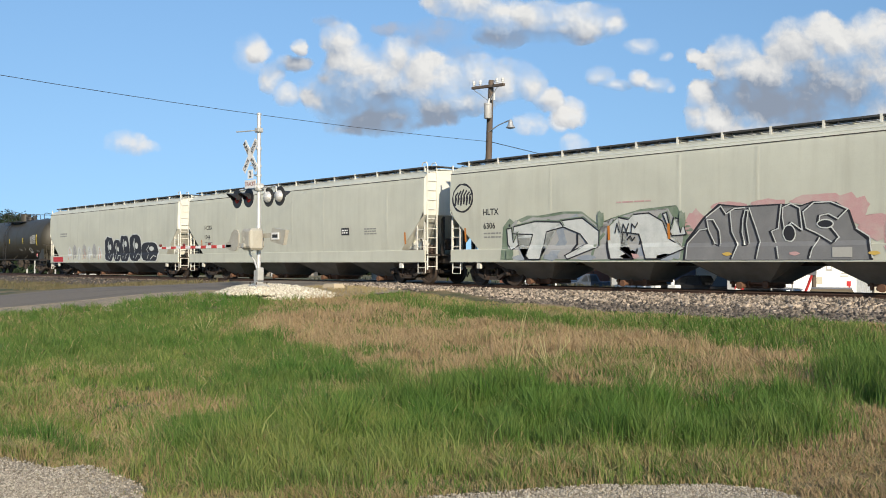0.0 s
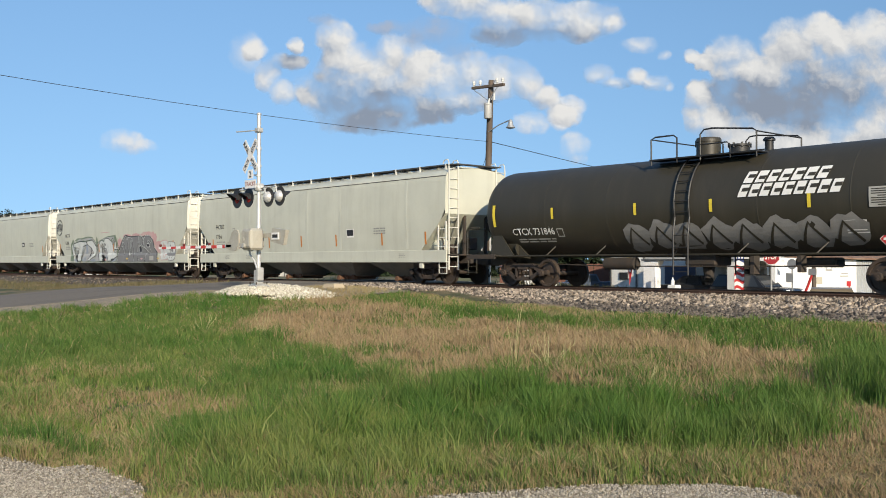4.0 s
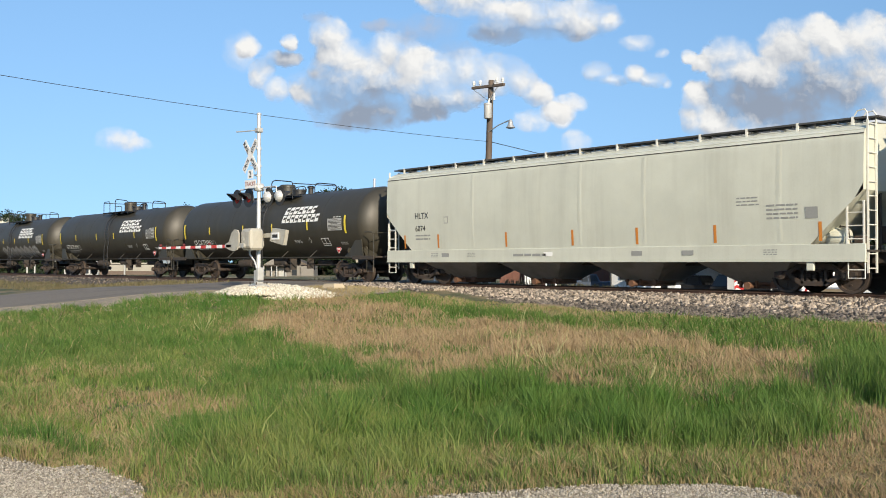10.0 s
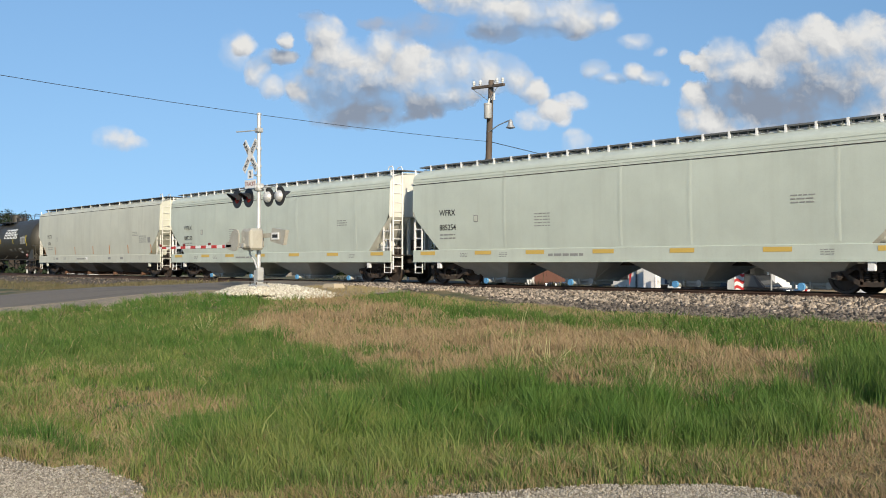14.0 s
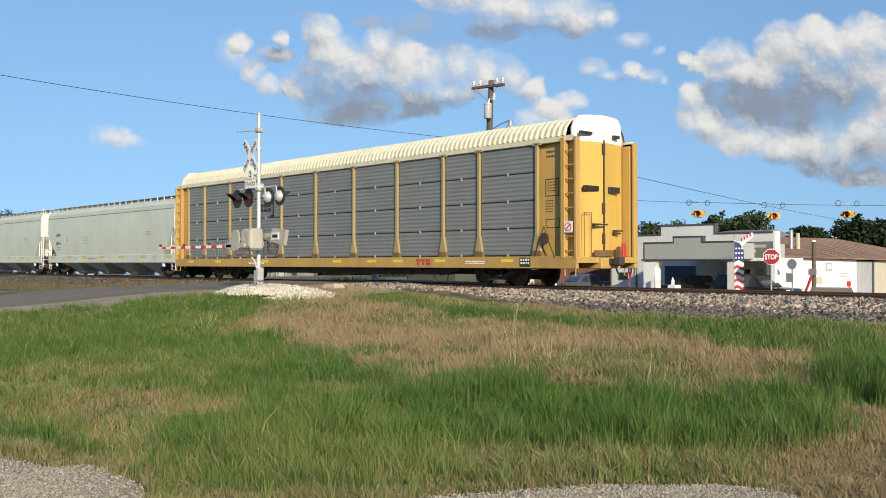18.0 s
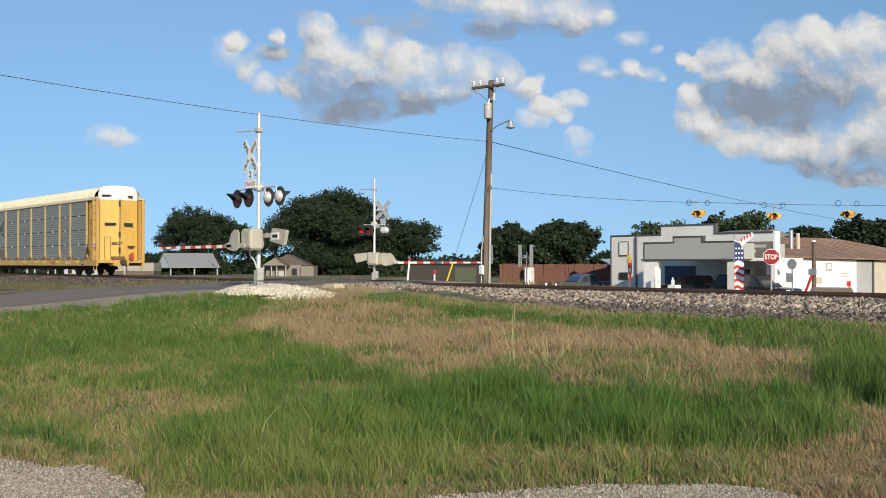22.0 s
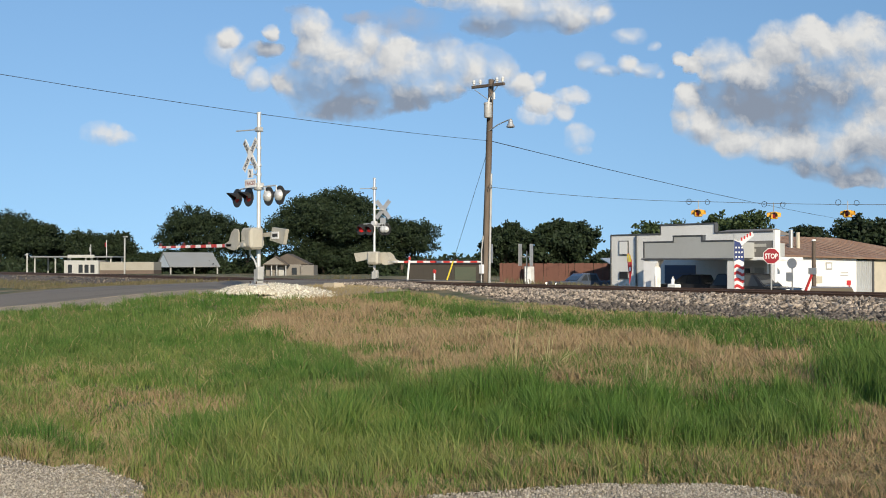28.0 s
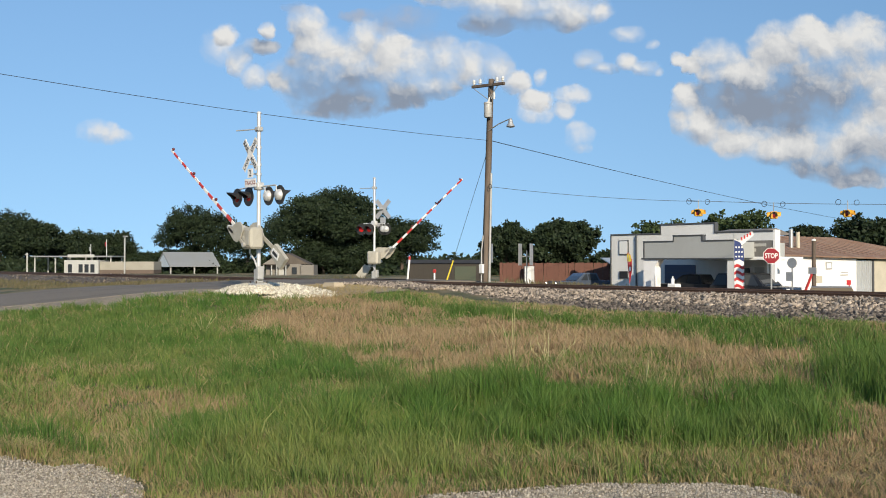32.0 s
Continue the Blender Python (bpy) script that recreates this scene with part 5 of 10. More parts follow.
    for x, number, seed in ((-20.09, "885253", 51), (0.45, "885254", 61)):
        w = covered_hopper(x, "newer pale grey covered hopper wagon with amber sill reflectors", M_GREY2, M_SLOPE2, new_style)
        hopper_numbers(w, "WFRX", number, x=-8.0, z_mark=2.52, seed=seed)
        small_marks(w, seed, (-8.7, -5.7, -3.2, -0.3, 2.6, 5.6, 8.7))
        bars(w, -3.2, 1.95, 0.7, 0.5, 5, M_INK_SOFT, hopper_half, 0.3, seed + 3)
        cars.append(w)

    cars.append(auto_rack(24.2))
    return cars


M_TAG_RED = paint("spray_red", (0.30, 0.06, 0.055), 0.6, 0.0, (0.2, 0.17, 0.16), 0.5, 2.0)
M_GRAF_HAZE_DARK = paint("spray_grey_on_dark", (0.26, 0.255, 0.24), 0.6, 0.0, (0.10, 0.09, 0.075), 0.5, 2.0)


def auto_rack(x):
    """A closed two-deck car carrier wagon, 28.4 m over its ends."""
    car = thing("auto_rack", pose(x, TRACK, 0), "yellow car carrier wagon with grey steel side panels", "freight wagon", "wagons of the train")
    posts = (-12.75, -10.95, -8.34, -6.39, -3.6, -0.8, 2.0, 4.86, 7.61, 9.54, 12.35)
    W = 1.47
    # deck frame
    for y in (-1, 1):
        y0, y1 = sorted((y * 1.42, y * 1.56))
        part("side_sill", Geo().box(-14.1, 14.1, y0, y1, 0.62, 1.02, 0.012), M_AUTO_YELLOW, car, "yellow side sill")
        for i in range(len(posts) - 1):
            a, b = posts[i] + 0.10, posts[i + 1] - 0.10
            if y > 0:
                y0, y1 = sorted((y * 1.44, y * 1.47))
                part("side_panel", Geo().box(a, b, y0, y1, 1.04, 4.72), M_AUTO_STEEL, car)
                continue
            for row in range(4):
                z0 = 1.05 + row * 0.925
                zz = np.linspace(z0 + 0.02, z0 + 0.905, 25)
                prof = [(z, -1.455 - (0.010 if k % 4 in (1, 2) else 0.0)) for k, z in enumerate(zz)]
                g = Geo().loft([[(xx, yy, z) for z, yy in prof] for xx in (a, b)], closed=False, caps=False)
                p = part("side_panel", g, M_AUTO_STEEL, car, "galvanised corrugated steel side panel")
                part("panel_clip", Geo().box((a + b) / 2 - 0.03, (a + b) / 2 + 0.03, -1.50, -1.45, z0 - 0.06, z0 + 0.06), M_GALV, p)
        part("dark_backing", Geo().box(-12.7, 12.3, min(y * 1.40, y * 1.425), max(y * 1.40, y * 1.425), 1.03, 4.74), M_BLACK, car)
        for xx in posts:
            g = Geo()
            y0, y1 = sorted((y * 1.44, y * 1.55))
            g.box(xx - 0.06, xx + 0.06, y0, y1, 1.02, 4.76, 0.01)
            g.prism_y([(xx - 0.22, 1.02), (xx + 0.22, 1.02), (xx + 0.065, 1.75), (xx - 0.065, 1.75)], y0 + 0.004, y1 - 0.004)
            g.box(xx - 0.2, xx + 0.2, y0, y1, 4.70, 4.80, 0.008)
            post = part("side_post", g, M_AUTO_POST, car, "yellow flared post")
            part("foot_plate", Geo().prism_y([(xx - 0.225, 1.02), (xx + 0.225, 1.02), (xx + 0.19, 1.20), (xx - 0.19, 1.22)], y0 - 0.003, y1 + 0.003), M_AUTO_RUST, post, "rusty foot of the post")
        y0, y1 = sorted((y * 1.42, y * 1.54))
        part("top_chord", Geo().box(-14.0, 14.0, y0, y1, 4.74, 4.92, 0.012), M_AUTO_ROOF, car)
        for s in (-1, 1):
            a, b = sorted((s * 12.3, s * 13.98))
            y0, y1 = sorted((y * 1.30, y * 1.36))
            part("end_side_panel", Geo().box(a, b, y0, y1, 1.02, 4.76), M_AUTO_YELLOW, car, "yellow side panel by the end door")
            a, b = sorted((s * 13.45, s * 13.62))
            part("ladder_post", Geo().box(a, b, min(y * 1.38, y * 1.58), max(y * 1.38, y * 1.58), 0.95, 4.86, 0.012), M_AUTO_YELLOW, car)
            a, b = sorted((s * 14.02, s * 14.12))
            part("ladder_post", Geo().box(a, b, min(y * 1.38, y * 1.58), max(y * 1.38, y * 1.58), 0.95, 4.86, 0.012), M_AUTO_YELLOW, car)
            if y > 0:
                a, b = sorted((s * 13.623, s * 14.017))
                part("corner_panel", Geo().box(a, b, 1.42, 1.46, 0.97, 4.84), M_AUTO_YELLOW, car)
            g = Geo()
            for z in np.arange(1.2, 4.8, 0.46):
                g.ring((s * 13.55, y * 1.54, z), (s * 14.05, y * 1.54, z), 0.02, 0.02, 6)
            part("ladder_rungs", g, M_AUTO_YELLOW, car)
            st = Geo().pipe([(s * 14.05, y * 1.52, 0.95), (s * 14.05, y * 1.52, 0.38), (s * 13.6, y * 1.52, 0.38), (s * 13.6, y * 1.52, 0.95)], 0.02)
            part("stirrup_step", st, M_AUTO_YELLOW, car)
    part("deck", Geo().box(-14.0, 14.0, -1.42, 1.42, 0.85, 1.0), M_AUTO_YELLOW, car)
    # ribbed roof
    arc = [(-1.53, 4.90), (-1.42, 5.20), (-1.22, 5.42), (-0.8, 5.56), (0.0, 5.62), (0.8, 5.56), (1.22, 5.42), (1.42, 5.20), (1.53, 4.90)]
    rows, xx = [], -13.55
    while xx < 13.55:
        for dx, up in ((0.0, 0.0), (0.06, 0.035), (0.12, 0.035), (0.18, 0.0)):
            rows.append([(xx + dx, y * (1 + up * 0.5), z + up) for y, z in arc])
        xx += 0.25
    part("roof", Geo().loft(rows, closed=False, caps=False), M_AUTO_ROOF, car, "cream ribbed steel roof")
    # end doors
    for s in (-1, 1):
        xo = s * 13.9
        low = [(0.0, 0.96), (1.24, 0.96), (1.24, 4.78), (0.0, 4.78)]
        top = [(0.0, 4.785), (1.245, 4.785), (1.245, 5.2), (1.18, 5.42), (1.0, 5.6), (0.75, 5.66), (0.0, 5.68)]
        for y in (-1, 1):
            for poly, mat_, nm in ((low, M_AUTO_DOOR, "door_leaf"), (top, M_WHITE, "door_top")):
                rings = []
                for dx in (-0.03, 0.03):
                    rings.append([(xo + dx - s * 0.25 * (py / 1.25) ** 2, y * (py * 1.0 + 0.012), pz) for py, pz in poly])
                part(nm, Geo().loft(rings), mat_, car, "tall yellow end door leaf" if nm == "door_leaf" else "white top of the end door")
        g = Geo().ring((xo + s * 0.06, 0.0, 1.0), (xo + s * 0.06, 0.0, 4.85), 0.028, 0.028, 8)
        for z in (1.6, 2.6, 4.55):
            g.box(xo + s * 0.02 - 0.05, xo + s * 0.02 + 0.07, -0.07, 0.05, z - 0.18, z + 0.18, 0.02)
        part("lock_bar", g, M_TRUCK, car, "rusty door lock bar")
        for y0, z0, w, h in ((-0.95, 3.17, 0.72, 0.16), (0.3, 3.13, 0.55, 0.2), (-1.15, 5.0, 0.6, 0.09), (0.55, 4.96, 0.3, 0.11)):
            part("hinge_notice", Geo().box(xo + s * 0.0 - 0.045, xo + s * 0.0 + 0.045, y0, y0 + w, z0, z0 + h, 0.01), M_BLACK, car)
        g = Geo().box(min(s * 13.4, s * 14.25), max(s * 13.4, s * 14.25), -0.5, 0.5, 0.62, 0.96, 0.02)
        g.box(min(s * 13.9, s * 14.15), max(s * 13.9, s * 14.15), -1.55, 1.55, 0.80, 0.98, 0.01)
        part("end_sill", g, M_AUTO_YELLOW, car)
        g = Geo().box(min(s * 14.0, s * 14.12), max(s * 14.0, s * 14.12), -0.6, 0.3, 1.0, 1.22, 0.03).box(min(s * 14.0, s * 14.2), max(s * 14.0, s * 14.2), 0.55, 0.8, 0.9, 1.35, 0.03)
        part("end_gear", g, M_AUTO_RUST, car)
    for y0, z0, w, h in ((-0.5, 2.05, 0.8, 0.12), (0.55, 1.85, 0.5, 0.12)):
        g = Geo()
        for k in range(2):
            g.box(13.865, 13.94, y0, y0 + w * (0.9 - 0.2 * k), z0 - k * 0.09, z0 - k * 0.09 + 0.05)
        part("stencil_writing", g, M_TRUCK, car)
    disc = part("warning_plate", Geo().box(13.62, 13.98, -1.60, -1.588, 1.78, 2.14), M_WHITE, car, "white warning plate with a red ring")
    part("ring", Geo().pipe([(13.80 + 0.13 * math.cos(a), -1.603, 1.96 + 0.13 * math.sin(a)) for a in np.linspace(0, 6.28, 20)], 0.014, 5), M_RED, disc)
    part("bar", Geo().box(-0.11, 0.11, -0.004, 0.0, -0.02, 0.02, 0.0, pose(13.80, -1.604, 1.96, 0, -45)), M_RED, disc)
    for z0, z1, y0, y1 in ((1.02, 2.45, -0.98, -0.60),):
        rim = Geo().box(13.93, 13.945, y0, y0 + 0.02, z0, z1).box(13.93, 13.945, y1 - 0.02, y1, z0, z1).box(13.93, 13.945, y0, y1, z1 - 0.02, z1)
        part("hatch_rim", rim, M_AUTO_RUST, car)
    for xx, zz, ww, hh in ((12.62, 1.95, 0.58, 0.28), (12.62, 2.42, 0.35, 0.45)):
        if hh < 0.3:
            part("stencil_box", join([patch(r, lambda z: 1.362, 0.006) for r in (rect(xx, xx + ww, zz, zz + 0.025), rect(xx, xx + ww, zz + hh, zz + hh + 0.025), rect(xx, xx + 0.025, zz, zz + hh), rect(xx + ww, xx + ww + 0.025, zz, zz + hh + 0.025))]), M_TRUCK, car)
        else:
            bars(car, xx, zz, ww, hh, 5, M_TRUCK, lambda z: 1.362, 0.35, 12)
    bars(car, 12.7, 3.1, 0.42, 0.38, 4, M_TRUCK, lambda z: 1.362, 0.3, 14)
    part("tail_marker", Geo().box(14.16, 14.26, 0.62, 0.78, 0.98, 1.45, 0.02), M_RED, car, "red end marker")
    # owner's plate on the panels as plain shapes
    fl = lambda z: 1.478
    LX = 2.35
    lg = [rect(-8.1, -7.98, 2.95, 3.75), rect(-6.72, -6.60, 2.95, 3.75), rect(-8.1, -7.75, 2.95, 3.02), rect(-8.1, -7.75, 3.68, 3.75), rect(-6.95, -6.6, 2.95, 3.02), rect(-6.95, -6.6, 3.68, 3.75)]
    part("owner_mark", join([patch([(qx + LX, qz) for qx, qz in r], fl, 0.01) for r in lg]), M_INK, car)
    lg = [rect(-7.8, -7.54, 3.2, 3.34), rect(-7.8, -7.54, 3.41, 3.55), rect(-7.46, -7.2, 3.2, 3.34), rect(-7.46, -7.2, 3.41, 3.55), rect(-7.12, -6.86, 3.2, 3.34), rect(-7.12, -6.86, 3.41, 3.55)]
    part("owner_mark", join([patch([(qx + LX, qz) for qx, qz in r], fl, 0.01) for r in lg]), M_INK, car)
    # sprayed scribbles low on the panels
    rng = random.Random(77)
    tag = []
    for k in range(9):
        xx = -10.7 + 0.23 * k
        tag.append(stroke([(xx, 1.12 + rng.uniform(0, 0.1)), (xx + rng.uniform(-0.1, 0.1), 1.5), (xx + rng.uniform(-0.05, 0.15), 1.85 + rng.uniform(-0.15, 0.1))], 0.035))
        tag.append(stroke([(xx - 0.05, 1.3 + rng.uniform(0, 0.5)), (xx + 0.16, 1.3 + rng.uniform(0, 0.5))], 0.03))
    part("spray_tag", join([patch(q, fl, 0.012) for q in tag]), M_GRAF_HAZE, car)
    part("spray_tag", join([patch(q, fl, 0.012) for q in (rect(-7.8, -7.72, 1.15, 1.85), rect(-7.7, -7.15, 1.15, 1.24), rect(-7.7, -7.15, 1.76, 1.85), rect(-7.7, -7.25, 1.46, 1.54), rect(-7.13, -7.06, 1.2, 1.8))]), M_TAG_RED, car)
    tag, xx = [], -5.85
    for word in ([(0.0, 0.2, 0.1, 0.85), (0.18, 0.1, 0.28, 0.9), (-0.08, 0.4, 0.36, 0.45), (-0.06, 0.62, 0.38, 0.66)], [(0.5, 0.85, 0.95, 0.85), (0.72, 0.0, 0.72, 0.85)], [(1.0, 0.1, 1.05, 0.8), (1.05, 0.8, 1.25, 0.6), (1.25, 0.6, 1.05, 0.45), (1.05, 0.45, 1.3, 0.05)], [(1.75, -0.1, 2.05, 0.95), (1.7, 0.7, 1.85, 0.4)]):
        tag += [stroke([(xx + a, 1.14 + b * 0.85), (xx + c, 1.14 + d * 0.85)], 0.05) for a, b, c, d in word]
    part("spray_tag", join([patch(q, fl, 0.012) for q in tag]), M_GRAF_BLACK, car)
    ringed = [(xx + 1.5 + 0.17 * math.cos(k * 0.7), 1.5 + 0.26 * math.sin(k * 0.7)) for k in range(10)]
    part("spray_tag", join([patch(stroke([ringed[k], ringed[k + 1]], 0.05), fl, 0.014) for k in range(9)]), M_TAG_RED, car)
    sf = lambda z: 1.562
    for xx in (-12.3, -9.4, -4.9, 0.9, 3.3, 5.0, 7.5, 11.0):
        part("reflector_strip", patch(rect(xx - 0.3, xx + 0.3, 0.82, 0.93), sf, 0.006), M_YELLOW_TAPE, car)
    part("owner_mark", join([patch(r, sf, 0.008) for r in (rect(6.1, 6.34, 0.86, 0.94), rect(6.16, 6.28, 0.72, 0.82), rect(6.4, 6.64, 0.86, 0.94), rect(6.46, 6.58, 0.72, 0.82), rect(6.7, 6.94, 0.72, 0.82), rect(6.7, 6.94, 0.86, 0.94))]), M_RED, car)
    bars(car, -6.4, 0.74, 1.4, 0.1, 2, M_WHITE_INK, sf, 0.6, 5)
    bars(car, 8.9, 0.74, 1.0, 0.14, 2, M_WHITE_INK, sf, 0.6, 6)
    part("data_panel", patch(rect(11.6, 12.1, 0.68, 0.98), sf, 0.008), M_INK, car)
    bars(car, 11.65, 0.72, 0.4, 0.22, 2, M_WHITE_INK, lambda z: 1.568, 0.6, 7)
    bars(car, 12.65, 4.2, 0.4, 0.3, 2, M_TRUCK, lambda z: 1.362, 0.4, 8)
    part("stencil_box", join([patch(r, lambda z: 1.362, 0.006) for r in (rect(12.6, 13.2, 3.0, 3.03), rect(12.6, 13.2, 3.55, 3.58), rect(12.6, 12.63, 3.0, 3.58), rect(13.17, 13.2, 3.0, 3.58))]), M_TRUCK, car)
    g = Geo().pipe([(12.3, -1.56, 1.0), (12.55, -1.6, 1.6), (12.75, -1.6, 2.0), (12.95, -1.6, 1.5), (13.2, -1.56, 0.95)], 0.018)
    g.spin([(0.0, 0.0), (0.2, 0.0), (0.2, 0.05), (0.0, 0.05)], (12.75, -1.62, 1.6), "y", 12)
    part("hand_brake", g, M_TRUCK, car)
    g = Geo().box(-9.5, 9.5, -0.35, 0.35, 0.42, 0.86, 0.03).pipe([(-9, -1.2, 0.55), (0, -1.1, 0.5), (9, -1.2, 0.6)], 0.02)
    for xx in (-6, -3.5, 3.0, 5.5):
        g.box(xx, xx + 0.5, -1.2, -0.5, 0.45, 0.82, 0.05)
    part("underframe", g, M_UNDER, car)
    for y in (-1, 1):
        y0, y1 = sorted((y * 1.02, y * 1.12))
        belly = Geo().prism_y([(-8.2, 0.62), (8.2, 0.62), (7.4, 0.36), (-7.4, 0.36)], y0, y1)
        for xx in np.arange(-7.0, 7.1, 1.75):
            belly.box(xx - 0.05, xx + 0.05, y0 - 0.03, y1 + 0.03, 0.34, 0.62)
        part("belly_girder", belly, M_UNDER, car, "dark girder under the deck")
    running_gear(car, 9.95, 14.1)
    return car


# ---- level crossing signals, pole, wires, signs ----
M_GATE_RED = plain("gate_red", (0.52, 0.045, 0.035), 0.5)
M_GATE_WHITE = plain("gate_white", (0.78, 0.76, 0.72), 0.5)
M_LENS = plain("red_lens", (0.22, 0.012, 0.012), 0.15)
M_GATE_LAMP = plain("dull_red_lamp", (0.13, 0.03, 0.025), 0.3)
M_LENS_LIT = plain("lit_red_lens", (0.5, 0.02, 0.02), 0.2, 0.0, 0.10)
M_SIGN_BACK = paint("aluminium_sheet", (0.50, 0.50, 0.50), 0.45, 0.6, (0.3, 0.28, 0.25), 0.3, 3.0)
M_GREY_BOX = paint("grey_enamel", (0.42, 0.42, 0.40), 0.5, 0.1, (0.22, 0.2, 0.17), 0.4, 3.0)
M_PORCELAIN = plain("porcelain", (0.60, 0.60, 0.57), 0.25)
M_GATE_BOX = paint("beige_enamel", (0.44, 0.415, 0.345), 0.55, 0.1, (0.22, 0.19, 0.14), 0.45, 3.0)
M_TRACK_RED = plain("faded_red_letters", (0.36, 0.16, 0.13), 0.6)
M_YELLOW = plain("signal_yellow", (0.72, 0.36, 0.03), 0.5)
M_STOP = plain("stop_red", (0.27, 0.010, 0.018), 0.45)
M_TAN = paint("tan_concrete", (0.46, 0.38, 0.26), 0.9, 0.0, (0.3, 0.25, 0.18), 0.4, 2.0)
GATES = []


def flasher(mast, x, y, z, facing, lit=False):
    """One flashing light: disc background, lens, long hood, housing."""
    f = facing
    disc = part("light_background", Geo().spin([(0.0, 0.0), (0.305, 0.0), (0.305, f * 0.012), (0.0, f * 0.012)], (x, y, z), "y", 24), M_BLACK, mast, "black round light background")
    part("lens", Geo().spin([(0.0, f * 0.05), (0.09, f * 0.045), (0.15, f * 0.014), (0.0, f * 0.014)], (x, y, z), "y", 18), M_LENS_LIT if lit else M_LENS, disc, "round red lens", 60)
    g = Geo()
    rows = []
    for k in range(13):
        a = math.pi * (-0.08 + 1.16 * k / 12)
        depth = 0.12 + 0.26 * max(0.0, math.sin(a))
        rows.append([(x + 0.165 * math.cos(a), y + f * 0.013, z + 0.165 * math.sin(a)), (x + 0.165 * math.cos(a), y + f * depth, z + 0.165 * math.sin(a)), (x + 0.158 * math.cos(a), y + f * depth, z + 0.158 * math.sin(a)), (x + 0.158 * math.cos(a), y + f * 0.013, z + 0.158 * math.sin(a))])
    part("hood", g.loft(rows), M_BLACK, disc, smooth=50)
    part("housing", Geo().spin([(0.0, -f * 0.15), (0.10, -f * 0.14), (0.165, -f * 0.08), (0.18, -f * 0.004), (0.0, -f * 0.004)], (x, y, z), "y", 18), M_ALU, disc, "silver lamp housing", 60)


def crossing_signal(x, y, z0, turn, facing, arm_dir, arm_len, top, lamp_z, buck_z, lit, lights=(-1.15, -0.42, 0.38, 1.05), buck_x=0.0, low=0.0):
    """A mast with crossbuck, four flashing lights, gate mechanism and striped arm. facing: -1 towards the camera's side."""
    mast = thing("crossing_signal", pose(x, y, z0, 0, 0, turn), "silver crossing signal mast with a striped gate arm", "crossing signal", "crossing signals")
    part("pole", Geo().ring((0, 0, 0), (0, 0, top), 0.068, 0.06, 16), M_ALU, mast, "silver steel mast", 40)
    part("pole_cap", Geo().spin([(0.075, -0.03), (0.075, 0.02), (0.0, 0.05)], (0, 0, top), "z", 12), M_ALU, mast)
    g = Geo().box(-0.24, 0.24, -0.24, 0.24, 0.0, 0.06, 0.02).box(-0.12, 0.12, -0.12, 0.12, 0.06, 0.52, 0.03).box(0.08, 0.24, -0.16, 0.06, 0.18, 0.60, 0.03)
    part("base", g, M_GREY_BOX, mast, "cast junction box base")
    part("footing", Geo().box(-0.26, 0.26, -0.26, 0.26, -0.5, -0.004, 0.02), M_GREY_BOX, mast, "concrete footing")
    for sx in (-0.19, 0.19):
        for sy in (-0.19, 0.19):
            part("anchor_bolt", Geo().ring((sx, sy, -0.05), (sx, sy, 0.14), 0.02, 0.02, 6), M_UNDER, mast)
    f = facing
    # lights on a crossarm
    arm = Geo().pipe([(lights[0], f * 0.05, lamp_z + 0.28), (lights[0] * 0.9, f * 0.02, lamp_z + 0.30), (0, 0, lamp_z + 0.30), (lights[3] * 0.92, 0, lamp_z + 0.30), (lights[3], 0, lamp_z + 0.28)], 0.025, 8)
    for xx in lights:
        arm.pipe([(xx, 0, lamp_z + 0.3), (xx, 0, lamp_z)], 0.02)
    arm.box(-0.14, 0.14, -0.12, 0.12, lamp_z + 0.2, lamp_z + 0.44, 0.03)
    part("light_crossarm", arm, M_ALU, mast, smooth=40)
    for i, xx in enumerate(lights[:2]):
        flasher(mast, xx, -0.12, lamp_z, -1, lit and i == 0)
    for xx in lights[2:]:
        flasher(mast, xx, 0.12, lamp_z, 1)
    # crossbuck and the plates below it
    yb = f * 0.30
    buck = part("crossbuck", Geo().box(-0.61, 0.61, yb - 0.006, yb + 0.006, -0.115, 0.115, 0.0, None), M_WHITE if f < 0 else M_SIGN_BACK, mast, "white crossed boards")
    buck.matrix_basis = Matrix.Translation((buck_x, 0, buck_z)) @ Matrix.Rotation(radians(50), 4, "Y")
    buck2 = part("crossbuck", Geo().box(-0.61, 0.61, yb - 0.020, yb - 0.008, -0.115, 0.115), M_WHITE if f < 0 else M_SIGN_BACK, mast, "white crossed boards")
    buck2.matrix_basis = Matrix.Translation((buck_x, 0, buck_z)) @ Matrix.Rotation(radians(-50), 4, "Y")
    if f < 0:
        for ob, w1, w2 in ((buck, "RAIL", "ROAD"), (buck2, "CROS", "SING")):
            for wd, x0 in ((w1, -0.57), (w2, 0.13)):
                me = text_mesh(wd, 0.14, 0.43, 0.02)
                for v in me.vertices:
                    v.co = (v.co.x + x0, yb - 0.026, v.co.z - 0.07)
                part("lettering", me, M_INK, ob)
    plate = part("track_plate", Geo().prism_y([(-0.16, 0.0), (0.16, 0.0), (0.16, 0.28), (-0.16, 0.28)], yb - 0.012, yb), M_WHITE if f < 0 else M_SIGN_BACK, mast)
    plate.matrix_basis = pose(buck_x, 0, buck_z - 0.72)
    plate2 = part("track_plate", Geo().box(-0.34, 0.34, yb - 0.012, yb, 0.0, 0.26), M_WHITE if f < 0 else M_SIGN_BACK, mast)
    plate2.matrix_basis = pose(buck_x, 0, buck_z - 1.02)
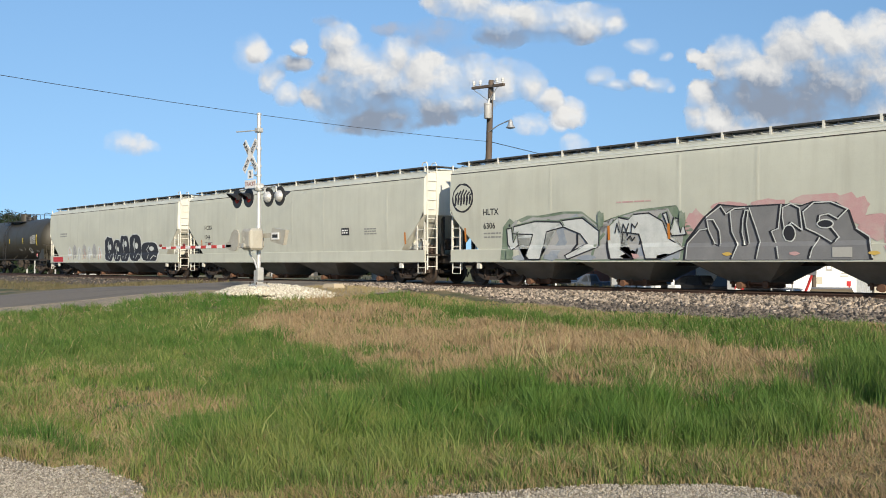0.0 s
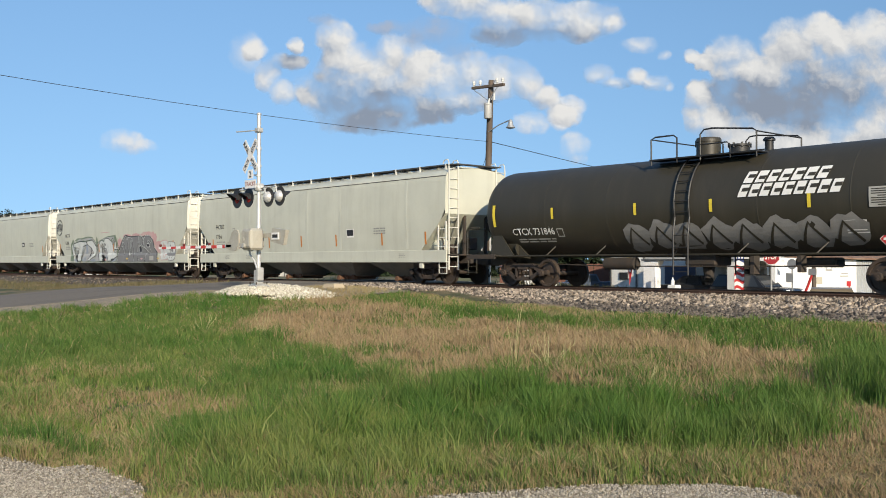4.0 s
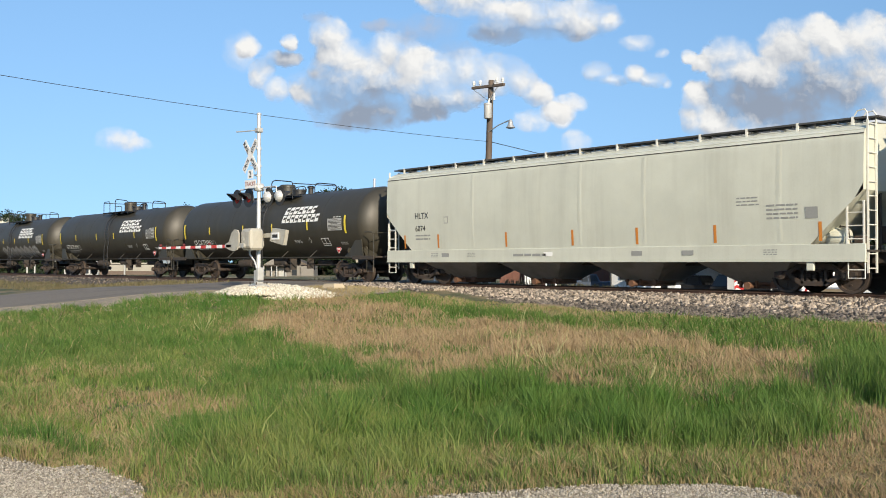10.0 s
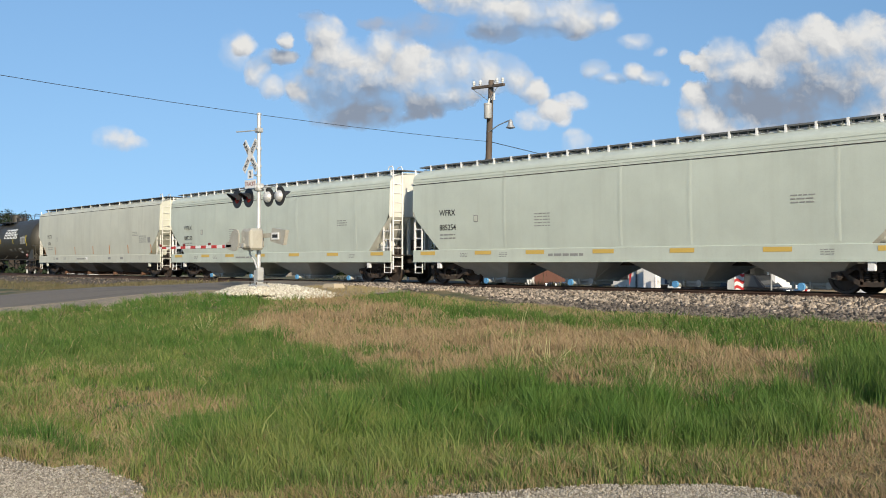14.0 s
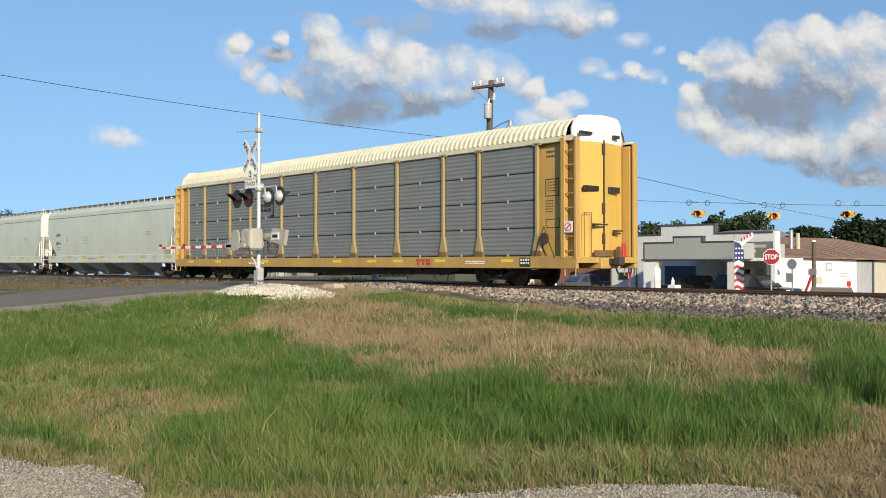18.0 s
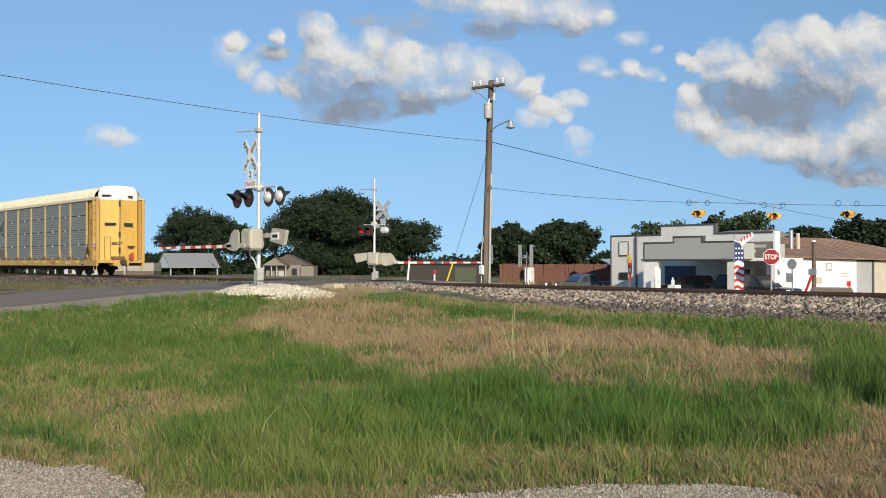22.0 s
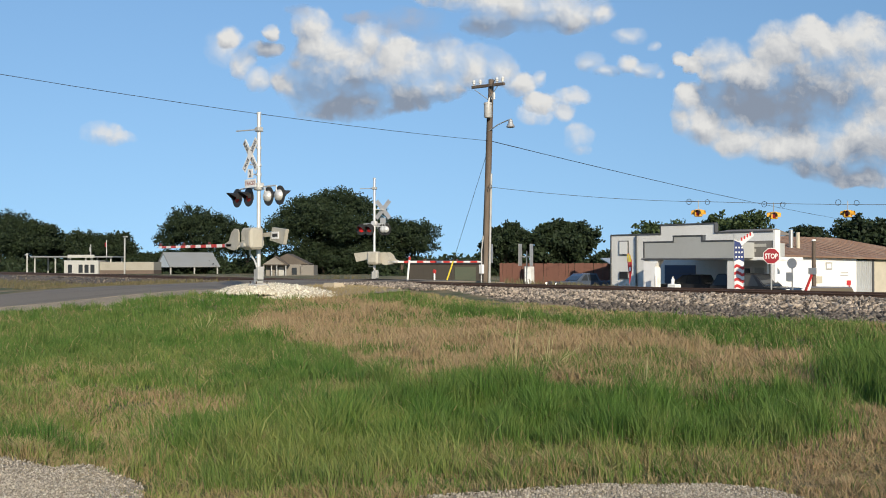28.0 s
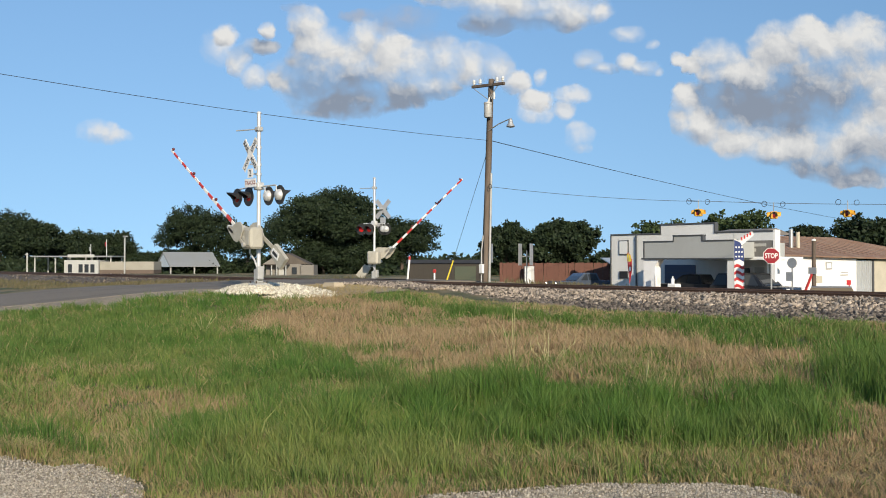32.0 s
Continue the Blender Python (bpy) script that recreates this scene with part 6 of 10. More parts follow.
    if f < 0:
        for ob, wd, h, zz in ((plate, "2", 0.2, 0.04), (plate2, "TRACKS", 0.13, 0.07)):
            me = text_mesh(wd, h, None, 0.02, align="CENTER")
            for v in me.vertices:
                v.co = (v.co.x, yb - 0.017, v.co.z + zz)
            part("lettering", me, M_INK if wd == "2" else M_TRACK_RED, ob)
    for zz in ((buck_z + 0.25, buck_z - 0.3, buck_z - 0.6, buck_z - 0.95) if f < 0 else (buck_z, buck_z - 0.9)):
        part("bracket", Geo().box(-0.04, 0.04 + buck_x, min(0.07, yb), max(-0.07, yb) if f > 0 else 0.07, zz - 0.02, zz + 0.02).ring((0, 0, zz - 0.04), (0, 0, zz + 0.04), 0.085, 0.085, 12), M_ALU, mast)
    # bell bar near the top
    g = Geo().pipe([(0.1, 0, top - 0.52), (-0.05, 0, top - 0.52), (-0.3, f * 0.1, top - 0.52), (-1.0, f * 0.25, top - 0.50)], 0.02).box(-0.12, 0.12, -0.1, 0.1, top - 0.6, top - 0.45, 0.03)
    part("bell_bar", g, M_GREY_BOX, mast)
    # gate mechanism
    g = Geo().box(-0.18, 0.46, -0.54, -0.07, 1.14 + low, 1.82 + low, 0.07).box(-0.16, 0.16, -0.12, 0.12, 1.24 + low, 1.66 + low, 0.03).box(-0.10, 0.38, -0.57, -0.54, 1.24 + low, 1.72 + low, 0.015).box(0.0, 0.1, -0.59, -0.57, 1.42 + low, 1.54 + low, 0.01)
    part("gate_motor", g, M_GATE_BOX, mast, "beige-grey gate motor housing")
    part("conduit", Geo().pipe([(-0.2, -0.2, 1.2 + low), (-0.24, -0.18, 1.02 + low), (-0.02, -0.14, 0.8), (0.12, -0.12, 0.55)], 0.03, 8), M_ALU, mast, smooth=60)
    # the arm turns about a shaft through the motor; built along -x or +x
    d = arm_dir
    pivot = Vector((0.1, f * 0.32, 1.28 + low))
    gate = part("gate_arm", Geo().ring((0, -0.32, 0), (0, 0.32, 0), 0.07, 0.07, 14), M_GREY_BOX, mast, "striped gate arm on its shaft", 40)
    gate.matrix_basis = Matrix.Translation(pivot)
    for yy in (-0.30, 0.30):
        y0, y1 = yy - 0.02, yy + 0.02
        poly = [(d * 0.24, 0.10), (d * 0.34, -0.12), (d * 0.55, -0.17), (d * 0.85, -0.12), (d * 1.05, -0.06), (d * 1.05, 0.07), (d * 0.86, 0.14), (d * 0.70, 0.40), (d * 0.52, 0.52), (d * 0.32, 0.50), (d * 0.24, 0.40)]
        part("support_arm", Geo().prism_y(poly, y0, y1), M_GATE_BOX, gate, "curved gate arm bracket")
        part("strut", Geo().prism_y([(d * 0.26, 0.24), (d * 0.26, 0.36), (-d * 0.76, 0.40), (-d * 0.76, 0.26)], yy - 0.012, yy + 0.012) if yy > 0 else Geo().prism_y([(d * 0.26, 0.0), (d * 0.26, 0.10), (-d * 0.08, 0.05), (-d * 0.08, -0.05)], yy - 0.012, yy + 0.012), M_GATE_BOX, gate)
        if yy < 0:
            continue
        part("counterweight", Geo().prism_y([(-d * 0.70, 0.14), (-d * 0.84, 0.54), (-d * 1.62, 0.46), (-d * 1.48, 0.0)], yy - 0.06, yy + 0.06), M_GATE_BOX, gate, "tilted plate counterweight")
    part("adapter", Geo().box(min(d * 0.7, d * 1.15), max(d * 0.7, d * 1.15), -0.32, 0.32, -0.06, 0.06, 0.02), M_ALU, gate)
    s, i = 1.1, 0
    while s < arm_len:
        e = min(s + 0.375, arm_len)
        w = 0.062 - 0.024 * s / arm_len
        g = Geo().box(min(d * s, d * e), max(d * s, d * e), -0.022, 0.022, -w, w, 0.008)
        part("stripe", g, M_GATE_WHITE if i % 2 == 0 else M_GATE_RED, gate)
        s, i = e, i + 1
    for s in (arm_len * 0.42, arm_len * 0.70, arm_len - 0.12):
        g = Geo().spin([(0.0, -0.04), (0.042, -0.036), (0.05, 0.0), (0.042, 0.036), (0.0, 0.04)], (d * s, 0, 0.095), "y", 12).box(d * s - 0.025, d * s + 0.025, -0.02, 0.02, 0.02, 0.06)
        part("gate_lamp", g, M_GATE_LAMP, gate, "small red gate lamp", 50)
    # number plate near the counterweight, writing as bars
    if f < 0:
        pl = part("id_plate", Geo().box(0.84, 1.26, 0.215, 0.233, 0.18, 0.40), M_WHITE, gate)
        part("writing", Geo().box(0.90, 1.20, 0.206, 0.213, 0.24, 0.34), M_INK, pl)
    GATES.append((gate, pivot, d))
    return mast


def wire(name, a, b, sag, r, label, n=24):
    a, b = Vector(a), Vector(b)
    pts = [a.lerp(b, i / n) - Vector((0, 0, 4 * sag * (i / n) * (1 - i / n))) for i in range(n + 1)]
    return solo(name, Geo().pipe(pts, r, 5), M_WIRE, label, "cable", smooth=60)


def utility_pole():
    p = thing("utility_pole", pose(-31.0, 29.5, -0.25), "weathered wooden utility pole with crossarm and transformer", "utility pole")
    lean = 0.42
    part("pole", Geo().ring((0, 0, 0), (lean, 0, 9.0), 0.165, 0.115, 16), M_POLE, p, "brown weathered timber pole", 40)
    part("riser_conduit", Geo().ring((0.26, 0.02, -0.1), (0.40, 0.02, 4.9), 0.05, 0.05, 10), M_GREY_BOX, p, "grey cable riser conduit", 40)
    arm = part("crossarm", Geo().box(-1.05, 0.95, -0.06, 0.06, -0.06, 0.06, 0.01), M_POLE, p)
    arm.matrix_basis = pose(0.41, -0.14, 8.72, 0, 3)
    for x in (-0.95, -0.55, 0.50, 0.85):
        part("insulator", Geo().spin([(0.0, 0.06), (0.03, 0.06), (0.03, 0.12), (0.075, 0.13), (0.06, 0.2), (0.075, 0.22), (0.05, 0.3), (0.0, 0.31)], (x, 0, 0), "z", 10), M_PORCELAIN, arm, "porcelain insulator", 50)
    g = Geo().pipe([(-0.5, -0.14, 8.66), (0.38, -0.14, 8.1)], 0.018).pipe([(0.95, -0.14, 8.62), (0.4, -0.14, 8.1)], 0.018)
    part("arm_brace", g, M_GALV, p)
    part("transformer", Geo().spin([(0.0, -0.32), (0.15, -0.31), (0.17, -0.26), (0.17, 0.26), (0.185, 0.27), (0.17, 0.34), (0.0, 0.36)], (0.52, -0.3, 7.6), "z", 16), M_GREY_BOX, p, "pale grey transformer can", 40)
    part("bushing", Geo().ring((0.56, -0.3, 7.96), (0.62, -0.3, 8.16), 0.05, 0.03, 8), M_PORCELAIN, p)
    part("fuse_cutout", Geo().ring((0.66, -0.2, 8.1), (0.86, -0.25, 8.32), 0.035, 0.035, 8).ring((0.86, -0.25, 8.05), (0.86, -0.25, 8.35), 0.05, 0.04, 8), M_PORCELAIN, p)
    part("jumper_wire", Geo().pipe([(0.62, -0.3, 8.16), (0.8, -0.3, 8.6), (0.85, -0.2, 8.9), (0.9, -0.15, 8.98)], 0.012, 5), M_WIRE, p)
    part("lamp_arm", Geo().pipe([(0.36, -0.1, 6.75), (0.9, -0.05, 6.98), (1.45, 0.0, 7.12), (1.58, 0.0, 7.10)], 0.025, 6), M_GALV, p, smooth=60)
    part("street_light", Geo().spin([(0.0, 0.22), (0.05, 0.2), (0.09, 0.12), (0.10, 0.02), (0.19, -0.14), (0.17, -0.16), (0.0, -0.20)], (1.6, 0, 6.95), "z", 16), M_GALV, p, "bell-shaped street lamp", 50)
    part("cable_loop", Geo().pipe([(0.55 + 0.1 * math.cos(a), -0.2, 4.3 + 0.1 * math.sin(a)) for a in np.linspace(0, 6.28, 14)], 0.014, 5), M_WIRE, p)
    part("ground_wire", Geo().pipe([(0.10, -0.19, 0.1), (0.2, -0.17, 4.5), (0.34, -0.15, 8.0)], 0.012, 4), M_WIRE, p)
    m = part("meter_box", Geo().box(-0.02, 0.2, -0.34, -0.2, 0.55, 0.95, 0.02), M_WHITE, p, "white meter box")
    part("riser_pipe", Geo().pipe([(0.05, -0.24, 0.1), (0.05, -0.24, 1.5), (0.12, -0.2, 2.2)], 0.03), M_GREY_BOX, p)
    wire("power_cable", (-30.68, 29.4, 6.08), (-31.6, -14.0, 8.6), 0.75, 0.010, "long black overhead cable along the road")
    wire("power_cable", (-30.68, 29.6, 6.08), (-47.4, 96.0, 5.0), 0.22, 0.016, "long black overhead cable past the store")
    wire("service_cable", (-30.55, 29.4, 4.06), (-26.1, 38.4, 3.58), 0.12, 0.010, "thin cable to the flashing beacons")
    # span wire with beacons
    a, b = Vector((-26.5, 38.0, 3.62)), Vector((-17.0, 49.0, 3.5))
    wire("span_wire", a, b, 0.10, 0.012, "span wire holding flashing beacons")
    wire("span_wire", (-26.1, 38.4, 3.58), (-26.5, 38.0, 3.62), 0.0, 0.012, "span wire holding flashing beacons", 4)


def beacon(x, y, z, turn):
    b = thing("flashing_beacon", pose(x, y, z, 0, 0, turn), "yellow flashing beacon hanging from a span wire", "traffic signal", "beacons on the span wire")
    part("hanger", Geo().ring((0, 0, 0.14), (0, 0, 0.60), 0.02, 0.02, 6), M_GALV, b)
    for k in range(4):
        m = Matrix.Rotation(math.pi / 2 * k, 4, "Z")
        g = Geo().box(-0.165, 0.165, 0.04, 0.15, -0.165, 0.165, 0.03, m)
        sec = part("signal_section", g, M_YELLOW, b, "yellow signal housing")
        lens = Geo().spin([(0.0, 0.165), (0.13, 0.155), (0.0, 0.15)], (0, 0, 0), "y", 14)
        lens.v = [tuple(m @ Vector(v)) for v in lens.v]
        part("lens", lens, M_LENS, sec)
        vis = Geo()
        rows = []
        for i in range(11):
            a = math.pi * (-0.1 + 1.2 * i / 10)
            rows.append([m @ Vector((0.15 * math.cos(a), 0.15, 0.15 * math.sin(a))), m @ Vector((0.15 * math.cos(a), 0.30, 0.15 * math.sin(a) - 0.02)), m @ Vector((0.143 * math.cos(a), 0.30, 0.143 * math.sin(a) - 0.02)), m @ Vector((0.143 * math.cos(a), 0.15, 0.143 * math.sin(a)))])
        part("visor", vis.loft(rows), M_YELLOW if k % 2 else M_BLACK, sec, smooth=50)
    return b


def sign_post(name, x, y, h, label, category="sign"):
    s = thing(name, pose(x, y, land_z(x, y)), label, category)
    part("post", Geo().box(-0.03, 0.03, -0.02, 0.02, 0, h, 0.004), M_GALV, s, "galvanised post")
    return s


def build_signals():
    crossing_signal(-27.2, 16.0, 0.06, 0, -1, -1, 6.6, 5.48, 2.82, 4.12, False)
    crossing_signal(-41.35, 31.3, -0.22, 26, 1, 1, 6.4, 5.46, 2.75, 3.82, True, (-0.70, -0.24, 0.46, 0.62), 0.36, -0.24)
    utility_pole()
    for x, y, z, t in ((-26.13, 38.43, 3.06, 20), (-23.87, 41.07, 2.95, 35), (-21.63, 43.64, 3.03, 10)):
        beacon(x, y, z, t)
        solo("cable_loop", Geo().pipe([(x - 0.3 + 0.13 * math.cos(a), y - 0.3, z + 0.52 + 0.13 * math.sin(a)) for a in np.linspace(0, 6.28, 14)], 0.012, 5), M_WIRE, "coiled spare cable on the span wire", "cable")
        solo("cable_loop", Geo().pipe([(x + 0.28 + 0.12 * math.cos(a), y + 0.3, z + 0.50 + 0.12 * math.sin(a)) for a in np.linspace(0, 6.28, 14)], 0.012, 5), M_WIRE, "coiled spare cable on the span wire", "cable")
    # stop sign
    gz = land_z(-21.29, 36.43)
    s = thing("stop_sign", pose(-21.29, 36.43, gz, 0, 0, 30), "red octagonal stop sign on a thin post", "stop sign")
    part("post", Geo().box(-0.03, 0.03, -0.02, 0.02, 0, 1.05 - gz + 0.35, 0.004), M_GALV, s)
    zc = 1.05 - gz
    octa = lambda r: [(r * math.cos(math.pi / 8 + k * math.pi / 4), zc + r * math.sin(math.pi / 8 + k * math.pi / 4)) for k in range(8)]
    part("plate", Geo().prism_y(octa(0.345), -0.030, -0.024), M_WHITE, s)
    part("plate_face", Geo().prism_y(octa(0.322), -0.036, -0.031), M_STOP, s, "red face")
    me = text_mesh("STOP", 0.215, 0.50, 0.02, align="CENTER")
    for v in me.vertices:
        v.co = (v.co.x, -0.041, v.co.z + zc - 0.107)
    part("lettering", me, M_WHITE_INK, s)
    # pair of tall sign backs seen edge on, further small posts
    s = sign_post("road_sign", -31.35, 32.5, 1.55, "two tall road sign panels seen nearly edge on")
    for dx in (-0.30, 0.22):
        g = Geo().box(dx - 0.01, dx + 0.01, -0.38, 0.38, 0.86, 1.86)
        pnl = part("sign_panel", g, M_SIGN_BACK, s, "aluminium sign panel")
        pnl.matrix_basis = pose(0, 0, 0, 0, 0, 33)
    part("bracket", Geo().box(-0.35, 0.3, -0.02, 0.02, 1.25, 1.3), M_GALV, s)
    s = sign_post("road_sign", -31.9, 30.7, 1.7, "narrow road sign panel beside the pole")
    part("sign_panel", Geo().box(-0.2, 0.2, -0.03, -0.02, 0.9, 1.75), M_SIGN_BACK, s)
    s = sign_post("round_sign", -22.28, 39.85, 1.9, "round sign back on a post beside the store")
    part("sign_disc", Geo().spin([(0.0, -0.02), (0.23, -0.02), (0.23, -0.03), (0.0, -0.03)], (0, 0, 2.0), "y", 20), M_SIGN_BACK, s)
    part("sign_panel", Geo().box(-0.28, 0.06, -0.04, -0.03, 1.2, 1.6), M_SIGN_BACK, s)
    st = thing("timber_post", pose(-22.16, 41.51, -1.5), "short grey timber post with a red slanted guard", "post")
    part("post", Geo().ring((0, 0, 0), (0, 0, 3.25), 0.11, 0.09, 10), M_POLE, st, smooth=40)
    part("cap", Geo().ring((0, 0, 3.25), (0, 0, 3.33), 0.1, 0.08, 10), M_WHITE, st)
    part("sign_plate", Geo().box(-0.18, 0.2, -0.16, -0.13, 1.75, 2.05), M_SIGN_BACK, st)
    part("guard", Geo().pipe([(-0.35, -0.14, 0.95), (-0.02, -0.14, 1.75)], 0.06, 6), M_RED, st)
    s = thing("marker_post", pose(-34.4, 27.9, -0.15), "leaning white marker post with a red top", "post")
    part("post", Geo().ring((0, 0, 0), (0.16, 0, 1.05), 0.045, 0.045, 8), M_WHITE, s)
    part("top", Geo().ring((0.16, 0, 1.05), (0.18, 0, 1.2), 0.047, 0.047, 8), M_GATE_RED, s)
    s = thing("marker_post", pose(-33.39, 28.66, -0.2), "low white marker post with a red reflector", "post")
    part("post", Geo().ring((0, 0, 0), (0, 0, 0.5), 0.04, 0.04, 8), M_WHITE, s)
    part("reflector", Geo().spin([(0.0, -0.03), (0.1, -0.02), (0.1, 0.02), (0.0, 0.03)], (0, 0, 0.58), "y", 10), M_GATE_RED, s)
    s = thing("guy_marker", pose(-33.1, 29.06, -0.22), "slanted yellow guy wire guard", "guy wire")
    part("guard", Geo().ring((0, 0, 0), (0.42, 0.1, 1.08), 0.035, 0.035, 8), M_YELLOW_TAPE, s)
    part("cable", Geo().pipe([(0.42, 0.1, 1.08), (2.3, 0.44, 5.9)], 0.010, 5), M_WIRE, s)
    # mound of white rock under the near signal
    rng = np.random.default_rng(8)
    dome = lambda r: -0.34 + 0.38 * (1 - r * r)
    spots = []
    for _ in range(4200):
        a, r = rng.uniform(0, 6.283), rng.random() ** 0.55
        spots.append((-28.5 + 2.5 * r * math.cos(a) + 0.3 * r, 16.9 + (2.4 if math.sin(a) > 0 else 1.7) * r * math.sin(a), dome(r) + 0.02))
    for _ in range(900):
        a, r = rng.uniform(0, 6.283), 0.22 + 0.75 * rng.random()
        spots.append((-27.2 + r * math.cos(a), 16.0 + r * math.sin(a), 0.03 - 0.30 * (r - 0.22)))
    rows = [[(-28.5 + 2.7 * r * math.cos(k * 0.2618) + 0.3 * r, 16.9 + (2.6 if k < 12 else 1.85) * r * math.sin(k * 0.2618), dome(r * 1.08)) for k in range(24)] for r in [i / 8 for i in range(9)] + [1.25]]
    g = Geo().loft(rows, caps=False)
    tagged(part("rock_mound", g, M_LIME, None, "", 60), "low mound of white crushed limestone", "gravel", kind="structure")
    stones("white_rocks", spots, (0.035, 0.085), M_LIME, "white limestone rocks heaped round the signal base", "rocks")
    s = thing("junction_cover", pose(-29.4, 20.4, -0.25), "small tan concrete block by the track", "concrete block")
    part("block", Geo().loft([[(-0.5, -0.3, 0), (0.5, -0.3, 0), (0.5, 0.3, 0), (-0.5, 0.3, 0)], [(-0.3, -0.2, 0.3), (0.3, -0.2, 0.3), (0.3, 0.2, 0.3), (-0.3, 0.2, 0.3)]]), M_TAN, s)


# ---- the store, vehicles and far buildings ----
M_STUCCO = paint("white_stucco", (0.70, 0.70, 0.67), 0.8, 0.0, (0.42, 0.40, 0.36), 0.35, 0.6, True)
# paler copy of the stucco: the wing wall's sunlight is put into its white
M_STUCCO2 = paint("sunlit_white_wall", (0.84, 0.83, 0.80), 0.8, 0.0, (0.5, 0.47, 0.42), 0.25, 0.8, True)
M_FASCIA = paint("grey_fascia", (0.375, 0.385, 0.37), 0.75, 0.0, (0.3, 0.29, 0.27), 0.35, 0.8, True)
M_TRIM = paint("dark_trim", (0.07, 0.075, 0.08), 0.6)
M_ROOF = paint("rusty_roof", (0.22, 0.13, 0.085), 0.8, 0.1, (0.34, 0.27, 0.21), 0.7, 0.7, True, 0.3, 15.0)
M_ROOF_GREY = paint("grey_felt_roof", (0.17, 0.155, 0.14), 0.9, 0.0, (0.25, 0.22, 0.19), 0.5, 0.9)
M_DOOR_BLUE = paint("dark_blue_door", (0.035, 0.055, 0.11), 0.4)
M_GLASS = plain("dark_glass", (0.03, 0.035, 0.04), 0.08)
M_FENCE = paint("red_brown_boards", (0.122, 0.052, 0.035), 0.85, 0.0, (0.10, 0.05, 0.035), 0.6, 1.5, True, 0.4)
# brown sheet metal, its colour lowered to carry the shade of the trees
M_SHED = paint("shaded_brown_sheet", (0.034, 0.029, 0.022), 0.8, 0.0, (0.06, 0.05, 0.04), 0.5, 0.8, True)
M_CREAM = paint("cream_wall", (0.50, 0.46, 0.36), 0.8, 0.0, (0.3, 0.27, 0.2), 0.4, 0.8)
M_TIN = paint("pale_tin_roof", (0.50, 0.52, 0.52), 0.5, 0.3, (0.3, 0.27, 0.24), 0.4, 0.5)
M_TYRE = plain("tyre_rubber", (0.02, 0.02, 0.02), 0.9)
M_HEADLAMP = plain("lit_headlamp", (1.0, 0.95, 0.85), 0.3, 0.0, 3.0)


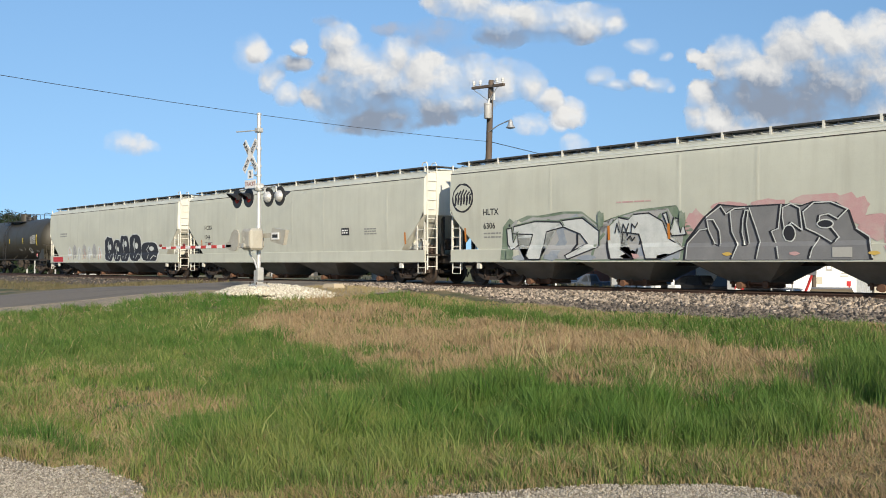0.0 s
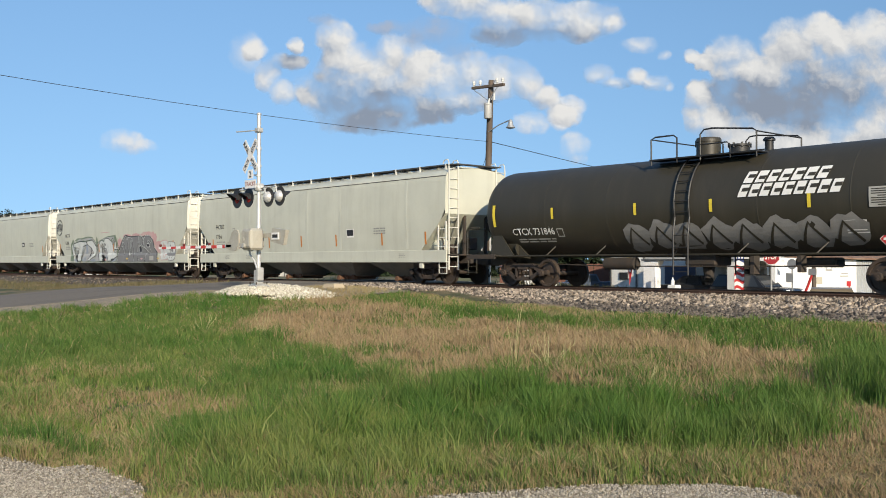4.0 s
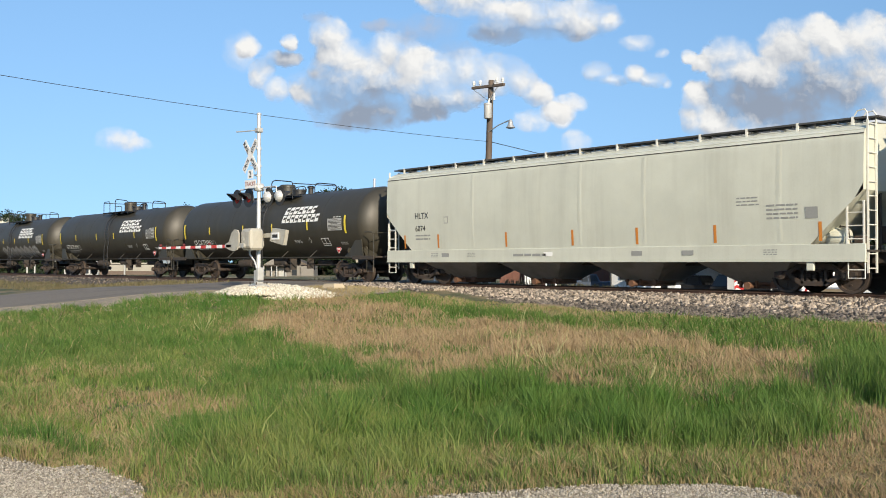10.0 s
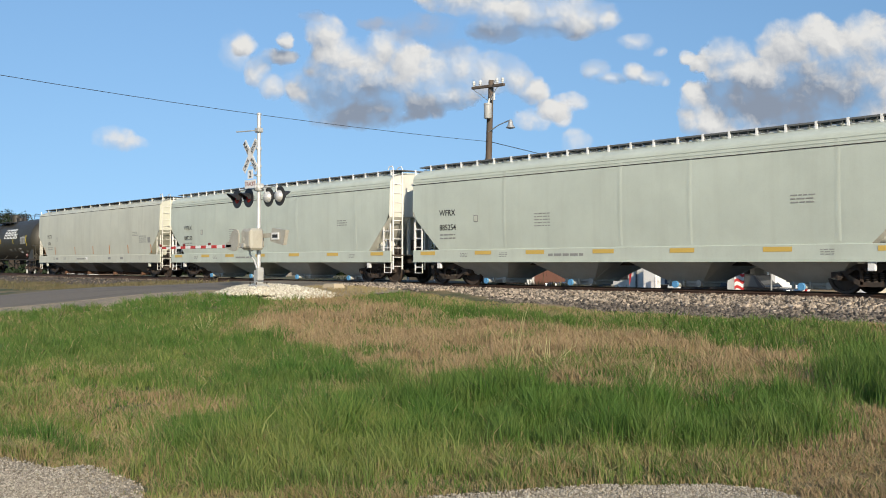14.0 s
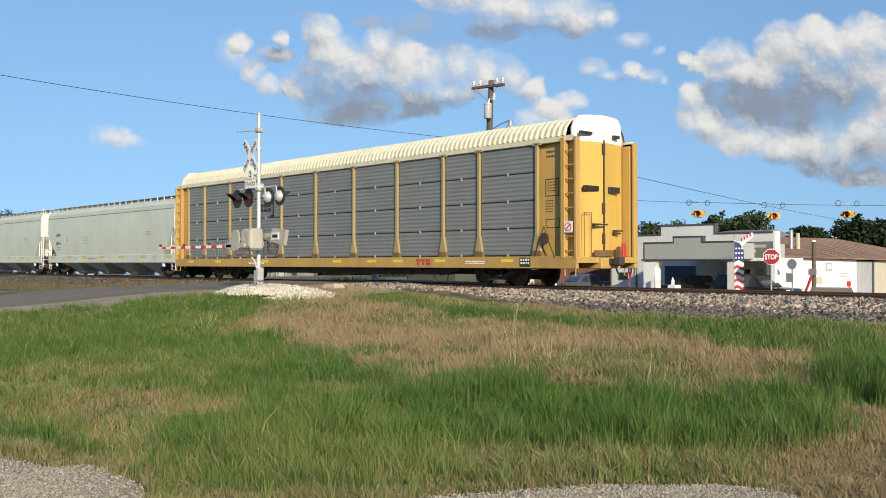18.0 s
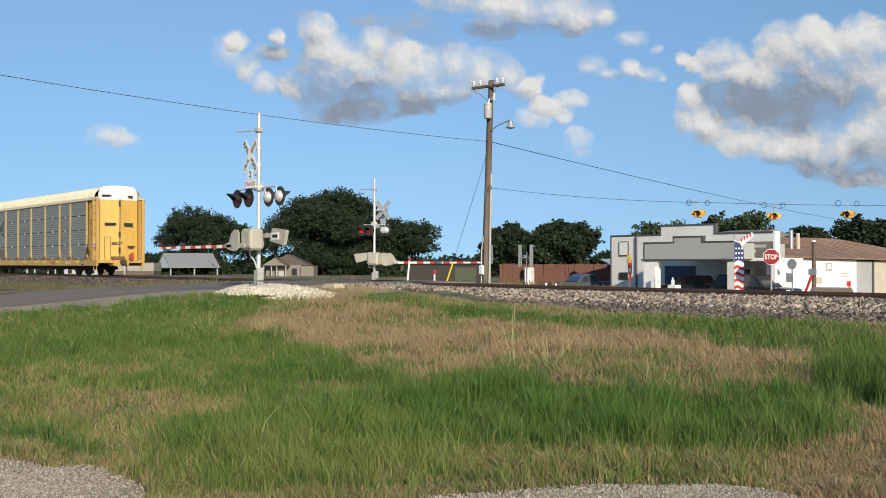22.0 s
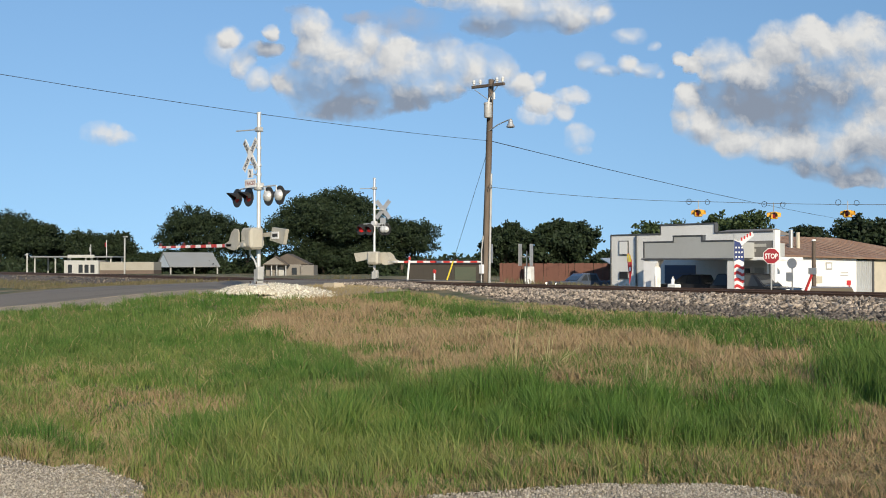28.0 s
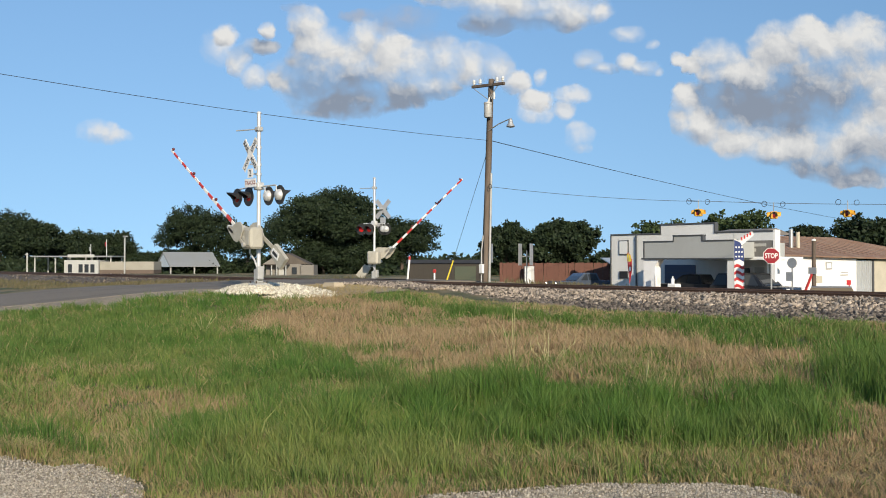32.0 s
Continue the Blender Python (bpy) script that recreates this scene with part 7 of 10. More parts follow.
def vehicle(name, m, label, paint_m, length, height, kind, lights=False):
    """A parked car along its own x, front at -x."""
    v = thing(name, m, label, kind)
    L, W, H = length / 2, 0.92, height
    belt = H * (0.64 if name == "pickup_truck" else 0.56)
    if name == "pickup_truck":
        side = [(-L, 0.42), (-L, belt * 0.86), (-L + 0.15, belt * 0.95), (-L * 0.42, belt), (L, belt), (L, 0.5)]
        cabin = [(-L * 0.42, belt), (-L * 0.18, H * 0.97), (0, H), (L * 0.22, H * 0.98), (L * 0.30, belt)]
    elif name == "suv":
        side = [(-L, 0.42), (-L, belt * 0.82), (-L + 0.2, belt * 0.93), (-L * 0.45, belt), (L * 0.98, belt), (L, 0.45)]
        cabin = [(-L * 0.45, belt), (-L * 0.15, H * 0.96), (L * 0.1, H), (L * 0.8, H * 0.97), (L * 0.96, belt)]
    else:
        side = [(-L, 0.36), (-L, belt * 0.80), (-L + 0.25, belt * 0.92), (-L * 0.4, belt), (L * 0.95, belt * 0.98), (L, 0.4)]
        cabin = [(-L * 0.4, belt), (-L * 0.08, H * 0.97), (L * 0.2, H), (L * 0.45, H * 0.95), (L * 0.8, belt)]
    body = Geo().loft([[(x * 0.985, -W - 0.0, z) for x, z in side], [(x, -W + 0.08, z + 0.02 if z > 0.6 else z) for x, z in side], [(x, W - 0.08, z + 0.02 if z > 0.6 else z) for x, z in side], [(x * 0.985, W, z) for x, z in side]])
    part("body", body, paint_m, v, smooth=25)
    cab = Geo().loft([[(x, s * (W - 0.04 - 0.16 * (z > belt + 0.05)), z) for x, z in cabin] for s in (-1, 1)])
    part("cabin", cab, paint_m, v, smooth=25)
    for s in (-1, 1):
        lo, hi = belt + 0.05, H * 0.93
        ca, cb = cabin[0][0], cabin[-1][0]
        mid = (ca + cb) / 2
        y = s * (W - 0.10)
        for x0, x1, t0, t1 in ((ca + 0.32, mid - 0.04, ca + 0.75, mid - 0.04), (mid + 0.04, cb - 0.15, mid + 0.04, cb - 0.3)):
            poly = [(x0, lo), (x1, lo), (t1, hi), (t0, hi)]
            rows = [[(x, s * (W - 0.03 - 0.15 * (z > belt + 0.1)) + s * dy, z) for x, z in poly] for dy in (0.0, 0.012)]
            part("side_window", Geo().loft(rows), M_GLASS, v)
    ws = Geo().loft([[(cabin[0][0] + 0.05 + dx, -W + 0.2, belt + 0.05), (cabin[0][0] + 0.05 + dx, W - 0.2, belt + 0.05), (cabin[1][0] - 0.03 + dx, W - 0.26, H * 0.93), (cabin[1][0] - 0.03 + dx, -W + 0.26, H * 0.93)] for dx in (-0.03, -0.01)])
    part("windscreen", ws, M_GLASS, v)
    for x in (-L * 0.62, L * 0.60):
        for s in (-1, 1):
            wheel = part("wheel", Geo().spin([(0.0, 0.10), (0.24, 0.10), (0.34, 0.08), (0.36, 0.0), (0.34, -0.08), (0.0, -0.10)], (x, s * (W - 0.06), 0.36), "y", 18), M_TYRE, v, smooth=40)
            part("rim", Geo().spin([(0.0, s * 0.11), (0.20, s * 0.112), (0.22, s * 0.10), (0.0, s * 0.10)], (x, s * (W - 0.06), 0.36), "y", 14), M_ALU, wheel)
    for s in (-1, 1):
        part("headlight", Geo().box(-L - 0.02, -L + 0.06, min(s * 0.55, s * 0.84), max(s * 0.55, s * 0.84), belt * 0.76, belt * 0.90, 0.02), M_HEADLAMP if lights else M_GATE_WHITE, v, "bright headlight" if lights else "")
        part("tail_light", Geo().box(L - 0.04, L + 0.015, min(s * 0.7, s * 0.88), max(s * 0.7, s * 0.88), belt * 0.62, belt * 0.9, 0.02), M_LENS, v)
    part("bumper", Geo().box(-L - 0.06, -L + 0.08, -W + 0.05, W - 0.05, 0.40, 0.56, 0.04), M_ALU, v)
    part("grille", Geo().box(-L - 0.015, -L + 0.02, -0.5, 0.5, belt * 0.62, belt * 0.82, 0.01), M_BLACK, v)
    return v


def build_store():
    G = -1.56
    st = thing("store", pose(0, 0, 0), "white stucco store with a stepped parapet and a drive-under canopy", "store building")
    # false front: stepped parapet wall facing the track
    poly = [(-40.6, G), (-29.0, G), (-29.0, 2.50), (-32.9, 2.52), (-32.9, 3.05), (-36.7, 3.05), (-36.7, 2.50), (-40.6, 2.50)]
    part("front_wall", Geo().prism_y(poly, 50.0, 50.25), M_STUCCO, st, "white front wall with stepped parapet")
    for x0, x1, z in ((-40.66, -36.7, 2.5), (-36.76, -32.84, 3.05), (-32.9, -28.95, 2.5)):
        part("parapet_cap", Geo().box(x0, x1, 49.94, 50.31, z + 0.003, z + 0.09, 0.01), M_TRIM, st)
    part("parapet_cap", Geo().box(-36.78, -36.70, 49.96, 50.29, 2.5, 3.06), M_TRIM, st)
    part("parapet_cap", Geo().box(-32.90, -32.82, 49.96, 50.29, 2.5, 3.06), M_TRIM, st)
    part("side_wall", Geo().box(-40.6, -40.35, 50.25, 64, G, 2.3), M_STUCCO, st)
    part("corner_trim", Geo().box(-40.67, -40.60, 49.94, 50.02, G, 2.5), M_TRIM, st)
    part("downpipe", Geo().ring((-38.55, 49.92, G), (-38.55, 49.92, 2.45), 0.06, 0.06, 8), M_TRIM, st)
    part("wall_lamp_frame", Geo().box(-39.95, -39.2, 49.93, 50.0, 1.25, 2.18), M_TRIM, st)
    part("sign_face", Geo().box(-39.89, -39.26, 49.90, 49.927, 1.31, 2.12), M_STUCCO, st, "blank white wall sign")
    part("wall_sign", Geo().box(-39.9, -39.25, 49.90, 49.99, -0.25, 0.2, 0.01), M_BLACK, st)
    # drive-under canopy in front
    cpoly = [(-34.2, 1.02), (-28.4, 1.02), (-28.4, 1.90), (-30.35, 1.90), (-30.35, 2.2), (-32.2, 2.2), (-32.2, 1.90), (-34.2, 1.90)]
    cy0, cy1 = 45.0, 45.22
    part("canopy_front", Geo().prism_y(cpoly, cy0, cy1), M_FASCIA, st, "grey stepped canopy fascia")
    for x0, x1, z in ((-34.26, -32.2, 1.90), (-32.26, -30.3, 2.2), (-30.35, -28.34, 1.90)):
        part("parapet_cap", Geo().box(x0, x1, cy0 - 0.05, cy1 + 0.05, z + 0.003, z + 0.07, 0.01), M_TRIM, st)
    for x, z0, z1 in ((-32.2, 1.90, 2.2), (-30.35, 1.90, 2.2), (-34.2, 1.02, 1.90)):
        part("parapet_cap", Geo().box(x - 0.05, x + 0.03, cy0 - 0.03, cy1 + 0.03, z0, z1), M_TRIM, st)
    part("canopy_lip", Geo().box(-34.35, -28.3, cy0 - 0.1, cy1 + 0.02, 0.93, 1.017, 0.01), M_TRIM, st)
    part("canopy_side", Geo().box(-34.2, -34.0, cy1, 50.0, 1.02, 1.85), M_FASCIA, st)
    part("canopy_side", Geo().box(-28.6, -28.4, cy1, 50.0, 1.02, 1.85), M_FASCIA, st)
    part("canopy_roof", Geo().box(-34.0, -28.6, cy1, 50.0, 1.5, 1.6), M_TRIM, st)
    part("canopy_ceiling", Geo().box(-34.0, -28.6, cy1, 50.0, 1.03, 1.08), M_STUCCO, st)
    for x in (-33.2, -31.3, -29.5):
        part("ceiling_lamp", Geo().box(x - 0.5, x + 0.5, 46.4, 46.6, 0.985, 1.028, 0.01), M_GATE_WHITE, st)
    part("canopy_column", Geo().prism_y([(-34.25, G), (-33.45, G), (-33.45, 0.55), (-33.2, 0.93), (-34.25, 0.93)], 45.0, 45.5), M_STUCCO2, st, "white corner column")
    part("canopy_column", Geo().box(-28.85, -28.35, 45.0, 45.5, G, 1.02, 0.01), M_STUCCO, st)
    part("garage_door", Geo().box(-36.4, -34.2, 49.93, 49.995, G, 0.62), M_DOOR_BLUE, st, "dark blue roller door")
    for k in range(1, 5):
        part("door_rib", Geo().box(-36.35, -34.25, 49.915, 49.93, G + k * 0.42, G + k * 0.42 + 0.03), M_TRIM, st)
    # office under a weathered board and a white awning, right of the canopy
    part("office_wall", Geo().box(-31.9, -29.26, 49.6, 49.8, G, 1.1), M_STUCCO, st)
    part("office_window", Geo().box(-31.3, -30.3, 49.55, 49.6, -0.55, 0.45), M_GLASS, st)
    part("window_frame", Geo().box(-31.38, -30.22, 49.57, 49.59, -0.63, 0.53), M_GATE_WHITE, st)
    part("office_door", Geo().box(-30.0, -29.4, 49.55, 49.6, G, 0.5), M_GREY_BOX, st)
    part("sign_board", Geo().box(-29.65, -27.3, 46.9, 47.05, 1.08, 1.94), M_BOARD, st, "weathered grey sign board with pale bars")
    part("board_edge", Geo().box(-27.3, -27.18, 46.88, 47.4, 1.08, 2.5), M_WHITE, st)
    for x0, x1, z0, z1 in ((-29.4, -28.3, 1.35, 1.52), (-28.6, -27.7, 1.62, 1.78), (-29.0, -28.5, 1.18, 1.27)):
        part("writing", Geo().box(x0, x1, 46.88, 46.9, z0, z1), M_PALE_INK, st)
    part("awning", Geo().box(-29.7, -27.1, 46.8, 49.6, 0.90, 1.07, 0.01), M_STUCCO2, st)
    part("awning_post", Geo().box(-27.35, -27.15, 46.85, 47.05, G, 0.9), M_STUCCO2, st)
    for x in (-29.2, -28.3):
        part("tyre", Geo().spin([(0.18, -0.12), (0.32, -0.12), (0.35, 0.0), (0.32, 0.12), (0.18, 0.12)], (x, 48.6, G + 0.36), "y", 16), M_TYRE, st)
    part("main_roof", Geo().prism_x([(50.3, 2.40), (50.3, 2.52), (52.6, 2.78), (54.0, 2.52), (54.0, 2.40)], -33.6, -30.4), M_ROOF_GREY, st, "low grey felt roof behind the parapet")
    # side wing, its bright wall running away from the track, under a rusty hipped roof
    X = -29.0
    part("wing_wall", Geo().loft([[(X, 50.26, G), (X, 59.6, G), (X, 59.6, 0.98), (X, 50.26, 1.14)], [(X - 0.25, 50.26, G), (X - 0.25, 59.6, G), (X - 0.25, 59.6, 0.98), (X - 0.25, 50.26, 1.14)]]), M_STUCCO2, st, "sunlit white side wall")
    part("shed_door", Geo().box(X - 0.1, X - 0.02, 59.6, 61.7, G, 0.9), M_TIN, st, "pale corrugated door")
    for k in range(8):
        part("door_rib", Geo().box(X - 0.02, X + 0.015, 59.66 + k * 0.26, 59.71 + k * 0.26, G + 0.05, 0.86), M_TIN, st)
    part("door_frame", Geo().box(X - 0.1, X + 0.03, 61.7, 61.95, G, 0.95), M_TRIM, st)
    part("wing_wall", Geo().box(X - 0.25, X, 61.95, 74, G, 0.9), M_CREAM, st)
    ridge = [(-33.5, 50.3), (-33.5, 66.0)]
    roof = Geo().loft([[(X + 0.35, 50.3, 1.12), (X + 0.35, 75, 0.82), (X + 0.35, 75, 0.92), (X + 0.35, 50.3, 1.22)], [(-33.5, 50.3, 2.38), (-33.5, 66.0, 2.38), (-33.5, 66.0, 2.5), (-33.5, 50.3, 2.5)], [(-38.4, 50.3, 1.2), (-38.4, 75, 1.0), (-38.4, 75, 1.1), (-38.4, 50.3, 1.3)]])
    part("wing_roof", roof, M_ROOF, st, "rusty low-pitched metal roof")
    for k in range(16):
        y = 51.0 + k * 1.5
        yy = 51.0 + k * 0.95
        part("roof_seam", Geo().pipe([(X + 0.35, y, 1.225 - 0.0125 * (y - 50.3)), (-33.5, yy, 2.51)], 0.02, 4), M_ROOF, st)
    for y, h, x in ((54.6, 2.75, -30.6), (55.4, 2.62, -30.6)):
        part("chimney", Geo().ring((x, y, 1.2), (x, y, h), 0.13, 0.13, 10), M_GALV if y < 55 else M_CREAM, st, "flue pipe")
    for y, z, w, h, m in ((55.7, 0.35, 0.75, 0.45, M_GREY_BOX), (54.6, -0.45, 0.65, 0.42, M_CREAM), (58.3, -0.62, 0.5, 0.3, M_RED)):
        part("wall_plate", Geo().box(X + 0.003, X + 0.04, y, y + w, z, z + h, 0.01), m, st)
    part("wall_plate", Geo().box(X + 0.004, X + 0.045, 55.82, 56.33, 0.43, 0.72), M_STUCCO2, st)
    for k in range(2):
        part("writing", Geo().box(X + 0.003, X + 0.02, 57.6 - 0.1 * k, 58.5, 0.12 - k * 0.16, 0.19 - k * 0.16), M_PALE_INK, st)
    part("sign_leg", Geo().box(X + 0.01, X + 0.05, 58.55, 58.65, -0.95, -0.63), M_RED, st)
    # things round the store
    fl = thing("feather_flag", pose(-32.65, 41.66, land_z(-32.65, 41.66)) @ Matrix.Scale(0.84, 4), "red and yellow feather flag on a thin pole", "flag", "flags by the store")
    part("pole", Geo().pipe([(0, 0, 0), (0, 0, 2.0), (-0.05, 0, 2.6), (-0.18, 0, 2.72)], 0.015, 5), M_GALV, fl)
    sail = [(0.0, 0.7), (0.10, 0.9), (0.22, 1.6), (0.22, 2.2), (0.1, 2.55), (-0.1, 2.72), (-0.18, 2.6), (-0.12, 2.0), (-0.02, 1.2)]
    p = part("sail", Geo().prism_y(sail, -0.004, 0.004), M_RED, fl, "red flag cloth")
    part("patch", Geo().prism_y([(0.2, 2.15), (0.1, 2.53), (-0.1, 2.68), (-0.16, 2.5), (-0.1, 2.1)], -0.008, -0.005), M_YELLOW_TAPE, p)
    part("writing", Geo().box(-0.02, 0.14, -0.008, -0.005, 1.55, 1.8), M_WHITE_INK, p)
    fl = thing("feather_flag", pose(-23.27, 37.2, land_z(-23.27, 37.2), 0, 0, 28), "blue, red and white striped feather flag", "flag", "flags by the store")
    part("pole", Geo().ring((-0.2, 0, 0), (-0.2, 0, 3.1), 0.018, 0.018, 6), M_GALV, fl)
    part("sail", Geo().prism_y([(-0.19, 0.35), (0.22, 0.35), (0.22, 1.2), (0.2, 2.4), (0.05, 2.75), (-0.19, 2.85)], -0.004, 0.004), M_WHITE, fl, "white flag cloth")
    for k in range(5):
        z = 0.42 + k * 0.285
        rows = [(-0.19, z + 0.02), (-0.08, z + 0.09), (0.04, z + 0.04), (0.14, z - 0.03), (0.22, z), (0.22, z + 0.13), (0.14, z + 0.10), (0.04, z + 0.17), (-0.08, z + 0.22), (-0.19, z + 0.15)]
        part("stripe", Geo().prism_y(rows, -0.009, -0.005), M_RED, fl)
    part("blue_field", Geo().prism_y([(-0.19, 1.9), (0.0, 1.98), (0.215, 1.86), (0.2, 2.4), (0.05, 2.7), (-0.19, 2.8)], -0.009, -0.005), M_BLUE_DARK, fl)
    for k in range(9):
        part("star", Geo().box(-0.14 + 0.12 * (k % 3), -0.08 + 0.12 * (k % 3), -0.012, -0.0095, 2.05 + 0.2 * (k // 3), 2.12 + 0.2 * (k // 3)), M_WHITE_INK, fl)
    p = part("pennant", Geo().prism_y([(0.0, 2.75), (0.55, 3.18), (0.62, 3.0), (0.1, 2.55)], -0.006, 0.006), M_WHITE, fl, "white pennant with red letters")
    for k in range(4):
        x = 0.08 + 0.12 * k
        part("writing", Geo().box(x, x + 0.07, -0.012, -0.007, 2.78 + 0.07 * k, 2.92 + 0.07 * k), M_RED, p)
    c = thing("ice_box", pose(-31.6, 44.2, land_z(-31.6, 44.2)), "white chest and bottle standing before the canopy", "ice box")
    part("chest", Geo().box(-0.28, 0.28, -0.25, 0.25, 0, 0.8, 0.04), M_WHITE, c)
    part("bottle", Geo().spin([(0.09, 0.8), (0.10, 1.02), (0.04, 1.12), (0.04, 1.2), (0.0, 1.2)], (-0.1, 0, 0), "z", 10), M_WHITE, c)
    for x, y, h in ((-33.1, 44.6, 1.25), (-27.6, 46.4, 1.3)):
        solo("bollard", Geo().ring((x, y, land_z(x, y) - 0.05), (x, y, land_z(x, y) + h), 0.08, 0.08, 10), M_WHITE, "white steel bollard before the store", "bollard")
    vehicle("pickup_truck", pose(-44.3, 51.6, land_z(-44.3, 51.6) + 0.01, 0, 0, 70), "dark blue-grey crew cab pickup truck with lit headlights", M_CAR_BLUE, 5.1, 1.56, "pickup truck", True)
    vehicle("suv", pose(-42.0, 57.5, land_z(-42.0, 57.5), 0, 0, 10), "dark parked sport utility vehicle", M_CAR_DARK, 4.8, 1.75, "car")
    vehicle("pickup_truck", pose(-32.4, 47.4, land_z(-32.4, 47.4), 0, 0, 8), "dark pickup truck parked under the canopy", M_CAR_DARK, 5.2, 1.50, "pickup truck")
    vehicle("suv", pose(-28.0, 46.4, land_z(-28.0, 46.4), 0, 0, 178), "dark car parked at the canopy's edge", M_CAR_DARK, 4.6, 1.6, "car")
    vehicle("sedan", pose(-18.2, 35.4, land_z(-18.2, 35.4) - 0.02, 0, 0, 117), "sandy brown sedan parked beyond the railway bank", M_CAR_SAND, 4.7, 1.36, "car")
    # board fence behind the pole
    f = thing("board_fence", pose(0, 0, 0), "tall red-brown vertical board fence", "fence")
    a, b = Vector((-50.05, 49.1, 0)), Vector((-43.3, 56.9, 0))
    n = 46
    d = (b - a) / n
    ang = math.degrees(math.atan2(d.y, d.x))
    base = Geo().box(-d.length / 2 + 0.004, d.length / 2 - 0.004, -0.012, 0.012, 0.0, 2.25, 0.003).mesh("board")
    base.materials.append(M_FENCE)
    for i in range(n):
        p = a + d * (i + 0.5)
        share("board", base, f, pose(p.x, p.y, -1.52 + random.uniform(-0.03, 0.03), 0, random.uniform(-0.6, 0.6), ang))
    for z in (-1.1, 0.3):
        part("fence_rail", Geo().pipe([(a.x, a.y + 0.06, z), (b.x, b.y + 0.06, z)], 0.04, 4), M_FENCE, f)
    s = thing("grey_cabinet", pose(-48.2, 50.2, -1.5, 0, 0, ang), "grey metal cabinet before the fence", "cabinet")
    part("body", Geo().box(-0.35, 0.35, -0.35, 0.2, 0, 2.0, 0.03), M_GREY_BOX, s)
    part("door", Geo().box(-0.3, 0.1, -0.37, -0.352, 0.1, 1.85), M_TIN, s)
    g = thing("lean_to", pose(-44.6, 57.6, -1.5, 0, 0, ang), "open lean-to with a pale sheet roof behind the fence", "shed")
    part("roof", Geo().loft([[(-2.2, -2, 2.15), (2.6, -2, 2.15), (2.6, 2, 2.55), (-2.2, 2, 2.55)], [(-2.2, -2, 2.22), (2.6, -2, 2.22), (2.6, 2, 2.62), (-2.2, 2, 2.62)]]), M_TIN, g)
    for x in (-2.0, 2.4):
        for y in (-1.8, 1.8):
            part("post", Geo().box(x - 0.05, x + 0.05, y - 0.05, y + 0.05, 0, 2.2 if y < 0 else 2.5), M_SHED, g)
    # brown sheds left of the pole
    sh = thing("long_shed", pose(-48.8, 43.0, -1.4, 0, 0, 49), "long brown sheet metal shed", "shed")
    part("wall", Geo().box(-2.6, 2.4, 0, 3.0, 0, 2.1, 0.02), M_SHED, sh)
    for k in range(16):
        part("rib", Geo().box(-2.5 + k * 0.31, -2.44 + k * 0.31, -0.03, 0.002, 0.02, 2.05), M_SHED, sh)
    part("roof", Geo().prism_x([(-0.15, 2.1), (3.15, 2.1), (1.5, 2.35)], -2.75, 2.55), M_SHED, sh)
    part("door", Geo().box(0.5, 1.9, -0.05, -0.005, 0.02, 1.9), M_GREEN_DARK, sh)


M_BOARD = paint("weathered_grey_board", (0.17, 0.165, 0.155), 0.9, 0.0, (0.08, 0.07, 0.06), 0.6, 1.5, True)
M_BLUE_DARK = plain("flag_blue", (0.03, 0.05, 0.16), 0.6)
M_CAR_BLUE = plain("slate_car_paint", (0.10, 0.125, 0.165), 0.22, 0.4)
M_CAR_DARK = plain("black_car_paint", (0.02, 0.021, 0.024), 0.25, 0.2)
M_CAR_SAND = plain("sand_car_paint", (0.22, 0.17, 0.10), 0.3, 0.2)
M_GREEN_DARK = paint("dark_green_sheet", (0.045, 0.06, 0.035), 0.7)


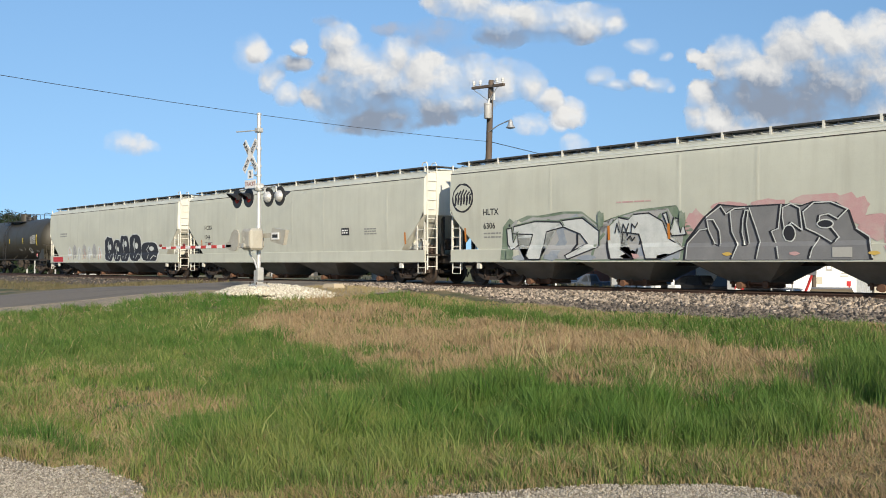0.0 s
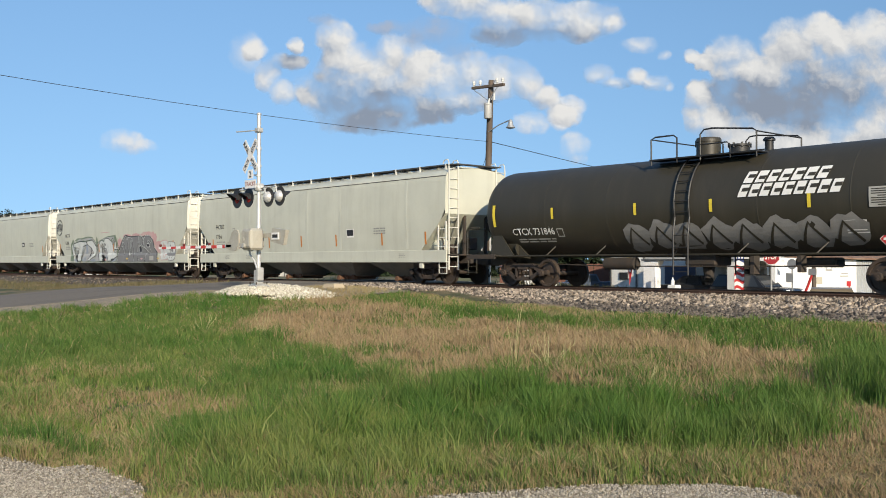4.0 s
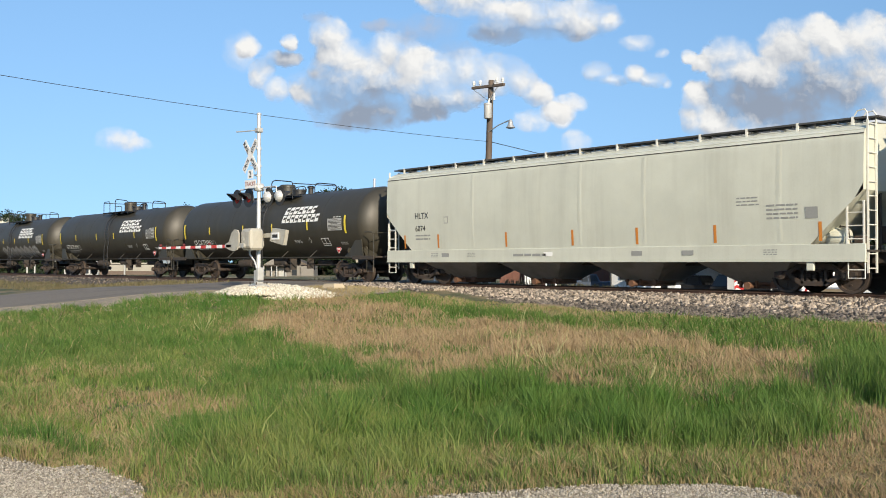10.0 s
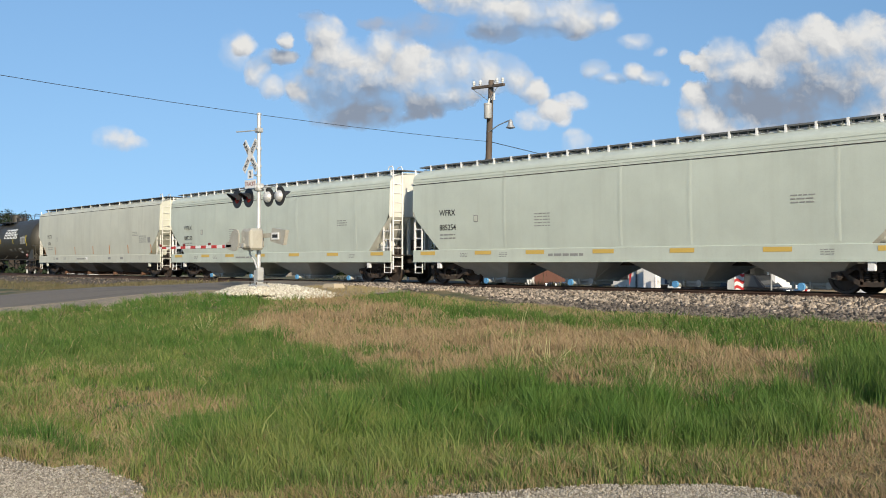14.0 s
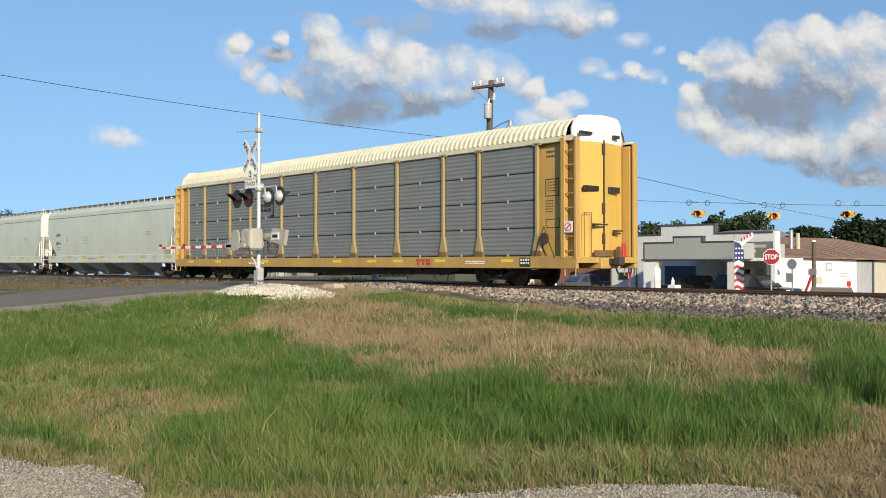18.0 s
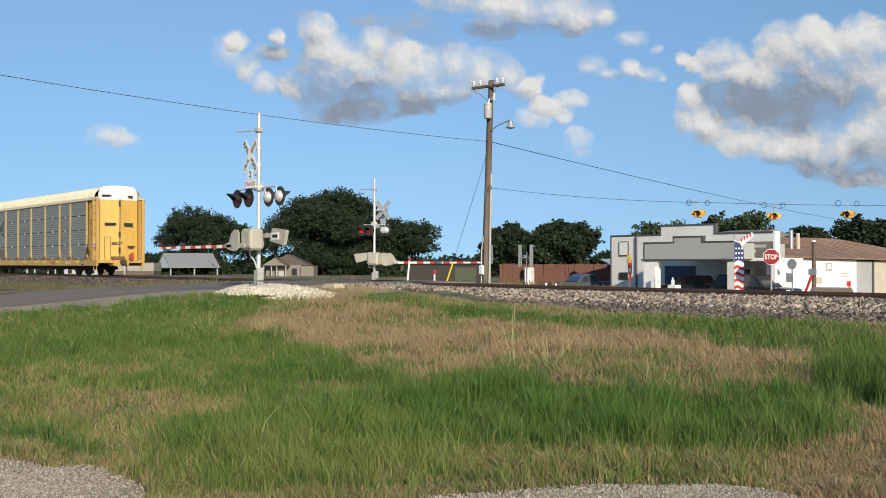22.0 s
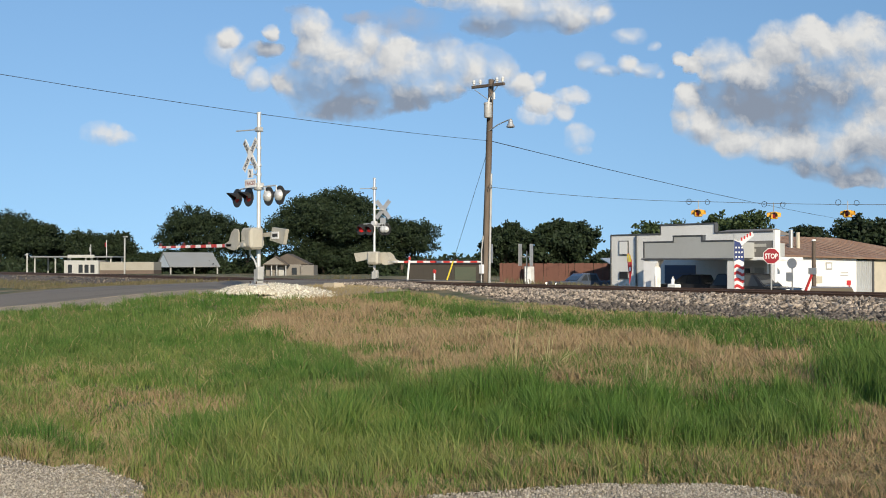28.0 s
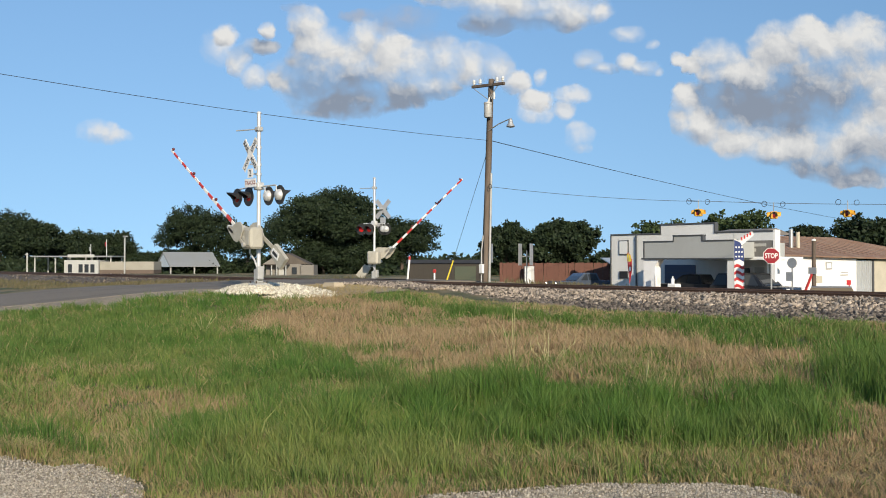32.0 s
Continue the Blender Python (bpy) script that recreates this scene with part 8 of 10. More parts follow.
def build_far():
    """Low buildings across the road, far to the left."""
    c = thing("station_canopy", pose(-171.5, 62.5, -1.35, 0, 0, 48.8), "long flat pale canopy on thin posts", "canopy")
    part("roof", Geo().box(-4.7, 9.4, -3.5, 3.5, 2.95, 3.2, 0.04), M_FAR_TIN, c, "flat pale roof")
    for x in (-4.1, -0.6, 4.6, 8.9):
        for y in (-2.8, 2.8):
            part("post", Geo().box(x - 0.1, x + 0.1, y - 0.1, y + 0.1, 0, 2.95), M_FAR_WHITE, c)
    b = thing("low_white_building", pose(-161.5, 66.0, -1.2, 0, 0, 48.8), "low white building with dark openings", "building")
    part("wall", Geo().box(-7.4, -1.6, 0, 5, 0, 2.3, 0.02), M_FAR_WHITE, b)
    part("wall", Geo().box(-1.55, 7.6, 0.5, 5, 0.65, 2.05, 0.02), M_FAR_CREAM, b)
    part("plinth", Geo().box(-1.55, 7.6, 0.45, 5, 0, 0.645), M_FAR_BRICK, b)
    for x in (-6.4, -4.6, -3.6, -2.6):
        w = part("window", Geo().box(x - 0.35, x + 0.35, -0.03, 0.01, 0.2, 1.6), M_GLASS, b)
        part("frame", Geo().box(x - 0.41, x + 0.41, -0.02, 0.012, 0.14, 1.66), M_GREY_BOX, w)
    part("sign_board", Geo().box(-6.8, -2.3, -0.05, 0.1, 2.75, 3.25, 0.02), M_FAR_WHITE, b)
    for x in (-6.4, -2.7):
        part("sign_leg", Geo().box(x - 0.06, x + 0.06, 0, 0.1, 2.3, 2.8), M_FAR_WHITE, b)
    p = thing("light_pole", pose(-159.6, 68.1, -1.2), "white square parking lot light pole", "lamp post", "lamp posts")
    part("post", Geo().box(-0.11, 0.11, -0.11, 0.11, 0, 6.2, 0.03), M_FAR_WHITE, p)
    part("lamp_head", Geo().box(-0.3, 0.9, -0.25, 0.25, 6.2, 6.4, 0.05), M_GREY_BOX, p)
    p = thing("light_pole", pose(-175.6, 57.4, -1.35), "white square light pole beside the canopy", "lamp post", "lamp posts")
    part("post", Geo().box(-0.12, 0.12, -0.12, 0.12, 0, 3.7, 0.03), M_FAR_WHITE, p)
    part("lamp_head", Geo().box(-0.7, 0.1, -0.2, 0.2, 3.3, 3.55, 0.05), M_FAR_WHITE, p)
    for x, y, h in ((-169, 66, 5.2), (-166.5, 67.8, 6.0)):
        p = thing("thin_pole", pose(x, y, -1.3), "thin grey pole with a small flag", "pole")
        part("post", Geo().ring((0, 0, 0), (0, 0, h), 0.1, 0.07, 8), M_GALV, p)
        part("flag", Geo().box(-0.7, 0.0, -0.02, 0.02, h - 1.2, h - 0.5), M_RED if h > 5.5 else M_GREY_BOX, p)
    g = thing("pavilion", pose(-184.9, 92.3, -2.3, 0, 0, 87.0), "open gabled pavilion with a grey sheet roof on thin posts", "pavilion")
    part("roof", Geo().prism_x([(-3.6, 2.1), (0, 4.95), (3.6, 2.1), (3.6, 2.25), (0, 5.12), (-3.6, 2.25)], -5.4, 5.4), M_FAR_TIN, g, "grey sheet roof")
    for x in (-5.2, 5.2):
        part("gable", Geo().prism_x([(-3.3, 2.1), (3.3, 2.1), (0, 4.75)], x - 0.06, x + 0.06), M_FAR_PALE, g, "gable tinted the pale blue of skylight")
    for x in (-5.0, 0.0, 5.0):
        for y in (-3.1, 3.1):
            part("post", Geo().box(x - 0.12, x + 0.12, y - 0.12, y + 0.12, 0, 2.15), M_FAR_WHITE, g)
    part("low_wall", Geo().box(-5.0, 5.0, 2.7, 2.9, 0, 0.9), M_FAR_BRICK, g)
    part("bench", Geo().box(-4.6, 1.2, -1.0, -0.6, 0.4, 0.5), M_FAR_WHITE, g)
    h = thing("small_house", pose(-129.2, 80.2, -1.95, 0, 0, 48.8), "small weathered wooden house with a porch, toned down for tree shade", "house")
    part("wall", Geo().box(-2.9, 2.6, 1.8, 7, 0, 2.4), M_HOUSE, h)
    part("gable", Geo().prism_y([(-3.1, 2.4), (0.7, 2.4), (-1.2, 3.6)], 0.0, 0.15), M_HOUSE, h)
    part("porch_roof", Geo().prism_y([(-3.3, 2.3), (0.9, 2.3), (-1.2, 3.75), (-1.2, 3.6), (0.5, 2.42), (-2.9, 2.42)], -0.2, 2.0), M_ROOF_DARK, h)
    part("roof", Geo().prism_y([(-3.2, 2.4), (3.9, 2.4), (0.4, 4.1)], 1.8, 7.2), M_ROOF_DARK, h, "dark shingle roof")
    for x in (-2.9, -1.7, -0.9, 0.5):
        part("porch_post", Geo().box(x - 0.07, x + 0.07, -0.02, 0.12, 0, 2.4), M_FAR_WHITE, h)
    part("door", Geo().box(-0.9, -0.1, 1.75, 1.8, 0, 2.0), M_FAR_WHITE, h)
    part("window", Geo().box(1.1, 1.9, 1.76, 1.8, 0.8, 1.9), M_GLASS, h)
    part("annex", Geo().box(2.62, 4.6, 1.2, 6, 0, 2.3), M_HOUSE, h)
    part("porch_floor", Geo().box(-3.1, 0.7, -0.1, 1.8, 0, 0.15), M_TIE, h)


# far building colours, dimmed: the shade and haze over them is put into the paint
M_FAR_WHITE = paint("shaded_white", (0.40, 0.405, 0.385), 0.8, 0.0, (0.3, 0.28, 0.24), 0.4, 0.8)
# the blue of skylight on the shaded gable, put into its base colour
M_FAR_PALE = paint("skylit_boards", (0.50, 0.57, 0.62), 0.8, 0.0, (0.35, 0.38, 0.4), 0.3, 0.8)
M_FAR_TIN = paint("shaded_tin", (0.215, 0.23, 0.235), 0.7, 0.0, (0.2, 0.19, 0.17), 0.4, 0.5)
M_FAR_CREAM = paint("shaded_cream", (0.31, 0.295, 0.245), 0.8, 0.0, (0.22, 0.2, 0.16), 0.4, 0.8)
M_FAR_BRICK = paint("shaded_brick", (0.12, 0.09, 0.07), 0.85, 0.0, (0.2, 0.15, 0.11), 0.4, 2.0)
# weathered boards, darkened in colour to stand for the trees' shade
M_HOUSE = paint("shaded_weathered_boards", (0.20, 0.185, 0.16), 0.85, 0.0, (0.2, 0.18, 0.15), 0.5, 1.0, True)
M_ROOF_DARK = paint("dark_shingle", (0.09, 0.075, 0.06), 0.9, 0.0, (0.16, 0.13, 0.1), 0.5, 1.0)


# ---- trees and grass ----
def leaf_material(name, lo, hi):
    k = Nodes(name)
    isl = k.n("ShaderNodeNewGeometry").outputs["Random Per Island"]
    clump = k.noise(0.6, k.coord(), 4.0, 0.6)
    col = k.mix(isl, lo, hi)
    col = k.mix(k.math("MULTIPLY", k.ramp(clump, 0.45, 0.7), 0.5), col, tuple(c * 1.5 for c in hi))
    k.done(col, 0.65)
    k.bsdf.inputs["Specular IOR Level"].default_value = 0.2
    return k.m


M_LEAF = leaf_material("oak_leaves", (0.009, 0.017, 0.008), (0.026, 0.040, 0.017))
M_LEAF2 = leaf_material("elm_leaves", (0.018, 0.034, 0.011), (0.050, 0.072, 0.026))
M_BARK = paint("bark", (0.085, 0.065, 0.05), 0.95, 0.0, (0.16, 0.14, 0.12), 0.5, 2.0, True, 0.6, 18.0)


def crown_mesh(name, lobes, n, size, seed, material):
    """Leaf clumps on and inside several lobes; lobes are (x, y, z, rx, ry, rz)."""
    rng = np.random.default_rng(seed)
    lob = np.array(lobes)
    vol = lob[:, 3] * lob[:, 4] * lob[:, 5]
    pick = rng.choice(len(lob), n, p=(vol ** 0.75) / (vol ** 0.75).sum())
    d = rng.normal(size=(n, 3))
    d /= np.linalg.norm(d, axis=1)[:, None]
    # twigs: leaves gather in knots on the shell so that the outline is broken
    knots = rng.normal(size=(len(lob), 46, 3))
    knots /= np.linalg.norm(knots, axis=2)[:, :, None]
    knots *= rng.uniform(0.72, 1.24, (len(lob), 46, 1))
    k = knots[pick, rng.integers(0, 46, n)]
    w = rng.uniform(0.62, 0.96, n)[:, None]
    d = d * (1 - w) * 1.1 + k * w
    r = rng.uniform(0.45, 1.08, n) ** 0.6
    p = lob[pick, :3] + d * lob[pick, 3:] * r[:, None]
    s = rng.uniform(size[0], size[1], n)[:, None]
    a = rng.normal(size=(n, 3))
    a /= np.linalg.norm(a, axis=1)[:, None]
    b = np.cross(a, rng.normal(size=(n, 3)))
    b /= np.linalg.norm(b, axis=1)[:, None]
    v = np.stack([p - a * s, p + b * s * 0.62, p + a * s, p - b * s * 0.62], 1).reshape(-1, 3)
    f = np.arange(n * 4).reshape(-1, 4)
    me = bpy.data.meshes.new(name)
    me.vertices.add(n * 4)
    me.vertices.foreach_set("co", v.astype(np.float32).ravel())
    me.loops.add(n * 4)
    me.loops.foreach_set("vertex_index", f.astype(np.int32).ravel())
    me.polygons.add(n)
    me.polygons.foreach_set("loop_start", np.arange(0, n * 4, 4, dtype=np.int32))
    me.update(calc_edges=True)
    me.materials.append(material)
    return me


def tree(x, y, z, height, width, seed, n, leaf, label, low=0.22, material=None):
    """A tapered trunk with limbs and a crown of many leaf clumps."""
    n, leaf = int(n * 1.55), (leaf[0] * 0.70, leaf[1] * 0.74)
    rng = random.Random(seed)
    t = thing("tree", pose(x, y, z), label, "tree", "trees behind the railway")
    R, H = width / 2, height
    r0 = max(0.16, H * 0.03)
    trunk = Geo()
    pts = [(0, 0, -0.2), (rng.uniform(-.2, .2), 0, H * 0.18), (rng.uniform(-.4, .4), rng.uniform(-.3, .3), H * 0.36), (rng.uniform(-.5, .5), rng.uniform(-.4, .4), H * 0.6)]
    rad = [r0 * 1.3, r0, r0 * 0.75, r0 * 0.4]
    for i in range(3):
        trunk.ring(pts[i], pts[i + 1], rad[i], rad[i + 1], 10, False)
    part("trunk", trunk, M_BARK, t, "rough brown trunk", 50)
    lobes = []
    count = 16
    for i in range(count):
        a = 2.4 * i + rng.uniform(-0.25, 0.25)
        q = math.sqrt((i + 0.6) / count) * 0.74
        cz = H * (low + 0.17 + (0.64 - low) * (1 - 1.45 * q ** 3) * rng.uniform(0.84, 1.12))
        rr = R * rng.uniform(0.27, 0.40)
        lobes.append((math.cos(a) * R * q, math.sin(a) * R * q, min(cz, H - rr * 0.62), rr, rr, rr * rng.uniform(0.62, 0.85)))
    lobes.append((rng.uniform(-0.15, 0.15) * R, 0, H * 0.50, R * 0.55, R * 0.55, H * 0.30))
    for sx in (-0.62, 0.62):
        lobes.append((R * sx, 0, H * (low + 0.16), R * 0.36, R * 0.36, H * 0.15))
    for lx, ly, lz, *_ in lobes[:6]:
        g = Geo()
        a, b = Vector(pts[1]).lerp(Vector(pts[2]), rng.random()), Vector((lx, ly, lz))
        m = a.lerp(b, 0.5) + Vector((0, 0, -0.04 * H))
        g.ring(a, m, r0 * 0.5, r0 * 0.32, 7, False)
        g.ring(m, b, r0 * 0.32, r0 * 0.08, 7, False)
        part("limb", g, M_BARK, t, smooth=50)
    part("crown", crown_mesh("crown", lobes, n, leaf, seed, material or M_LEAF), None, t, "dense dark green foliage")
    return t


def build_trees():
    tree(-145.6, 100.4, -2.1, 16.0, 26.0, 1, 45000, (0.16, 0.36), "large dark green spreading live oak", 0.05)
    tree(-137.2, 110.0, -2.1, 11.4, 17.0, 11, 15500, (0.16, 0.36), "dark green oak beside a larger oak", 0.02)
    tree(-151.5, 94.5, -2.1, 4.6, 9.0, 12, 8500, (0.16, 0.36), "low dark bushy tree beside a larger oak", 0.0)
    tree(-143.5, 97.5, -2.1, 6.8, 15.0, 41, 9000, (0.16, 0.36), "low dark growth under a large oak", 0.0)
    tree(-149.0, 103.0, -2.1, 7.4, 13.0, 42, 8000, (0.16, 0.36), "low dark growth under a large oak", 0.0)
    tree(-138.5, 104.5, -2.1, 6.4, 13.0, 43, 8000, (0.16, 0.36), "low dark growth beside a large oak", 0.0)
    tree(-197.4, 101.0, -2.4, 15.8, 20.0, 2, 17050, (0.19, 0.40), "airy oak with gaps in its crown", 0.10)
    tree(-190.0, 109.0, -2.4, 12.6, 14.5, 13, 10850, (0.19, 0.40), "rounded dark oak behind the pavilion", 0.02)
    tree(-231.0, 69.5, -2.3, 14.2, 26.0, 3, 21700, (0.22, 0.45), "broad dark oak far down the line", 0.0)
    tree(-226.0, 76.0, -2.3, 13.2, 14.0, 14, 10850, (0.22, 0.45), "dark oak far down the line", 0.0)
    for i, (x, y, h, w) in enumerate(((-229.0, 86.0, 10.4, 17), (-224.5, 92.5, 10.2, 15), (-222.0, 100.0, 5.2, 14), (-219.0, 106.0, 6.0, 13), (-243.0, 62.0, 12.0, 18))):
        tree(x, y, -2.3, h, w, 20 + i, 10850, (0.22, 0.45), "dark bushy tree behind the far buildings", 0.0)
    tree(-92.3, 92.0, -1.9, 8.2, 8.5, 4, 8525, (0.18, 0.36), "slender dark tree behind the fence", 0.05)
    tree(-87.4, 97.3, -1.9, 8.8, 11.5, 5, 13950, (0.19, 0.40), "rounded dark green tree behind the fence", 0.04)
    tree(-83.5, 101.5, -1.9, 4.4, 6.0, 30, 2790, (0.18, 0.36), "low dark bushy tree", 0.0)
    tree(-66.6, 90.8, -1.8, 7.9, 10.5, 7, 9300, (0.17, 0.36), "mid green tree behind the store", 0.05, M_LEAF2)
    tree(-60.5, 92.0, -1.8, 8.4, 8.0, 8, 6510, (0.17, 0.36), "mid green tree behind the store", 0.1, M_LEAF2)
    tree(-54.8, 89.8, -1.8, 9.0, 6.0, 9, 2325, (0.16, 0.30), "thin airy tree with bare twigs", 0.25, M_LEAF2)
    tree(-56.5, 104.5, -1.8, 7.2, 7.5, 10, 6510, (0.17, 0.36), "dark tree behind the rusty roof", 0.05)
    tree(-51.5, 106.0, -1.8, 6.8, 7.0, 15, 6510, (0.17, 0.36), "dark tree behind the rusty roof", 0.05)
    tree(-47.0, 98.5, -1.8, 7.8, 8.0, 16, 8525, (0.17, 0.36), "dark tree at the end of the store", 0.05)
    tree(-42.0, 101.0, -1.8, 8.0, 8.0, 17, 8525, (0.17, 0.36), "dark tree at the end of the store", 0.05)
    tree(-62.5, 97.5, -1.8, 6.2, 8.0, 18, 4030, (0.17, 0.36), "low tree behind the store", 0.0)
    # far woods that close the horizon
    rng = np.random.default_rng(12)
    lobes = []
    for i in range(150):
        a = radians(-84 + 76 * i / 149)
        d = rng.uniform(330, 420)
        r = rng.uniform(5, 9)
        lobes.append((math.sin(a) * d, math.cos(a) * d, -2.5 + r * 0.3, r, r, r * rng.uniform(0.35, 0.62)))
    me = crown_mesh("far_woods", lobes, 22000, (0.7, 1.4), 3, M_LEAF)
    tagged(new("far_woods", me), "far line of low dark woods", "woods", kind="stuff")
    lobes = []
    for i in range(90):
        a = radians(-75.5 + 31 * i / 89)
        d = rng.uniform(205, 235)
        r = rng.uniform(3.0, 5.0)
        lobes.append((math.sin(a) * d, math.cos(a) * d, -2.0 + rng.uniform(0, 0.9), r, r, rng.uniform(1.8, 3.4)))
    tagged(new("far_hedge", crown_mesh("far_hedge", lobes, 26000, (0.3, 0.6), 9, M_LEAF)), "dark undergrowth below the far trees", "hedge", kind="stuff")
    lobes = [(-109.0 + 2.6 * i, 84.5 + 2.2 * i, -1.5 + rng.uniform(0, 0.8), 2.2, 2.0, rng.uniform(1.2, 2.2)) for i in range(9)]
    tagged(new("bushes", crown_mesh("bushes", lobes, 4500, (0.2, 0.45), 8, M_LEAF)), "dark bushes beside the small house", "bushes", kind="stuff")


# the field's patches, as outlines on the ground
DRY = [(-21.2, 11.57), (-23.15, 13.71), (-28.28, 18.75), (-23.94, 18.07), (-20.18, 17.63), (-17.23, 17.21), (-15.11, 17.1), (-12.77, 17.39), (-10.05, 15.87), (-8.62, 15.88), (-8.76, 17.45), (-6.96, 13.49), (-5.52, 10.56), (-6.18, 11.38), (-6.06, 9.95), (-6.03, 8.97), (-7.15, 9.45), (-8.24, 9.46), (-9.43, 9.55), (-9.92, 9.0), (-9.14, 7.99), (-9.73, 7.76), (-12.22, 8.7), (-14.86, 10.01), (-17.27, 10.57)]
LUSH = [(-9.37, 6.91), (-8.42, 6.59), (-8.91, 7.78), (-9.31, 9.3), (-7.98, 9.04), (-6.97, 9.16), (-5.74, 8.57), (-5.88, 9.64), (-5.84, 10.79), (-4.81, 9.39), (-4.46, 8.77), (-4.32, 7.69), (-4.78, 6.73), (-5.58, 6.25), (-6.35, 5.55), (-8.29, 6.48)]
TALL = [(-7.58, 4.31), (-8.16, 5.07), (-8.12, 5.7), (-7.62, 6.03), (-6.5, 5.55), (-6.3, 5.42), (-5.69, 4.83), (-5.81, 4.34), (-5.82, 3.89), (-6.05, 3.62), (-6.77, 3.85)]
WEEDS = [(-6.56, 12.73), (-7.22, 14.53), (-7.09, 15.54), (-6.0, 16.74), (-3.99, 11.11), (-4.7, 10.29), (-5.32, 11.04), (-6.04, 11.89)]
HOLLOW = [(-8.26, 14.82), (-9.02, 18.16), (-7.12, 14.02), (-5.63, 11.0), (-5.74, 10.87), (-6.9, 12.6)]
OLIVE = [(-15.82, 4.78), (-14.87, 5.26), (-12.53, 4.47), (-11.55, 4.79), (-10.47, 4.94), (-8.44, 4.21), (-7.54, 3.71), (-7.81, 3.15), (-8.41, 3.0), (-8.86, 2.68)]
UMBER = [(-11.78, 4.39), (-11.44, 5.1), (-10.74, 5.42), (-10.03, 5.63), (-9.06, 5.08), (-9.17, 4.39), (-9.88, 3.98), (-10.63, 3.91)]
CORNER = [(-4.48, 7.51), (-4.67, 8.52), (-4.86, 9.54), (-5.45, 11.2), (-4.81, 11.0), (-4.0, 10.2), (-2.29, 5.94), (-2.88, 5.25), (-3.77, 6.4)]
PALE = ([(-13.33, 6.45), (-12.65, 6.79), (-11.06, 5.98), (-11.4, 5.6)], [(-9.34, 5.4), (-9.18, 5.7), (-8.13, 5.18), (-8.39, 4.89)], [(-8.62, 3.48), (-8.21, 4.04), (-6.73, 3.58), (-5.94, 3.16), (-6.21, 2.85), (-7.15, 3.1)], [(-6.34, 4.18), (-6.42, 4.74), (-6.26, 5.47), (-5.89, 5.89), (-5.34, 6.71), (-4.44, 7.36), (-3.68, 6.24), (-4.44, 5.58), (-4.94, 4.93), (-5.37, 4.25), (-5.6, 3.74)], [(-10.47, 6.83), (-10.0, 7.37), (-9.1, 6.71), (-9.61, 6.27)])
FAR_GREEN = ([(-30.27, 20.24), (-28.09, 21.2), (-23.52, 19.65), (-21.75, 18.18), (-23.62, 17.83), (-28.19, 18.85)], [(-15.34, 19.27), (-13.84, 20.2), (-10.23, 20.4), (-7.88, 17.28), (-9.14, 16.3), (-11.15, 16.66), (-13.71, 17.42)])


def inside(poly, x, y):
    hit, n = np.zeros(x.shape, bool), len(poly)
    for i in range(n):
        (x0, y0), (x1, y1) = poly[i], poly[(i + 1) % n]
        cross = ((y0 > y) != (y1 > y)) & (x < (x1 - x0) * (y - y0) / (y1 - y0 + 1e-12) + x0)
        hit ^= cross
    return hit


def soft_noise(x, y, scale, seed):
    """Smooth value noise on arrays."""
    rng = np.random.default_rng(seed)
    g = rng.random((64, 64))
    u, v = x * scale + 100.3, y * scale + 57.7
    i, j = np.floor(u).astype(int), np.floor(v).astype(int)
    a, b = u - i, v - j
    a, b = a * a * (3 - 2 * a), b * b * (3 - 2 * b)
    at = lambda p, q: g[p % 64, q % 64]
    return (at(i, j) * (1 - a) + at(i + 1, j) * a) * (1 - b) + (at(i, j + 1) * (1 - a) + at(i + 1, j + 1) * a) * b


LAND = np.vectorize(land_z)
SHOULDER = [(ROAD_L - 6, -30), (-29.0, -30), (-28.9, 8), (-28.9, 12), (-29.6, 15.3), (-26.5, 15.4), (-25.4, 17.6), (-25.6, 25), (ROAD_L - 6, 25)]


def blades(name, x, y, h, w, seed, material, label, lean=0.45, base_z=None):
    n = len(x)
    rng = np.random.default_rng(seed)
    z = LAND(x, y) - 0.01 if base_z is None else base_z
    a = rng.uniform(0, 2 * math.pi, n)
    turn = rng.normal(-2.6, 2.1, n)
    bend = h * np.abs(rng.normal(lean, lean * 0.6, n))
    dx, dy = np.cos(turn) * bend, np.sin(turn) * bend
    wx, wy = np.cos(a) * w / 2, np.sin(a) * w / 2
    v = np.empty((n, 5, 3))
    v[:, 0] = np.stack([x - wx, y - wy, z], 1)
    v[:, 1] = np.stack([x + wx, y + wy, z], 1)
    v[:, 2] = np.stack([x + wx * 0.8 + dx * 0.3, y + wy * 0.8 + dy * 0.3, z + h * 0.6], 1)
    v[:, 3] = np.stack([x - wx * 0.8 + dx * 0.3, y - wy * 0.8 + dy * 0.3, z + h * 0.6], 1)
    v[:, 4] = np.stack([x + dx, y + dy, z + h], 1)
    k = (np.arange(n) * 5)[:, None]
    f = np.concatenate([k + np.array([[0, 1, 2]]), k + np.array([[0, 2, 3]]), k + np.array([[3, 2, 4]])], 1).reshape(-1, 3)
    return raw_mesh(name, v.reshape(-1, 3), f, material, label, "grass")


